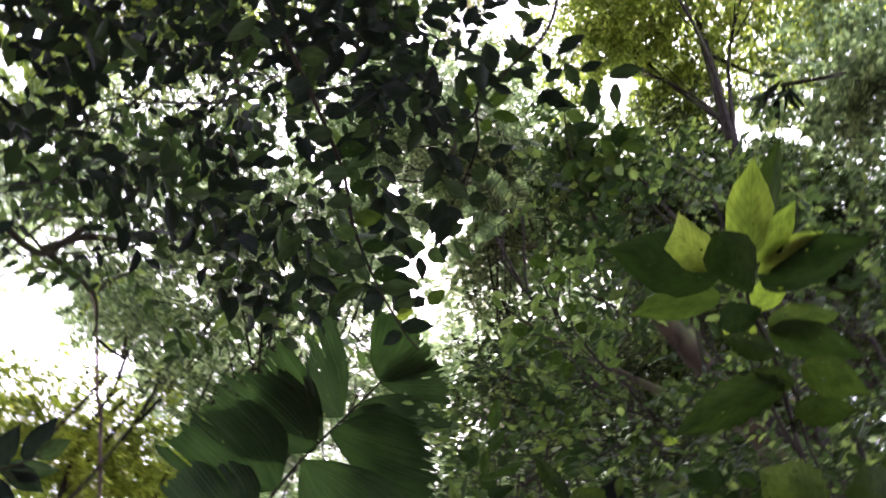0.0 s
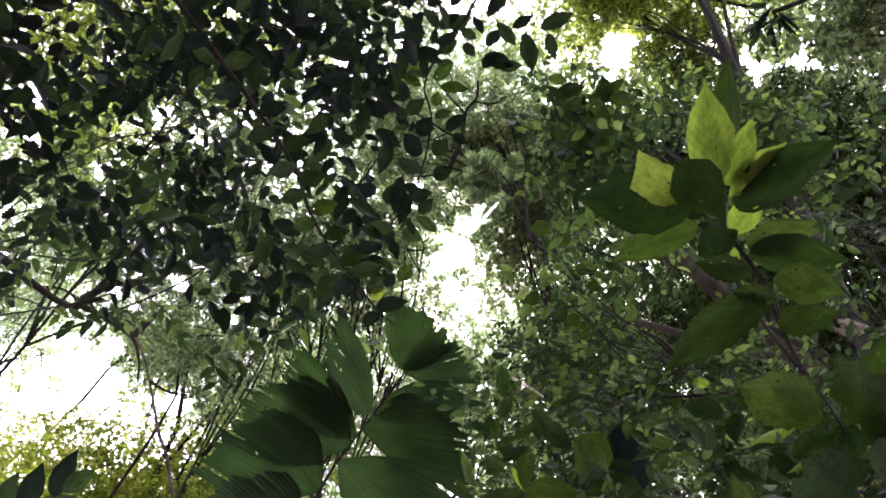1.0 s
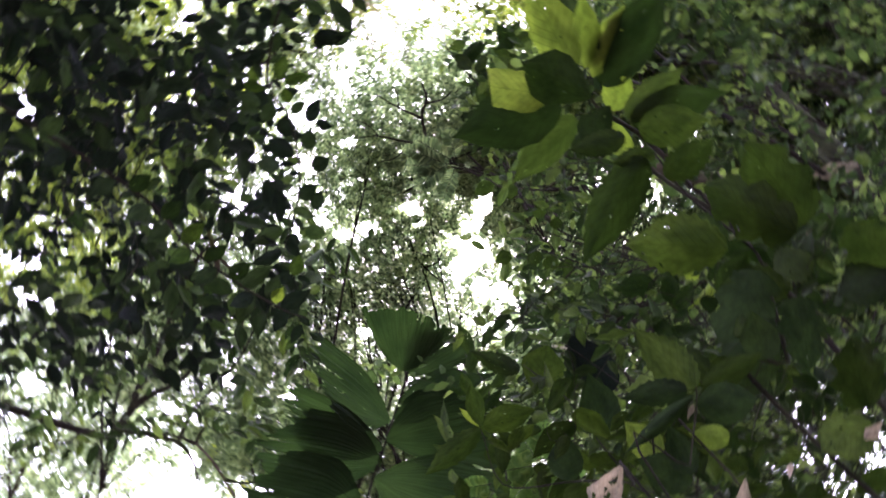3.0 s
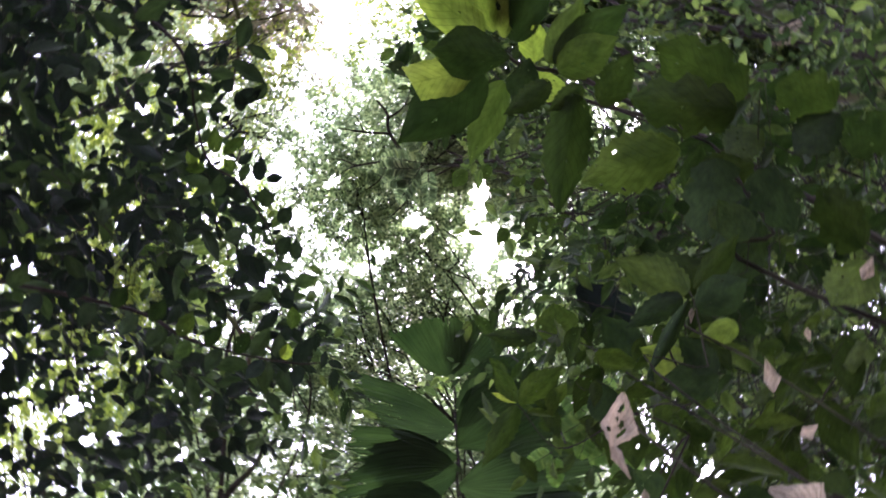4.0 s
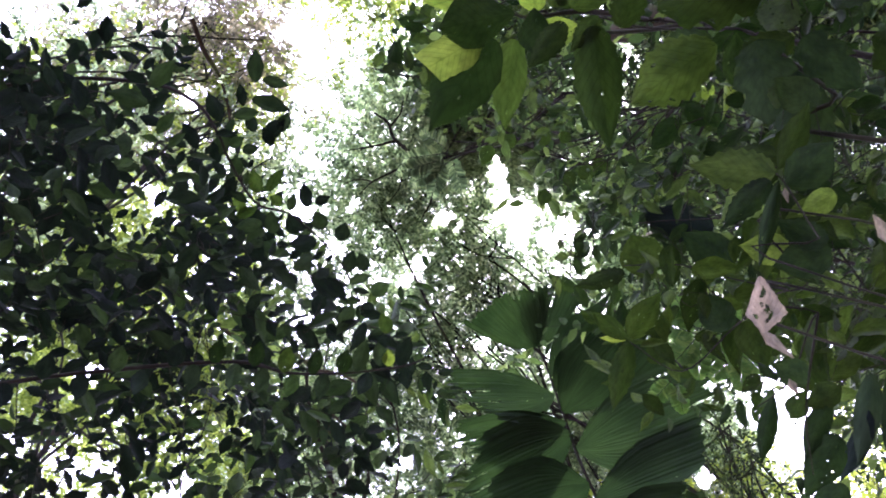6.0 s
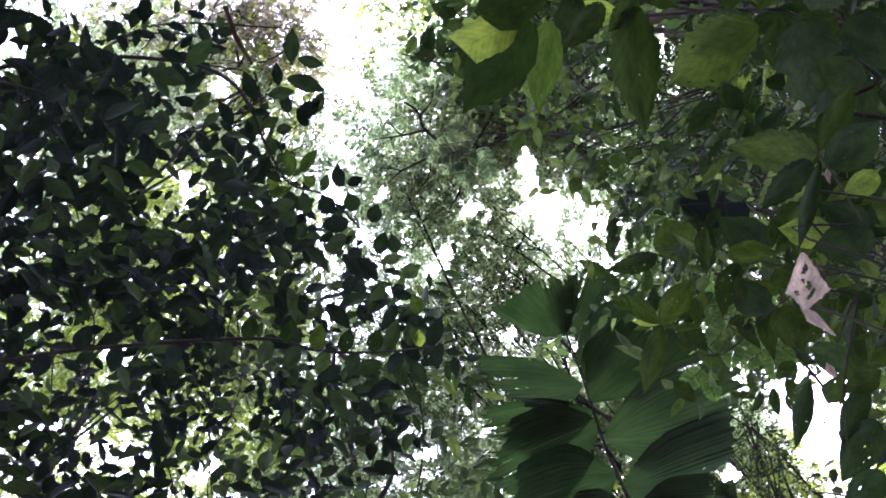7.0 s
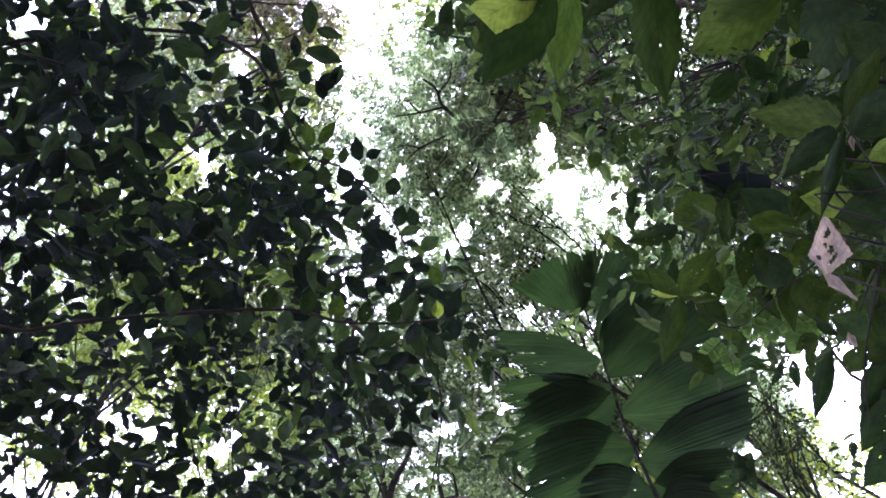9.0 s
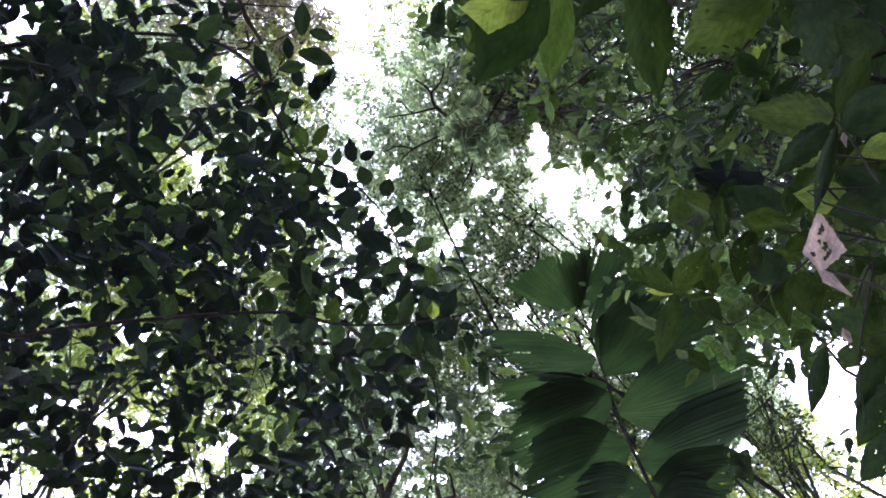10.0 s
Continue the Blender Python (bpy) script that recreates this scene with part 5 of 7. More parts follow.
stem_part("twig", [(smooth_line([(0.985, 2.402, 4.428), (0.923, 2.333, 4.503), (0.841, 2.198, 4.599)], 5), 0.003, 0.0015)], bark_dark, fork)
stem_part("twig", [(smooth_line([(0.960, 2.514, 4.378), (0.833, 2.512, 4.409), (0.715, 2.572, 4.418), (0.654, 2.621, 4.449)], 5), 0.003, 0.0015)], bark_dark, fork)
stem_part("twig", [(smooth_line([(0.887, 2.316, 4.433), (0.750, 2.303, 4.466), (0.626, 2.275, 4.508)], 5), 0.0045, 0.0015)], bark_dark, fork)
stem_part("twig", [(smooth_line([(0.767, 2.334, 4.392), (0.670, 2.251, 4.463), (0.555, 2.147, 4.537)], 5), 0.003, 0.0015)], bark_dark, fork)
stem_part("twig", [(smooth_line([(0.743, 2.190, 4.441), (0.651, 2.129, 4.505), (0.565, 2.096, 4.560)], 5), 0.003, 0.0015)], bark_dark, fork)
stem_part("twig", [(smooth_line([(0.812, 2.023, 4.525), (0.709, 1.982, 4.578), (0.618, 1.955, 4.630)], 5), 0.0045, 0.0015)], bark_dark, fork)
stem_part("twig", [(smooth_line([(0.858, 1.979, 4.556), (0.752, 1.961, 4.599), (0.657, 1.945, 4.645)], 5), 0.003, 0.0015)], bark_dark, fork)
stem_part("twig", [(smooth_line([(0.690, 2.247, 4.404), (0.598, 2.309, 4.420), (0.515, 2.356, 4.445)], 5), 0.003, 0.0015)], bark_dark, fork)
stem_part("twig", [(smooth_line([(0.985, 2.379, 4.437), (0.890, 2.383, 4.475), (0.817, 2.418, 4.507)], 5), 0.0045, 0.0015)], bark_dark, fork)
stem_part("twig", [(smooth_line([(0.935, 2.342, 4.437), (0.862, 2.321, 4.491), (0.815, 2.280, 4.560)], 5), 0.003, 0.0015)], bark_dark, fork)
leaf_part(fork, (1.057, 2.607, 4.65), (1.121, 2.57, 4.664), 0.053, blade, "ovate", 0, 0, (0.12, 0.53, 0.84))
leaf_part(fork, (1.085, 2.61, 4.644), (1.155, 2.601, 4.639), 0.053, blade_young, "ovate", 15, 1, (0.13, 0.53, 0.84))
leaf_part(fork, (0.998, 2.633, 4.64), (0.951, 2.641, 4.64), 0.044, blade, "ovate", -12, 2, (0.09, 0.54, 0.84))
leaf_part(fork, (1.013, 2.655, 4.624), (1.012, 2.708, 4.59), 0.053, blade, "ovate", 0, 3, (0.1, 0.55, 0.83))
leaf_part(fork, (0.66, 2.605, 4.676), (0.69, 2.554, 4.707), 0.053, blade, "ovate", 15, 0, (0.0, 0.52, 0.85))
leaf_part(fork, (0.662, 2.627, 4.663), (0.713, 2.624, 4.664), 0.053, blade, "ovate", -12, 1, (0.0, 0.54, 0.84))
leaf_part(fork, (0.617, 2.584, 4.689), (0.634, 2.54, 4.716), 0.048, blade, "ovate", 0, 2, (-0.01, 0.52, 0.86))
leaf_part(fork, (0.61, 2.611, 4.672), (0.608, 2.645, 4.65), 0.044, blade, "ovate", 15, 3, (-0.02, 0.54, 0.84))
leaf_part(fork, (0.577, 2.584, 4.688), (0.588, 2.543, 4.713), 0.048, blade, "ovate", -12, 0, (-0.03, 0.52, 0.85))
leaf_part(fork, (0.457, 2.317, 4.831), (0.38, 2.322, 4.822), 0.063, blade, "ovate", 0, 1, (-0.07, 0.45, 0.89))
leaf_part(fork, (0.552, 2.338, 4.825), (0.528, 2.4, 4.792), 0.068, blade, "ovate", 15, 2, (-0.04, 0.46, 0.89))
leaf_part(fork, (0.608, 2.379, 4.806), (0.583, 2.441, 4.772), 0.068, blade, "ovate", -12, 3, (-0.02, 0.47, 0.88))
leaf_part(fork, (0.582, 2.096, 4.938), (0.499, 2.092, 4.936), 0.063, blade, "ovate", 0, 0, (-0.04, 0.38, 0.92))
leaf_part(fork, (0.614, 2.228, 4.88), (0.651, 2.182, 4.902), 0.063, blade, "ovate", 15, 1, (-0.01, 0.42, 0.91))
leaf_part(fork, (0.495, 2.043, 4.956), (0.401, 2.044, 4.949), 0.068, blade, "ovate", -12, 2, (-0.06, 0.37, 0.93))
leaf_part(fork, (0.672, 2.414, 4.788), (0.622, 2.478, 4.752), 0.068, blade, "ovate", 0, 3, (-0.01, 0.48, 0.87))
leaf_part(fork, (0.671, 2.294, 4.85), (0.692, 2.245, 4.873), 0.058, blade, "ovate", 15, 0, (0.0, 0.43, 0.9))
leaf_part(fork, (0.669, 2.202, 4.672), (0.642, 2.279, 4.633), 0.043, blade_light, "ovate", 10, 1, (-0.0, 0.45, 0.89))
leaf_part(fork, (0.606, 2.498, 4.992), (0.629, 2.563, 4.956), 0.036, blade_light, "lance", -10, 2, (-0.01, 0.48, 0.88))
leaf_part(fork, (0.685, 2.192, 5.322), (0.655, 2.288, 5.282), 0.045, blade_light, "lance", -30, 3, (-0.0, 0.38, 0.92))
leaf_part(fork, (0.92, 2.661, 5.018), (0.849, 2.721, 4.988), 0.05, blade_light, "ovate", 30, 0, (0.06, 0.51, 0.86))
leaf_part(fork, (0.406, 2.427, 5.141), (0.337, 2.5, 5.099), 0.045, blade_light, "lance", 30, 1, (-0.08, 0.45, 0.89))
leaf_part(fork, (0.594, 2.216, 5.3), (0.677, 2.156, 5.325), 0.044, blade_light, "ovate", -10, 2, (-0.01, 0.37, 0.93))
leaf_part(fork, (0.41, 2.374, 4.911), (0.38, 2.461, 4.863), 0.048, blade_light, "ovate", 30, 3, (-0.08, 0.46, 0.88))
leaf_part(fork, (0.594, 1.979, 4.867), (0.667, 1.944, 4.881), 0.044, blade_light, "ovate", -30, 0, (-0.01, 0.36, 0.93))
leaf_part(fork, (0.46, 2.351, 5.082), (0.558, 2.36, 5.082), 0.046, blade_light, "ovate", -30, 1, (-0.04, 0.43, 0.9))
leaf_part(fork, (0.812, 2.565, 4.814), (0.867, 2.585, 4.799), 0.032, blade_light, "ovate", 10, 2, (0.05, 0.51, 0.86))
leaf_part(fork, (0.342, 2.163, 4.806), (0.278, 2.149, 4.804), 0.033, blade_light, "ovate", 30, 3, (-0.11, 0.41, 0.91))
leaf_part(fork, (0.813, 2.498, 4.818), (0.761, 2.467, 4.837), 0.03, blade_light, "ovate", 10, 0, (0.03, 0.49, 0.87))
leaf_part(fork, (0.845, 2.442, 5.073), (0.9, 2.423, 5.079), 0.031, blade_light, "lance", 10, 1, (0.05, 0.45, 0.89))
leaf_part(fork, (0.805, 2.369, 4.741), (0.862, 2.327, 4.76), 0.038, blade_light, "lance", 10, 2, (0.05, 0.46, 0.88))
leaf_part(fork, (0.787, 2.71, 4.868), (0.763, 2.768, 4.832), 0.037, blade_light, "ovate", -30, 3, (0.03, 0.54, 0.84))
leaf_part(fork, (0.68, 2.57, 4.544), (0.627, 2.593, 4.529), 0.026, blade_light, "ovate", -30, 0, (-0.01, 0.54, 0.84))
leaf_part(fork, (0.491, 2.504, 5.052), (0.431, 2.519, 5.04), 0.027, blade_light, "lance", 10, 1, (-0.06, 0.47, 0.88))
leaf_part(fork, (0.659, 1.977, 4.815), (0.643, 1.899, 4.845), 0.039, blade_light, "lance", -10, 2, (-0.01, 0.36, 0.93))
leaf_part(fork, (0.781, 2.383, 4.814), (0.788, 2.309, 4.851), 0.043, blade_light, "lance", -10, 3, (0.03, 0.46, 0.89))
leaf_part(fork, (0.462, 2.15, 4.833), (0.465, 2.235, 4.794), 0.038, blade_light, "ovate", 30, 0, (-0.06, 0.42, 0.91))
leaf_part(fork, (0.593, 2.369, 4.912), (0.531, 2.351, 4.919), 0.034, blade_light, "ovate", -30, 1, (-0.03, 0.45, 0.89))
leaf_part(fork, (0.631, 2.46, 4.899), (0.573, 2.424, 4.917), 0.035, blade_light, "ovate", 10, 2, (-0.02, 0.47, 0.88))
leaf_part(fork, (0.574, 2.061, 5.06), (0.553, 2.115, 5.038), 0.026, blade_light, "ovate", -30, 3, (-0.03, 0.37, 0.93))
leaf_part(fork, (0.421, 2.46, 5.025), (0.343, 2.515, 4.989), 0.048, blade_light, "ovate", -30, 0, (-0.08, 0.46, 0.88))
leaf_part(fork, (0.845, 2.38, 4.97), (0.864, 2.445, 4.935), 0.033, blade_light, "ovate", -10, 1, (0.05, 0.46, 0.89))
leaf_part(fork, (0.66, 2.021, 5.056), (0.679, 1.943, 5.084), 0.041, blade_light, "ovate", 10, 2, (-0.0, 0.34, 0.94))
leaf_part(fork, (0.551, 2.016, 4.851), (0.498, 1.966, 4.868), 0.034, blade_light, "lance", -10, 3, (-0.04, 0.37, 0.93))
leaf_part(fork, (0.546, 2.047, 4.871), (0.477, 2.099, 4.845), 0.04, blade_light, "ovate", -30, 0, (-0.05, 0.39, 0.92))
leaf_part(fork, (0.289, 2.315, 5.084), (0.342, 2.373, 5.062), 0.036, blade_light, "ovate", 10, 1, (-0.1, 0.43, 0.9))
leaf_part(fork, (0.945, 2.547, 4.943), (0.986, 2.615, 4.9), 0.041, blade_light, "lance", -30, 2, (0.08, 0.49, 0.87))
leaf_part(fork, (0.799, 2.634, 4.761), (0.717, 2.6, 4.785), 0.045, blade_light, "ovate", -30, 3, (0.02, 0.52, 0.85))
leaf_part(fork, (0.843, 2.36, 4.823), (0.86, 2.413, 4.794), 0.034, blade_light, "lance", -30, 0, (0.05, 0.47, 0.88))
leaf_part(fork, (0.615, 2.627, 4.65), (0.654, 2.661, 4.629), 0.027, blade_light, "lance", 30, 1, (-0.01, 0.54, 0.84))
leaf_part(fork, (0.518, 2.384, 4.629), (0.584, 2.406, 4.619), 0.033, blade_light, "lance", 30, 2, (-0.04, 0.49, 0.87))
leaf_part(fork, (0.732, 2.193, 4.787), (0.67, 2.169, 4.798), 0.033, blade_light, "ovate", -10, 3, (0.01, 0.42, 0.91))
leaf_part(fork, (0.653, 2.491, 4.745), (0.626, 2.559, 4.704), 0.039, blade_light, "lance", -10, 0, (-0.01, 0.51, 0.86))
leaf_part(fork, (0.604, 2.531, 4.778), (0.61, 2.605, 4.735), 0.039, blade_light, "lance", -30, 1, (-0.02, 0.51, 0.86))
leaf_part(fork, (0.807, 2.177, 4.825), (0.861, 2.204, 4.809), 0.033, blade_light, "lance", -30, 2, (0.05, 0.42, 0.91))
leaf_part(fork, (0.535, 2.165, 5.2), (0.588, 2.102, 5.227), 0.039, blade_light, "lance", 30, 3, (-0.03, 0.37, 0.93))
leaf_part(fork, (0.776, 2.558, 4.727), (0.75, 2.629, 4.684), 0.039, blade_light, "lance", 30, 0, (0.03, 0.52, 0.85))
leaf_part(fork, (0.548, 2.395, 4.681), (0.603, 2.373, 4.695), 0.028, blade_light, "ovate", 10, 1, (-0.03, 0.48, 0.88))
leaf_part(fork, (0.471, 2.526, 5.005), (0.526, 2.445, 5.05), 0.047, blade_light, "ovate", 30, 2, (-0.05, 0.46, 0.89))
leaf_part(fork, (0.419, 2.536, 4.95), (0.384, 2.585, 4.92), 0.033, blade_light, "ovate", 10, 3, (-0.07, 0.49, 0.87))
leaf_part(fork, (0.985, 2.557, 4.922), (0.932, 2.629, 4.885), 0.042, blade_light, "ovate", 10, 0, (0.08, 0.5, 0.86))
leaf_part(fork, (0.51, 2.15, 4.825), (0.571, 2.174, 4.816), 0.031, blade_light, "lance", -30, 1, (-0.04, 0.41, 0.91))
leaf_part(fork, (0.57, 2.687, 4.741), (0.641, 2.728, 4.716), 0.039, blade_light, "lance", 30, 2, (-0.02, 0.54, 0.84))


# ---- bleached dead leaves caught in the twigs ----
bleached((0.633, 1.396, 2.398), (0.681, 1.37, 2.423), 0.043, (-0.02, 0.67, 0.74), 1, 4, "torn pinkish-white dead leaf with insect holes")
bleached((0.633, 1.398, 2.409), (0.627, 1.424, 2.37), 0.014, (-0.04, 0.7, 0.72), 2, 0, "narrow curled bleached leaf piece")
bleached((0.802, 1.697, 2.608), (0.825, 1.666, 2.637), 0.023, (0.03, 0.71, 0.71), 3, 0, "dry bleached pale leaf hanging in the shrub")
bleached((0.745, 1.669, 2.375), (0.719, 1.627, 2.426), 0.065, (-0.04, 0.79, 0.62), 4, 0, "large grey shrivelled dead leaf with dark creases", dead_creased)
bleached((0.788, 1.742, 2.559), (0.816, 1.743, 2.557), 0.02, (0.02, 0.75, 0.66), 5, 0, "dry bleached pale leaf hanging in the shrub")
bleached((0.904, 1.724, 2.694), (0.893, 1.739, 2.681), 0.011, (0.09, 0.7, 0.71), 6, 0, "dry bleached pale leaf hanging in the shrub")
bleached((0.997, 1.665, 2.638), (1.028, 1.651, 2.644), 0.02, (0.17, 0.68, 0.71), 9, 0, "dry bleached pale leaf hanging in the shrub")
bleached((0.797, 1.564, 2.701), (0.781, 1.577, 2.692), 0.009, (0.09, 0.64, 0.77), 11, 0, "dry bleached pale leaf hanging in the shrub")
bleached((0.563, 1.708, 2.628), (0.55, 1.725, 2.608), 0.013, (-0.09, 0.73, 0.68), 12, 0, "dry bleached pale leaf hanging in the shrub")
bleached((2.084, 3.101, 5.946), (2.296, 3.035, 5.761), 0.107, (0.37, 0.49, 0.79), 13, 3, "crumpled grey dead leaves lodged against the trunk")

stick = thing("stick", (0.5, 3.75, 6.0), "pale dead stick lodged among the leaves", "stick")
stem_part("shaft", [(smooth_line([(0.277, 3.656, 6.127), (0.396, 3.713, 6.102), (0.506, 3.78, 6.064)], 5), 0.009, 0.006)], pale_wood, stick)

fern = thing("fern", (0.319, 2.13, 5.66), "feathery fern fronds with fine leaflets growing on a bough", "fern")
frond(fern, (0.307, 2.136, 5.657), (0.155, 1.987, 5.794), 0.13, (-0.1, 0.31, 0.95), 0, leaf_shade)
frond(fern, (0.292, 2.138, 5.654), (0.06, 2.086, 5.75), 0.135, (-0.12, 0.32, 0.94), 1, leaf_shade)
frond(fern, (0.272, 2.13, 5.655), (0.055, 2.202, 5.709), 0.118, (-0.12, 0.33, 0.94), 2, leaf_shade)
frond(fern, (0.319, 2.13, 5.66), (0.33, 2.006, 5.807), 0.118, (-0.08, 0.31, 0.95), 3, leaf_shade)
frond(fern, (0.303, 2.154, 5.65), (0.151, 2.33, 5.674), 0.106, (-0.1, 0.35, 0.93), 4, leaf_shade)
frond(fern, (0.242, 2.108, 5.66), (0.078, 1.995, 5.782), 0.106, (-0.12, 0.31, 0.94), 5, leaf_shade)

fern2 = thing("fern", (0.473, 1.969, 3.152), "bright feathery fern fronds among the shrub leaves", "fern")
frond(fern2, (0.473, 1.969, 3.152), (0.444, 1.962, 3.257), 0.067, (-0.11, 0.63, 0.77), 10, leaf_fern)
frond(fern2, (0.467, 1.97, 3.15), (0.381, 2.008, 3.209), 0.07, (-0.13, 0.64, 0.76), 11, leaf_fern)
frond(fern2, (0.471, 1.976, 3.146), (0.381, 2.057, 3.167), 0.062, (-0.13, 0.65, 0.75), 12, leaf_fern)
frond(fern2, (0.478, 1.975, 3.147), (0.454, 2.09, 3.15), 0.062, (-0.11, 0.66, 0.74), 13, leaf_fern)
frond(fern2, (0.482, 1.971, 3.151), (0.552, 2.002, 3.238), 0.059, (-0.08, 0.64, 0.77), 14, leaf_fern)
frond(fern2, (0.478, 1.967, 3.154), (0.506, 1.956, 3.27), 0.059, (-0.09, 0.63, 0.77), 15, leaf_fern)
frond(fern2, (0.479, 2.038, 3.091), (0.395, 2.073, 3.155), 0.054, (-0.12, 0.67, 0.73), 16, leaf_fern)
frond(fern2, (0.479, 2.041, 3.089), (0.412, 2.128, 3.106), 0.054, (-0.12, 0.69, 0.72), 17, leaf_fern)
frond(fern2, (0.487, 2.04, 3.091), (0.474, 2.141, 3.103), 0.048, (-0.1, 0.69, 0.72), 18, leaf_fern)
frond(fern2, (0.359, 1.966, 3.134), (0.275, 2.001, 3.191), 0.054, (-0.18, 0.64, 0.75), 19, leaf_fern)
frond(fern2, (0.357, 1.972, 3.129), (0.298, 2.058, 3.146), 0.048, (-0.18, 0.65, 0.74), 20, leaf_fern)
frond(fern2, (0.509, 2.01, 3.121), (0.564, 2.05, 3.198), 0.048, (-0.07, 0.66, 0.75), 21, leaf_fern)

# ---- sprigs of the dark trees that hang free ----

bough = thing("bough", (-1.6, 0.9, 3.9), "thin overhanging bough with glossy pointed leaves in dark silhouette", "branch")
stem_part("branch", [(smooth_line([(-1.6, 0.9, 3.9), (-0.523, 0.582, 3.428), (-0.353, 0.683, 3.366), (-0.22, 0.865, 3.348), (-0.071, 1.123, 3.332), (-0.021, 1.231, 3.276), (0.04, 1.333, 3.247), (0.118, 1.422, 3.21), (0.153, 1.455, 3.208)], 5), 0.007, 0.0015)], bark_dark, bough)
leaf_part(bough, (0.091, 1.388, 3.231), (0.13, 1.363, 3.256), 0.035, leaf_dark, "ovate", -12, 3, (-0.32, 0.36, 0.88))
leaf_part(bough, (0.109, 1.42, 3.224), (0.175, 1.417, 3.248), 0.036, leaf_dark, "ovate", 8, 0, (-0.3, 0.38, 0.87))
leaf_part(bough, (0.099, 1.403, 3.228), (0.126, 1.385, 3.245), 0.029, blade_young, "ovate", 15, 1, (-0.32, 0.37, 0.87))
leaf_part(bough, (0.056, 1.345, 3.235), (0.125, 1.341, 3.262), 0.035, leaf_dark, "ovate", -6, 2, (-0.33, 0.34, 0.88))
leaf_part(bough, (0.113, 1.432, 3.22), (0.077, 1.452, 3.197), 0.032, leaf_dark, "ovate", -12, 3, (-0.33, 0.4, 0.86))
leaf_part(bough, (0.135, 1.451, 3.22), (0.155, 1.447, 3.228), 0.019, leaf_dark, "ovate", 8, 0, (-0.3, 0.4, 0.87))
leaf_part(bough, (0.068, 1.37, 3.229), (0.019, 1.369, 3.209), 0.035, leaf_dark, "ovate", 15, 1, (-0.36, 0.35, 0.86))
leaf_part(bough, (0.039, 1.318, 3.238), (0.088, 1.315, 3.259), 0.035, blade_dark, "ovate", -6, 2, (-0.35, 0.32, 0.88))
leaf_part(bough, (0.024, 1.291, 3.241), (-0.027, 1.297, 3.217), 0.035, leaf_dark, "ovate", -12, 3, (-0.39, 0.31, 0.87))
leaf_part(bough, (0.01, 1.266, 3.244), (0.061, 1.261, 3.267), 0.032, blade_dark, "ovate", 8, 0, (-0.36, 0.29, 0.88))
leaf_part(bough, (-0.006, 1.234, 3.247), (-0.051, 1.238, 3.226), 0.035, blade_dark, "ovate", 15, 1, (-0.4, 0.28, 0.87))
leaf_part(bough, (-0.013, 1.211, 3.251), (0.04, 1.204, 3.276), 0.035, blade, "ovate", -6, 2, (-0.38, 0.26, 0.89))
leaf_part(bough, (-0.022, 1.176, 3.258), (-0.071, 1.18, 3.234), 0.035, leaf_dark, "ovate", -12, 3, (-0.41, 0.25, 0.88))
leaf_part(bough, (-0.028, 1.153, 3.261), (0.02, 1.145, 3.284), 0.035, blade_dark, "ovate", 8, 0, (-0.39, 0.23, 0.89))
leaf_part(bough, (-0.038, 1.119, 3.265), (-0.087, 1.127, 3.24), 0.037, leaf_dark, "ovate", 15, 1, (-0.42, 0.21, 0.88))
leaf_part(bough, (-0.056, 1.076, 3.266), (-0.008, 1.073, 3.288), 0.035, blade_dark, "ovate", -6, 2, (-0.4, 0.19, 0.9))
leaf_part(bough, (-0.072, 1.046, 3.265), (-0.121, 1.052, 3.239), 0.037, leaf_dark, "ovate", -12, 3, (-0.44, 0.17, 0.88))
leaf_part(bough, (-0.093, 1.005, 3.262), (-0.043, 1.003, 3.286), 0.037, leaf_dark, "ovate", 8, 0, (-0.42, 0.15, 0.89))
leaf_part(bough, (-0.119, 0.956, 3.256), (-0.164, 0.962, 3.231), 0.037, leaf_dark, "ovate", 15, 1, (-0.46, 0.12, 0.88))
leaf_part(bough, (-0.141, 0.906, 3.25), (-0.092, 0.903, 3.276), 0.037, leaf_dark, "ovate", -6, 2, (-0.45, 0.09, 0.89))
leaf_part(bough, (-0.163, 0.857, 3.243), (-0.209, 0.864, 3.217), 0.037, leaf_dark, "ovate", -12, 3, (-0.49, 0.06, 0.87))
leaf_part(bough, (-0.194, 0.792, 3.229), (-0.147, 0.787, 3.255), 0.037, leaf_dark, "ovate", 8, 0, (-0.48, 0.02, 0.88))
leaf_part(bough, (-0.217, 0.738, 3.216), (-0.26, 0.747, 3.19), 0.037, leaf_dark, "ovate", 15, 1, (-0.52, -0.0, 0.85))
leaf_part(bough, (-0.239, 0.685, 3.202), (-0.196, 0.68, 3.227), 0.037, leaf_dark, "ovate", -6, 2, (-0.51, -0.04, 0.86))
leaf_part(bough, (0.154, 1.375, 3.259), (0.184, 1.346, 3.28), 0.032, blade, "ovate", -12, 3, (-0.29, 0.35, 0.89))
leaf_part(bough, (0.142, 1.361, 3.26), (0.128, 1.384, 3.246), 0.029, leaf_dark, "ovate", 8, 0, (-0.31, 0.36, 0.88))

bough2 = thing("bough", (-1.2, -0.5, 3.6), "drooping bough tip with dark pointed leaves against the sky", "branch")
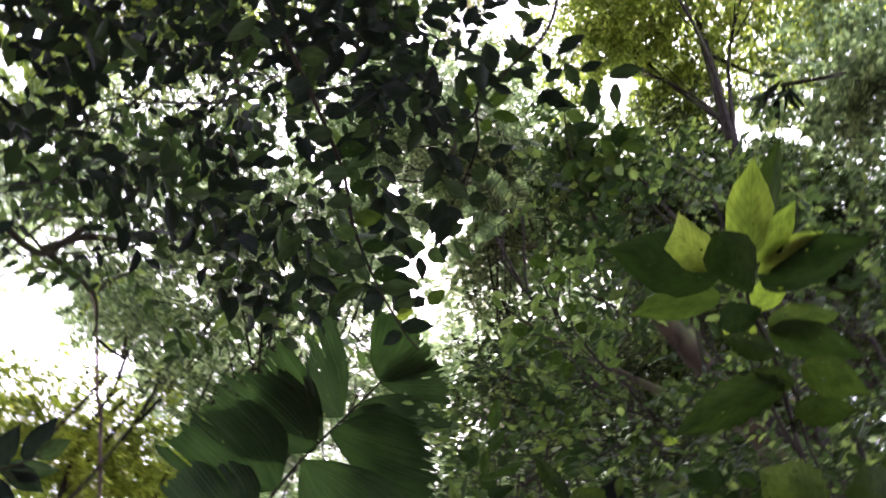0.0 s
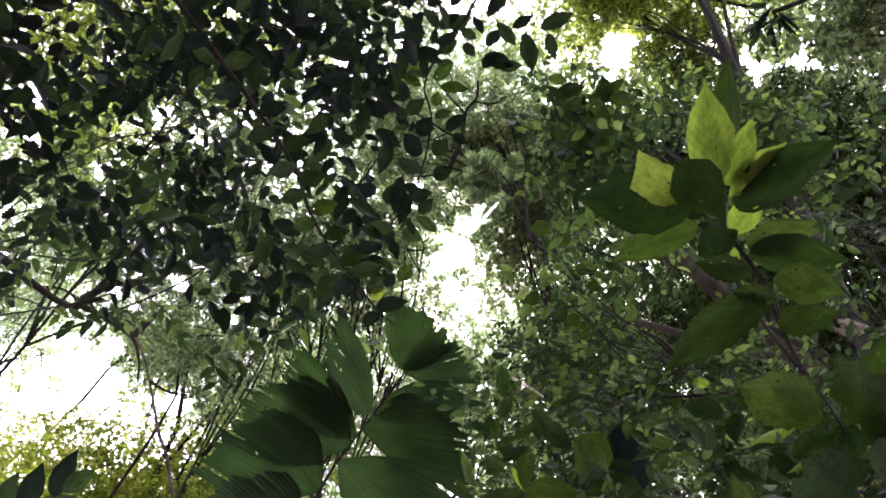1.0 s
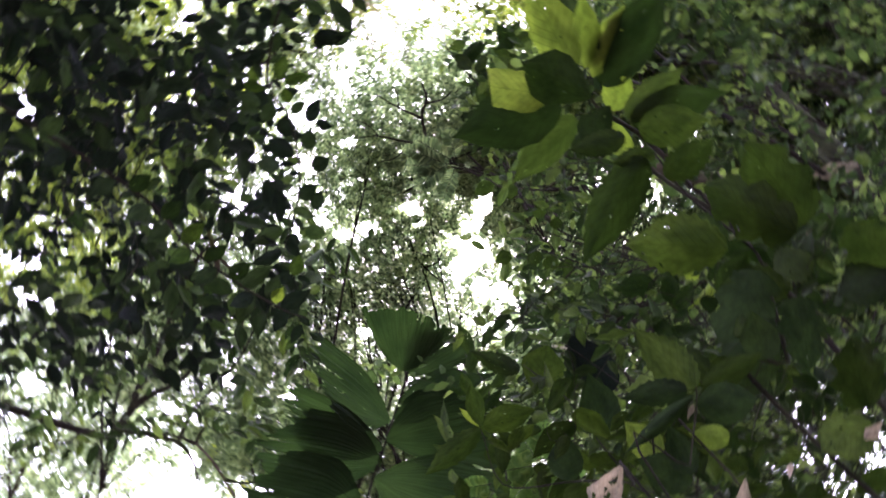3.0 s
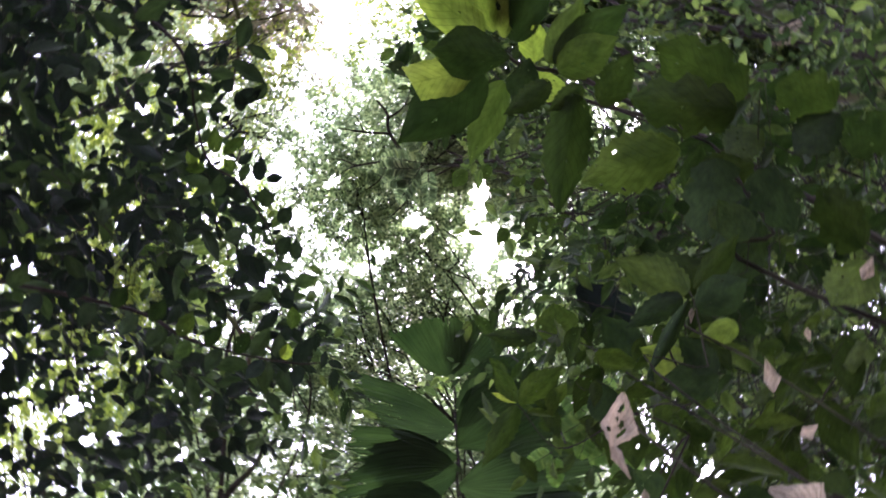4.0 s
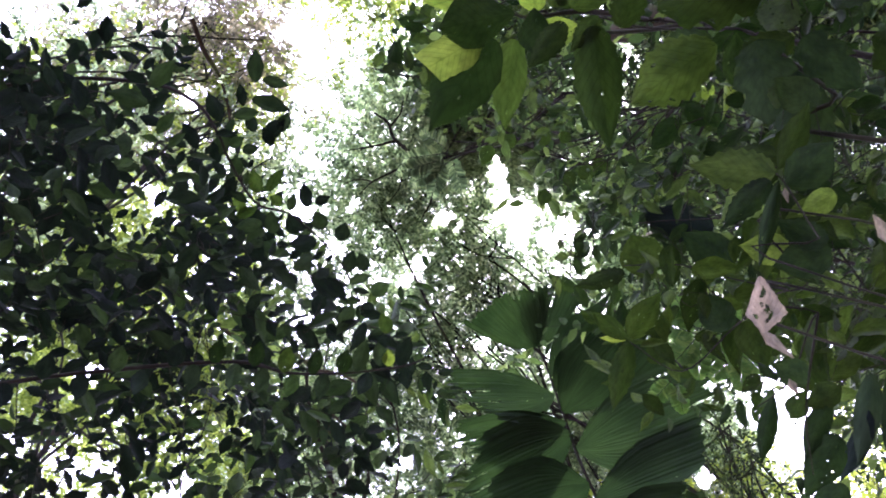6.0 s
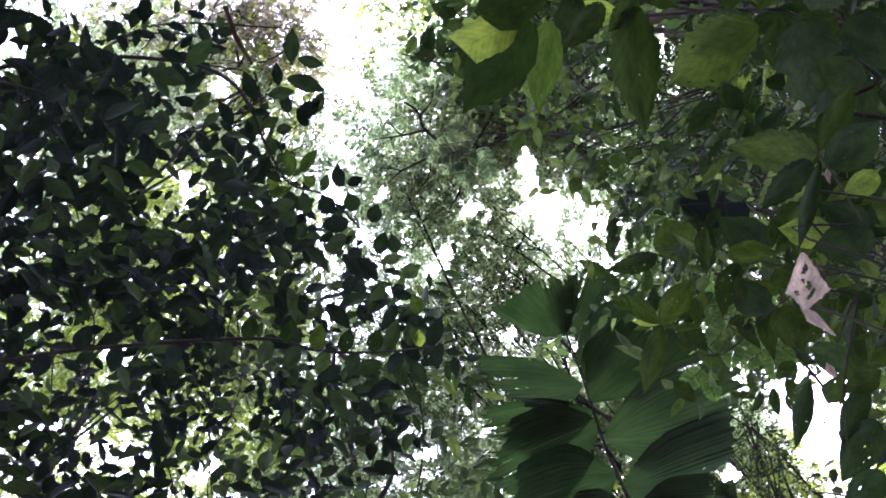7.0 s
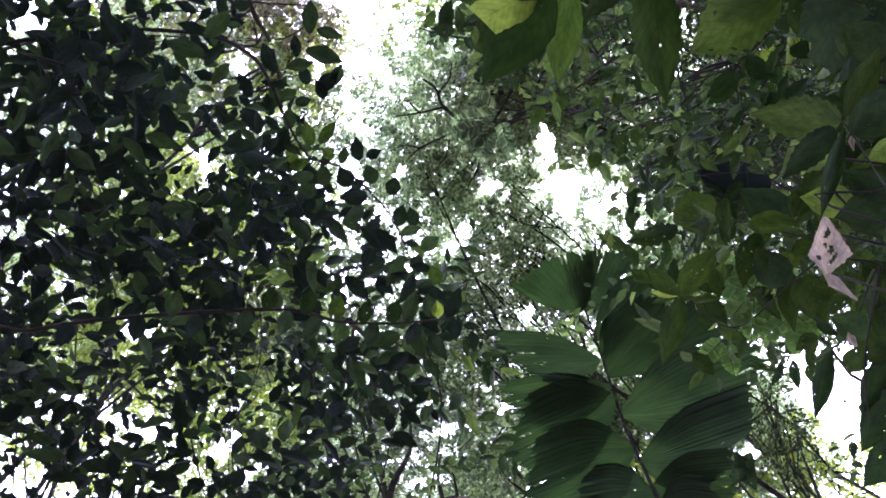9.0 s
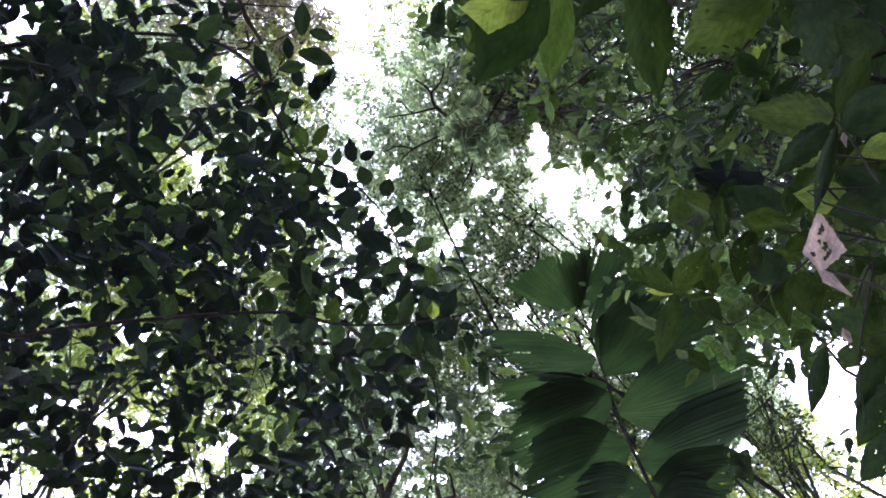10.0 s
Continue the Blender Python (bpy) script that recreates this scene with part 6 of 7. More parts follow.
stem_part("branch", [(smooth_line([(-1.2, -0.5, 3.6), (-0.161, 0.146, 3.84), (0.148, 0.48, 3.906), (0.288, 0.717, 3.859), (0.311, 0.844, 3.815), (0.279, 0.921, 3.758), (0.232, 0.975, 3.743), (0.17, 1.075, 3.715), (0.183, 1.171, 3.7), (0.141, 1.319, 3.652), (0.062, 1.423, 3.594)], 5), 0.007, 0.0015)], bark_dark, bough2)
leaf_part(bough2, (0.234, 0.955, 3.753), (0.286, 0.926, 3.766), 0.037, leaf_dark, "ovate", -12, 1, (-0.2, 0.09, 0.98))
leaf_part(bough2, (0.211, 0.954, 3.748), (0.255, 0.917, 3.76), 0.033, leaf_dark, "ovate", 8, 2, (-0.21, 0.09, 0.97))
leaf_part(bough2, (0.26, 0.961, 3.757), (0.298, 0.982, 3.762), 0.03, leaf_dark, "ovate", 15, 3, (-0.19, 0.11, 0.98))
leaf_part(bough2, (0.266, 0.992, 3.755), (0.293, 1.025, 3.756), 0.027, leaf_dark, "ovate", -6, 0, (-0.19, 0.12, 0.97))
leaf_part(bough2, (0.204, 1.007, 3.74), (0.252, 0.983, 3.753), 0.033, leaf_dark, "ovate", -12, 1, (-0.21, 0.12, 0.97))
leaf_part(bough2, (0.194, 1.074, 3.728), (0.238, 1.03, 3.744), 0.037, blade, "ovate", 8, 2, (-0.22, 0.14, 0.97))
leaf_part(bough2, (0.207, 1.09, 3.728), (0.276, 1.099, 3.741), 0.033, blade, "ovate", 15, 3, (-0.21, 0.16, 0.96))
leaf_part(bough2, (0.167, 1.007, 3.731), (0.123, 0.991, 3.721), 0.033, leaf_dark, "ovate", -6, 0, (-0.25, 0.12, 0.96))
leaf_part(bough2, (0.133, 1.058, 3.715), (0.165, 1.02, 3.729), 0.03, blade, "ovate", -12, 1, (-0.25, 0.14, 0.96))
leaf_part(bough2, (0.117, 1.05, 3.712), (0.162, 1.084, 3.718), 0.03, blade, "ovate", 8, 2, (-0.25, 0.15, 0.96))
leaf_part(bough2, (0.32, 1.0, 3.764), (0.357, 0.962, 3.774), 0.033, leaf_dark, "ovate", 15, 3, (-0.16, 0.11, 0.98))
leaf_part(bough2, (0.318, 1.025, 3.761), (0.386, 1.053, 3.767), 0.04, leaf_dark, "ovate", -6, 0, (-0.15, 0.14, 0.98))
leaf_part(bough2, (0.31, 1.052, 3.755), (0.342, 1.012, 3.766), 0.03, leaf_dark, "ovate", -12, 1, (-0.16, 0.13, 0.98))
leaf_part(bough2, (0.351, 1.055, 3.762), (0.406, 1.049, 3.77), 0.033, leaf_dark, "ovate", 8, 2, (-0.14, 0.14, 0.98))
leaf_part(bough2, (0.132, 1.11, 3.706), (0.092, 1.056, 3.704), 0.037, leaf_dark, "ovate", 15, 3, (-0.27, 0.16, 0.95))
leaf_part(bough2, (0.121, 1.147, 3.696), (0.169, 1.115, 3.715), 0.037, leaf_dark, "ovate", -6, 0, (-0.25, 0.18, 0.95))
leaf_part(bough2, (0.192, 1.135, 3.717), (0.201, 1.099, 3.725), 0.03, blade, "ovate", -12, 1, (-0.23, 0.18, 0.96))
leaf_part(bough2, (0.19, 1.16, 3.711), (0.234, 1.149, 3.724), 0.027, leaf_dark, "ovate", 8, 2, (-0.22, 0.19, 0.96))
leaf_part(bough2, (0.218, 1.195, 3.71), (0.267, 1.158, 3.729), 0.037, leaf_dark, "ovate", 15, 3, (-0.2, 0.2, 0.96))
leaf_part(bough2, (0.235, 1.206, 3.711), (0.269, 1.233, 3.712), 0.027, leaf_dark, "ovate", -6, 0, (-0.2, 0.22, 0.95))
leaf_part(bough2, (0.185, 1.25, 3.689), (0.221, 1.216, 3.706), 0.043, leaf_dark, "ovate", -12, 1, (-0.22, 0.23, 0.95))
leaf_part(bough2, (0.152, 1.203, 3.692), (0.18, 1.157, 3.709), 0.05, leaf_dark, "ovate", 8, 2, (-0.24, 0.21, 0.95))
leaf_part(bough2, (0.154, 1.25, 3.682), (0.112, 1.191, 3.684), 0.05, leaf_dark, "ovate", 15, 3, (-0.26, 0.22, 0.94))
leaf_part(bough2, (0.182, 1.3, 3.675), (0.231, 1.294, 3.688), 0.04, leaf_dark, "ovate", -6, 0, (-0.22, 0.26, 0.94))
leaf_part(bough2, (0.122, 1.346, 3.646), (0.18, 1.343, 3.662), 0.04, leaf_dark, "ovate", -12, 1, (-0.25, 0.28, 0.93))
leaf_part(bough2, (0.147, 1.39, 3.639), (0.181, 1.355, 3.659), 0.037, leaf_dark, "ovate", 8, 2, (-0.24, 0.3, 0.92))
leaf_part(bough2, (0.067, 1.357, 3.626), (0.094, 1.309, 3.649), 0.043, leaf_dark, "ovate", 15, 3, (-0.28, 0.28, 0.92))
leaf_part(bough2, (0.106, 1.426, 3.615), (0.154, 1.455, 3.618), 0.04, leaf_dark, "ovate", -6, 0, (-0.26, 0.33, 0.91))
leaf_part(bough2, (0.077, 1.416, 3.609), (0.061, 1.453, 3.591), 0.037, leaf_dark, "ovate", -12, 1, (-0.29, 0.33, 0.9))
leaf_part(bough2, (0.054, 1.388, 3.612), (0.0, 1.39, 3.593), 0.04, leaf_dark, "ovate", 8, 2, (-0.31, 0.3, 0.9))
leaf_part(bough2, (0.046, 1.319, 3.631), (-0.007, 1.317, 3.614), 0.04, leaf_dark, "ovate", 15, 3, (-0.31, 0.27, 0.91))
leaf_part(bough2, (0.038, 1.133, 3.674), (0.1, 1.118, 3.696), 0.04, leaf_dark, "ovate", -6, 0, (-0.29, 0.18, 0.94))
leaf_part(bough2, (0.024, 1.077, 3.68), (0.083, 1.067, 3.699), 0.043, leaf_dark, "ovate", -12, 1, (-0.29, 0.15, 0.94))
leaf_part(bough2, (-0.006, 1.361, 3.6), (-0.041, 1.394, 3.576), 0.033, leaf_dark, "ovate", 8, 2, (-0.33, 0.3, 0.89))

bough4 = thing("bough", (0.802, 2.193, 5.686), "bough of broad dark leaves hanging below the canopy", "branch")
stem_part("branch", [(smooth_line([(1.072, 2.45, 5.662), (0.802, 2.193, 5.686), (0.621, 1.962, 5.775), (0.527, 1.776, 5.83), (0.477, 1.616, 5.869)], 5), 0.012, 0.003)], bark_dark, bough4)
stem_part("twig", [(smooth_line([(0.681, 2.04, 5.747), (0.767, 1.85, 5.806), (0.799, 1.69, 5.848)], 5), 0.007, 0.002)], bark_dark, bough4)
leaf_part(bough4, (0.799, 2.186, 5.689), (0.897, 2.227, 5.591), 0.066, blade_dark, "ovate", -25, 3, (0.06, 0.37, 0.93))
leaf_part(bough4, (0.774, 2.147, 5.705), (0.903, 2.086, 5.773), 0.079, blade_dark, "ovate", 10, 0, (0.06, 0.35, 0.94))
leaf_part(bough4, (0.758, 2.119, 5.717), (0.813, 2.186, 5.624), 0.058, blade_dark, "ovate", 10, 1, (0.05, 0.36, 0.93))
leaf_part(bough4, (0.73, 2.067, 5.736), (0.78, 2.184, 5.723), 0.065, blade_dark, "ovate", 10, 2, (0.04, 0.35, 0.94))
leaf_part(bough4, (0.724, 2.057, 5.74), (0.605, 1.976, 5.77), 0.075, blade_dark, "ovate", -10, 3, (0.02, 0.32, 0.95))
leaf_part(bough4, (0.696, 2.01, 5.757), (0.838, 2.107, 5.791), 0.083, blade_dark, "ovate", 10, 0, (0.04, 0.33, 0.94))
leaf_part(bough4, (0.687, 1.992, 5.764), (0.655, 2.115, 5.678), 0.075, blade_dark, "ovate", -10, 1, (0.02, 0.33, 0.94))
leaf_part(bough4, (0.659, 1.944, 5.78), (0.55, 1.855, 5.735), 0.067, blade, "ovate", 10, 2, (0.0, 0.3, 0.95))
leaf_part(bough4, (0.634, 1.897, 5.795), (0.739, 1.929, 5.814), 0.057, blade, "ovate", 25, 3, (0.02, 0.3, 0.95))
leaf_part(bough4, (0.616, 1.865, 5.805), (0.709, 1.944, 5.684), 0.074, blade_dark, "ovate", 25, 0, (0.02, 0.3, 0.95))
leaf_part(bough4, (0.606, 1.847, 5.81), (0.52, 1.949, 5.736), 0.077, blade_dark, "ovate", -10, 1, (-0.01, 0.3, 0.96))
leaf_part(bough4, (0.573, 1.791, 5.826), (0.664, 1.837, 5.761), 0.057, blade_dark, "ovate", -10, 2, (0.0, 0.28, 0.96))
leaf_part(bough4, (0.569, 1.783, 5.828), (0.676, 1.71, 5.754), 0.063, blade, "ovate", -25, 3, (0.01, 0.26, 0.97))
leaf_part(bough4, (0.536, 1.723, 5.844), (0.676, 1.702, 5.942), 0.077, blade_dark, "ovate", 10, 0, (0.0, 0.25, 0.97))
leaf_part(bough4, (0.529, 1.709, 5.848), (0.671, 1.673, 5.836), 0.078, blade_dark, "ovate", -25, 1, (0.0, 0.25, 0.97))
leaf_part(bough4, (0.511, 1.675, 5.856), (0.562, 1.773, 5.759), 0.068, blade, "ovate", -10, 2, (-0.01, 0.26, 0.97))
leaf_part(bough4, (0.49, 1.64, 5.864), (0.598, 1.628, 5.796), 0.056, blade, "ovate", 10, 3, (-0.01, 0.23, 0.97))
leaf_part(bough4, (0.686, 2.029, 5.751), (0.579, 2.1, 5.812), 0.062, blade_dark, "ovate", -25, 0, (0.01, 0.33, 0.94))
leaf_part(bough4, (0.688, 2.018, 5.755), (0.671, 1.912, 5.884), 0.073, blade_dark, "ovate", -25, 1, (0.02, 0.31, 0.95))
leaf_part(bough4, (0.698, 1.989, 5.764), (0.589, 1.906, 5.698), 0.064, blade_dark, "ovate", 10, 2, (0.01, 0.31, 0.95))
leaf_part(bough4, (0.708, 1.962, 5.773), (0.578, 2.049, 5.745), 0.084, blade_dark, "ovate", 25, 3, (0.01, 0.32, 0.95))
leaf_part(bough4, (0.712, 1.948, 5.777), (0.835, 1.957, 5.717), 0.067, blade, "ovate", -10, 0, (0.04, 0.31, 0.95))
leaf_part(bough4, (0.719, 1.926, 5.784), (0.834, 1.928, 5.726), 0.062, blade_dark, "ovate", -10, 1, (0.04, 0.3, 0.95))
leaf_part(bough4, (0.727, 1.908, 5.79), (0.728, 2.051, 5.827), 0.065, blade, "ovate", -25, 2, (0.03, 0.31, 0.95))
leaf_part(bough4, (0.739, 1.875, 5.799), (0.616, 1.974, 5.802), 0.082, blade_dark, "ovate", -25, 3, (0.02, 0.3, 0.95))
leaf_part(bough4, (0.741, 1.864, 5.802), (0.845, 1.943, 5.847), 0.062, blade_dark, "ovate", 10, 0, (0.05, 0.29, 0.95))
leaf_part(bough4, (0.745, 1.848, 5.807), (0.594, 1.868, 5.762), 0.081, blade, "ovate", -10, 1, (0.02, 0.29, 0.96))
leaf_part(bough4, (0.755, 1.821, 5.815), (0.704, 1.737, 5.922), 0.064, blade, "ovate", -25, 2, (0.03, 0.26, 0.96))
leaf_part(bough4, (0.764, 1.795, 5.822), (0.742, 1.91, 5.726), 0.073, blade, "ovate", -10, 3, (0.04, 0.29, 0.96))
leaf_part(bough4, (0.771, 1.776, 5.827), (0.763, 1.943, 5.851), 0.081, blade_dark, "ovate", 25, 0, (0.04, 0.28, 0.96))
leaf_part(bough4, (0.776, 1.76, 5.831), (0.761, 1.598, 5.81), 0.082, blade_dark, "ovate", -10, 1, (0.04, 0.24, 0.97))
leaf_part(bough4, (0.785, 1.733, 5.838), (0.928, 1.718, 5.75), 0.08, blade, "ovate", -10, 2, (0.06, 0.26, 0.96))
leaf_part(bough4, (0.79, 1.719, 5.841), (0.868, 1.648, 5.886), 0.061, blade, "ovate", 25, 3, (0.05, 0.24, 0.97))
leaf_part(bough4, (0.799, 1.693, 5.848), (0.701, 1.743, 5.88), 0.058, blade_dark, "ovate", 25, 0, (0.04, 0.25, 0.97))

brown = thing("bough", (-4.2, 3.6, 5.5), "crooked brown bough of a tree above the fringe", "branch")
stem_part("branch", [(smooth_line([(-1.684, 1.801, 7.126), (-1.697, 1.985, 7.081), (-1.629, 2.311, 7.026), (-1.649, 2.546, 6.942), (-1.684, 2.662, 6.885), (-1.844, 2.755, 6.773), (-2.033, 2.794, 6.659)], 5), 0.016, 0.024)], bark, brown)
stem_part("fork", [(smooth_line([(-1.697, 1.985, 7.081), (-1.563, 2.009, 7.133), (-1.381, 2.122, 7.177), (-1.232, 2.162, 7.22)], 5), 0.012, 0.006)], bark, brown)
stem_part("fork", [(smooth_line([(-1.649, 2.546, 6.942), (-1.591, 2.744, 6.896), (-1.619, 2.982, 6.785), (-1.747, 3.172, 6.636)], 5), 0.012, 0.005)], bark, brown)
stem_part("fork", [(smooth_line([(-1.844, 2.755, 6.773), (-1.886, 2.926, 6.68), (-2.028, 3.078, 6.535)], 5), 0.012, 0.005)], bark, brown)

mossy = thing("bough", (-3.95, 2.15, 6.35), "crooked mossy bough with bare forks", "branch")
stem_part("branch", [(smooth_line([(-3.95, 2.15, 6.35), (-3.42, 2.86, 6.5), (-2.977, 3.445, 6.613), (-2.777, 3.354, 6.794), (-2.455, 3.085, 7.115), (-2.17, 2.809, 7.373), (-1.922, 2.679, 7.526), (-1.723, 2.689, 7.594)], 5), 0.034, 0.01)], bark_dark, mossy)
stem_part("fork", [(smooth_line([(-2.933, 3.438, 6.646), (-2.709, 3.376, 6.823), (-2.434, 3.408, 6.959), (-2.237, 3.319, 7.106)], 5), 0.035, 0.012)], bark_dark, mossy)
stem_part("fork", [(smooth_line([(-2.896, 3.47, 6.651), (-2.747, 3.589, 6.673), (-2.584, 3.744, 6.672), (-2.528, 3.889, 6.607), (-2.523, 4.025, 6.512)], 5), 0.025, 0.006)], bark_dark, mossy)
stem_part("fork", [(smooth_line([(-2.584, 3.744, 6.672), (-2.455, 3.647, 6.807), (-2.322, 3.617, 6.895)], 5), 0.02, 0.008)], bark_dark, mossy)

limb = thing("bough", (-0.5, 0.809, 13.149), "curved bare brown limb below a sparse crown", "branch")
stem_part("branch", [(smooth_line([(-0.5, 0.809, 13.149), (-0.805, 1.131, 13.107), (-1.004, 1.44, 13.065), (-1.314, 1.708, 12.996), (-1.748, 1.989, 12.883)], 5), 0.035, 0.016)], bark, limb)
stem_part("fork", [(smooth_line([(-1.004, 1.44, 13.065), (-0.755, 1.665, 13.083), (-0.414, 1.828, 13.107)], 5), 0.016, 0.007)], bark, limb)

lacework = thing("bough", (-0.588, 3.954, 10.759), "forked dark limb with fine twigs below a lacy crown", "branch")
stem_part("branch", [(smooth_line([(-0.588, 3.954, 10.759), (-0.467, 3.704, 10.945), (-0.449, 3.590, 11.049), (-0.406, 3.396, 11.191), (-0.296, 3.286, 11.320), (-0.282, 3.111, 11.446)], 5), 0.034, 0.012)], bark_dark, lacework)
stem_part("fork", [(smooth_line([(-0.409, 3.394, 11.025), (-0.614, 3.192, 11.099), (-0.818, 2.956, 11.187)], 5), 0.016, 0.006)], bark_dark, lacework)
stem_part("fork", [(smooth_line([(-0.452, 3.633, 10.921), (-0.628, 3.600, 10.939), (-0.958, 3.385, 10.983), (-1.158, 3.330, 11.002)], 5), 0.018, 0.006)], bark_dark, lacework)
stem_part("fork", [(smooth_line([(-0.305, 3.270, 11.102), (-0.105, 3.328, 11.192), (0.063, 3.294, 11.308)], 5), 0.014, 0.005)], bark_dark, lacework)
stem_part("fork", [(smooth_line([(-0.941, 3.358, 10.887), (-1.025, 3.197, 10.981), (-1.173, 3.094, 11.033)], 5), 0.009, 0.004)], bark_dark, lacework)
stem_part("fork", [(smooth_line([(-0.607, 3.179, 11.051), (-0.571, 3.024, 11.176), (-0.623, 2.934, 11.251)], 5), 0.009, 0.004)], bark_dark, lacework)
stem_part("fork", [(smooth_line([(-0.588, 3.954, 10.759), (-0.821, 4.045, 10.714), (-1.052, 4.048, 10.702)], 5), 0.016, 0.006)], bark_dark, lacework)
stem_part("fork", [(smooth_line([(-0.622, 3.586, 10.891), (-0.867, 3.667, 10.845), (-1.081, 3.636, 10.852)], 5), 0.01, 0.004)], bark_dark, lacework)

bough3 = thing("bough", (-0.992, 1.907, 2.879), "low bough of broad leaves in near-black silhouette at the clearing's edge", "branch")
stem_part("branch", [(smooth_line([(-0.992, 1.907, 2.879), (-0.868, 1.924, 3.023), (-0.761, 1.934, 3.13), (-0.699, 1.929, 3.195)], 5), 0.008, 0.002)], bark_dark, bough3)
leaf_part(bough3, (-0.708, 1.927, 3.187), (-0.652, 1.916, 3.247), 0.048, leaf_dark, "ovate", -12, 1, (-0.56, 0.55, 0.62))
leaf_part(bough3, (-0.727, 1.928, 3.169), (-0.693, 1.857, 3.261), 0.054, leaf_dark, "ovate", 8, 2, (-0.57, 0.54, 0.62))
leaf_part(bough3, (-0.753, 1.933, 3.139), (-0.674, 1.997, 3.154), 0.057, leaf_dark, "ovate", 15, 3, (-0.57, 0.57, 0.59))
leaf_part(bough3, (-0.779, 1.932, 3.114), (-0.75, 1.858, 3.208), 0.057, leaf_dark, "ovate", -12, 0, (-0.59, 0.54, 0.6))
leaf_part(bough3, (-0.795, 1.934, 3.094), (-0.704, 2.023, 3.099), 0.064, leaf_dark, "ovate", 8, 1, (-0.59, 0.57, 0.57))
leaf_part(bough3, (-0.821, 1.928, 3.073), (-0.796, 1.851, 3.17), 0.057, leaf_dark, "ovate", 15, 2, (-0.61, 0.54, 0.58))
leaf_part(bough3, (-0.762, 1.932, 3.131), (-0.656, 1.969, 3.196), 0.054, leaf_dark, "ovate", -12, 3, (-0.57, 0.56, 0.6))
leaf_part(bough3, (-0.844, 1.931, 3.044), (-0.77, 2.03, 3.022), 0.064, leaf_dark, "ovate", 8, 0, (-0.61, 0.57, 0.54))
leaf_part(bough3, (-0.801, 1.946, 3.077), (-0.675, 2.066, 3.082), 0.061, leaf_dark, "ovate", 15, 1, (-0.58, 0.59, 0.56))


# ---- a tuft of strap leaves perched high against the bright gap ----
tuft = thing("epiphyte", (2.238, 1.848, 8.485), "dark ragged tuft of strap leaves perched high against the sky", "plant")
stem_part("stem", [(smooth_line([(2.738, 1.698, 8.635), (2.488, 1.748, 8.465), (2.238, 1.848, 8.485)], 4), 0.012, 0.02)], bark_dark, tuft)
spin = np.random.default_rng(91)
for k in range(17):
    w = spin.uniform(-0.6, 3.6)
    way = Vector((math.cos(w), math.sin(w), spin.uniform(-0.5, 0.3))) * spin.uniform(0.14, 0.3)
    heart = tuft.location + Vector(spin.normal(size=3) * 0.05)
    leaf_part(tuft, heart, heart + way, spin.uniform(0.03, 0.055), leaf_dark, "lance", spin.uniform(-60, 60), k % 4, (0.1, 0.1, 1.0))


# ---- a slender forked tree in the low bright gap ----
slender = thing("tree", (-3.4, 9.3, 0), "slender bare forked young tree standing in the bright gap", "tree")
stem_part("trunk", [(smooth_line([(-3.4, 9.3, 0), (-3.35, 9.0, 4.0), (-3.5, 7.95, 7.6), (-3.783, 6.878, 8.663), (-3.898, 6.462, 8.849), (-3.989, 5.988, 9.068), (-4.058, 5.691, 9.203), (-4.169, 5.453, 9.302)], 5), 0.032, 0.012)], bark_grey, slender)
stem_part("fork", [(smooth_line([(-4.169, 5.453, 9.302), (-4.380, 5.271, 9.355), (-4.747, 5.085, 9.383)], 5), 0.02, 0.008)], bark_dark, slender)
stem_part("fork", [(smooth_line([(-4.169, 5.453, 9.302), (-3.989, 5.309, 9.405), (-3.835, 5.153, 9.509)], 5), 0.02, 0.008)], bark_dark, slender)
stem_part("fork", [(smooth_line([(-3.993, 5.929, 9.097), (-3.785, 6.052, 9.073), (-3.555, 6.104, 9.087)], 5), 0.02, 0.008)], bark_dark, slender)
stem_part("fork", [(smooth_line([(-4.740, 5.085, 9.384), (-4.984, 4.902, 9.432), (-5.344, 4.847, 9.396)], 5), 0.02, 0.008)], bark_dark, slender)


# ---- the fishtail palm ----
palm = thing("palm", (-0.75, 3.6, 0), "fishtail palm frond with broad pleated dark green leaflets and ragged tips", "palm")
LEAFLETS = {}


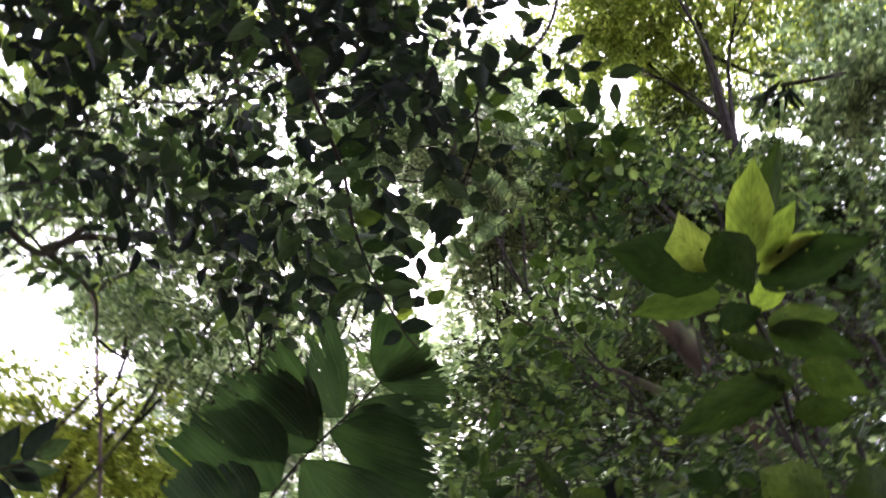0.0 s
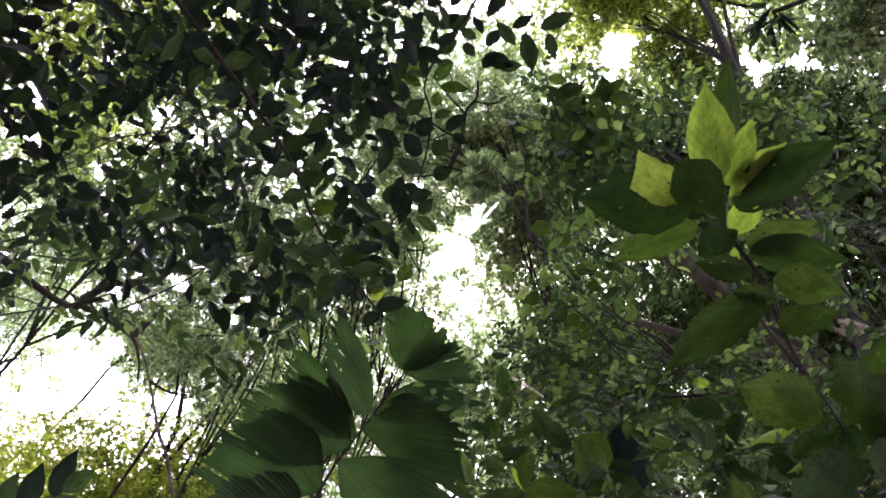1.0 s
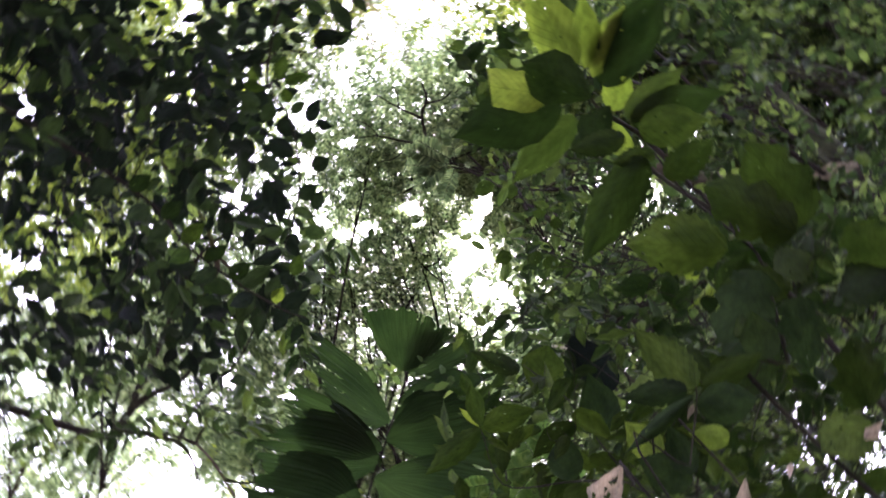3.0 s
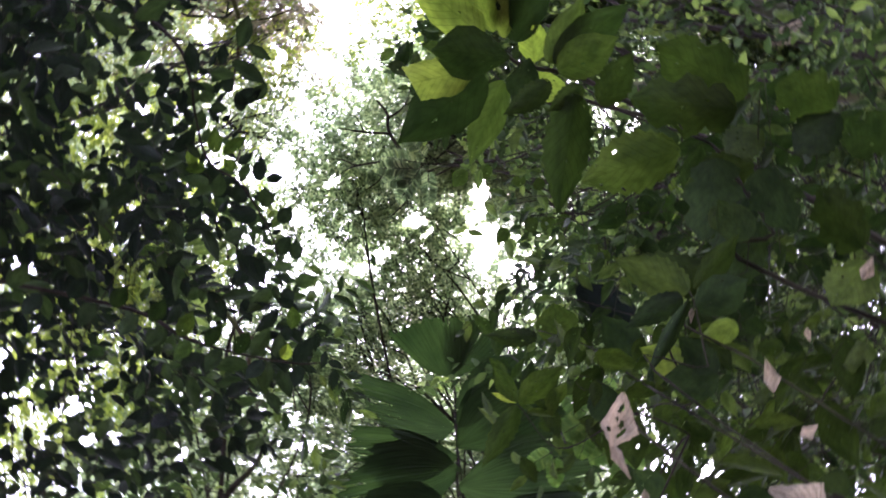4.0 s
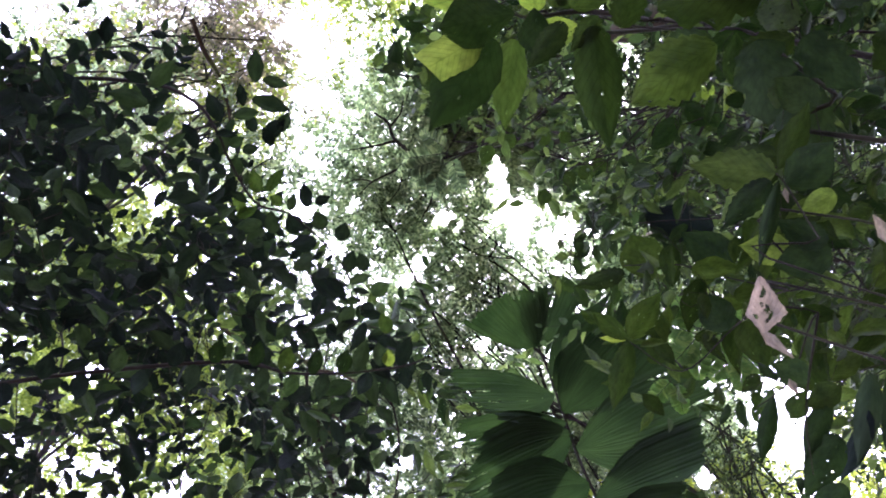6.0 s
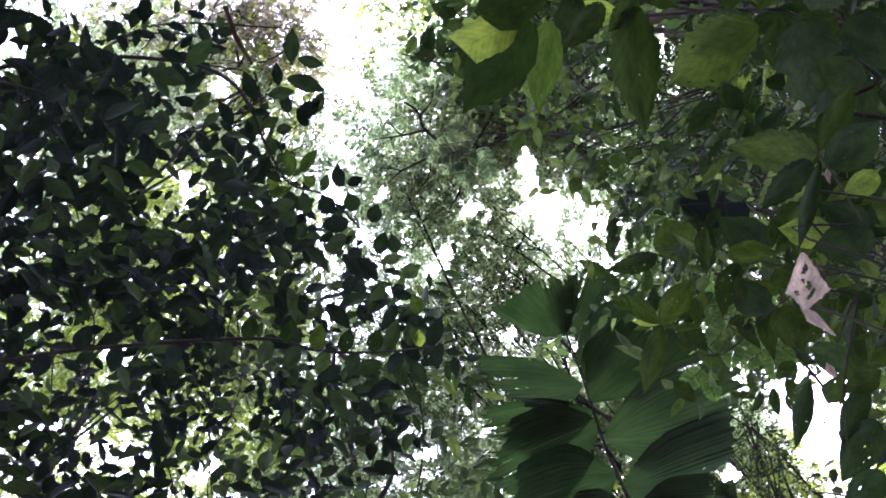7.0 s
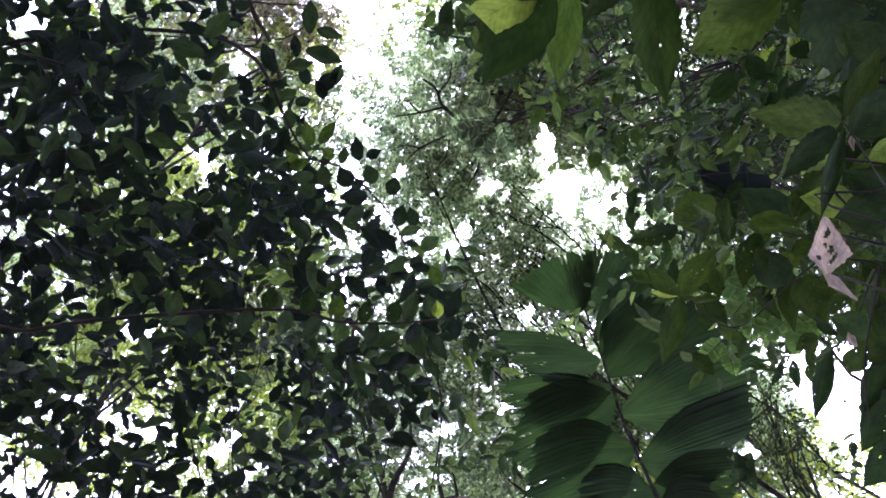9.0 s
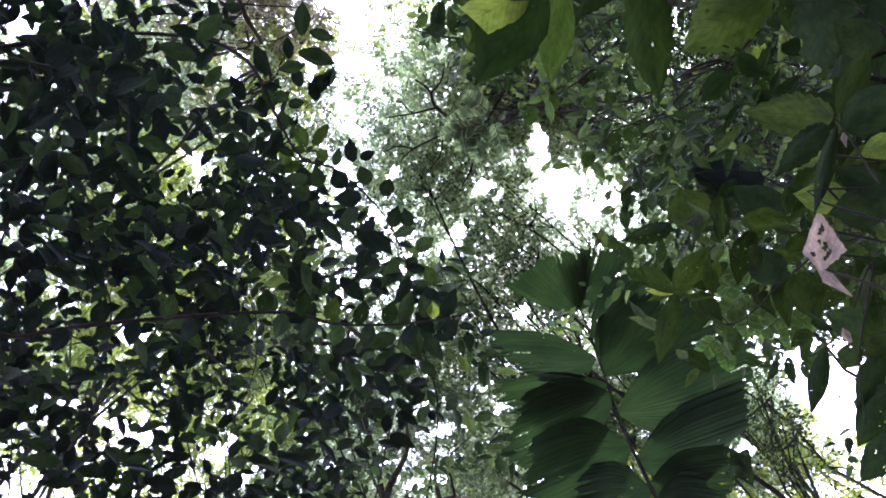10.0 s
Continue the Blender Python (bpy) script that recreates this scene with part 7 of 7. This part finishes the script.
def leaflet_mesh(shape, variant):
    """A pleated leaflet of unit length along y and unit width at its ragged outer edge."""
    if (shape, variant) in LEAFLETS:
        return LEAFLETS[shape, variant]
    rng = np.random.default_rng(variant + 60)
    bm = bmesh.new()
    uv = bm.loops.layers.uv.new("uv")
    cols, rows = 40, 6
    grid = []
    slits = {int(k) + 2: int(rng.integers(rows - 2, rows)) for k in rng.choice(cols - 4, 4 if shape == "fan" else 2, replace=False)} if shape in ("fan", "wedge") else {}
    bow = rng.uniform(0.02, 0.08)
    pleat = rng.uniform(0.2, 1.6, cols + 1)
    slant = (0.12 + rng.uniform(0, 0.14)) * (-1) ** variant * np.linspace(-1, 1, cols + 1)
    edge = 1 + slant - 0.14 * np.abs(np.linspace(-1, 1, cols + 1)) - np.repeat(rng.uniform(0, 0.11, (cols + 2) // 2), 2)[:cols + 1] - rng.uniform(0, 0.05, cols + 1)
    for i in range(rows + 1):
        v = i / rows
        if shape == "fan":
            w = 0.04 + 0.46 * v ** 0.62
        elif shape == "wedge":
            w = 0.03 + 0.47 * math.sin(0.5 * math.pi * min(v / 0.62, 1.0)) ** 0.9
        elif shape == "slim":
            w = 0.05 + 0.45 * math.sin(math.pi * min(v, 0.93)) ** 0.8
        else:
            w = 0.05 + 0.45 * math.sin(math.pi * min(v * 0.86 + 0.02, 0.9)) ** 0.75
        row = []
        for k in range(cols + 1):
            u = 2 * k / cols - 1
            y = v * (edge[k] if shape in ("fan", "wedge") else (1 - 0.3 * abs(u) * v * v) - 0.03 * rng.uniform() * (v == 1))
            z = (0.0011 if k % 2 else -0.0011) * pleat[k] * min(1, v * 2) - bow * v * v - 0.04 * u * u * w
            row.append(bm.verts.new((u * w, y, z)))
        grid.append(row)
    for i in range(rows):
        for k in range(cols):
            if k in slits and i >= slits[k]:
                continue
            fc = bm.faces.new((grid[i][k], grid[i][k + 1], grid[i + 1][k + 1], grid[i + 1][k]))
            for lp, (a, b) in zip(fc.loops, ((k, i), (k + 1, i), (k + 1, i + 1), (k, i + 1))):
                lp[uv].uv = (a / cols, b / rows)
    me = bpy.data.meshes.new("leaflet")
    bm.to_mesh(me)
    bm.free()
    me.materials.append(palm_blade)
    LEAFLETS[shape, variant] = me
    return me


def leaflet(base, tip, width, variant, side, roll=0, shape="fan"):
    put("leaflet", leaflet_mesh(shape, variant), palm, leaf_pose(base, tip, width, side, roll))


stem_part("rachis", [(smooth_line([(-0.75, 3.6, -0.1), (-0.72, 3.4, 1.6), (-0.66, 3.2, 2.8), (-0.474, 2.806, 3.568), (-0.428, 2.773, 3.858), (-0.403, 2.756, 3.986), (-0.346, 2.707, 4.163), (-0.284, 2.665, 4.286), (-0.173, 2.575, 4.45), (-0.103, 2.506, 4.539)], 5), 0.011, 0.004)], bark_dark, palm)
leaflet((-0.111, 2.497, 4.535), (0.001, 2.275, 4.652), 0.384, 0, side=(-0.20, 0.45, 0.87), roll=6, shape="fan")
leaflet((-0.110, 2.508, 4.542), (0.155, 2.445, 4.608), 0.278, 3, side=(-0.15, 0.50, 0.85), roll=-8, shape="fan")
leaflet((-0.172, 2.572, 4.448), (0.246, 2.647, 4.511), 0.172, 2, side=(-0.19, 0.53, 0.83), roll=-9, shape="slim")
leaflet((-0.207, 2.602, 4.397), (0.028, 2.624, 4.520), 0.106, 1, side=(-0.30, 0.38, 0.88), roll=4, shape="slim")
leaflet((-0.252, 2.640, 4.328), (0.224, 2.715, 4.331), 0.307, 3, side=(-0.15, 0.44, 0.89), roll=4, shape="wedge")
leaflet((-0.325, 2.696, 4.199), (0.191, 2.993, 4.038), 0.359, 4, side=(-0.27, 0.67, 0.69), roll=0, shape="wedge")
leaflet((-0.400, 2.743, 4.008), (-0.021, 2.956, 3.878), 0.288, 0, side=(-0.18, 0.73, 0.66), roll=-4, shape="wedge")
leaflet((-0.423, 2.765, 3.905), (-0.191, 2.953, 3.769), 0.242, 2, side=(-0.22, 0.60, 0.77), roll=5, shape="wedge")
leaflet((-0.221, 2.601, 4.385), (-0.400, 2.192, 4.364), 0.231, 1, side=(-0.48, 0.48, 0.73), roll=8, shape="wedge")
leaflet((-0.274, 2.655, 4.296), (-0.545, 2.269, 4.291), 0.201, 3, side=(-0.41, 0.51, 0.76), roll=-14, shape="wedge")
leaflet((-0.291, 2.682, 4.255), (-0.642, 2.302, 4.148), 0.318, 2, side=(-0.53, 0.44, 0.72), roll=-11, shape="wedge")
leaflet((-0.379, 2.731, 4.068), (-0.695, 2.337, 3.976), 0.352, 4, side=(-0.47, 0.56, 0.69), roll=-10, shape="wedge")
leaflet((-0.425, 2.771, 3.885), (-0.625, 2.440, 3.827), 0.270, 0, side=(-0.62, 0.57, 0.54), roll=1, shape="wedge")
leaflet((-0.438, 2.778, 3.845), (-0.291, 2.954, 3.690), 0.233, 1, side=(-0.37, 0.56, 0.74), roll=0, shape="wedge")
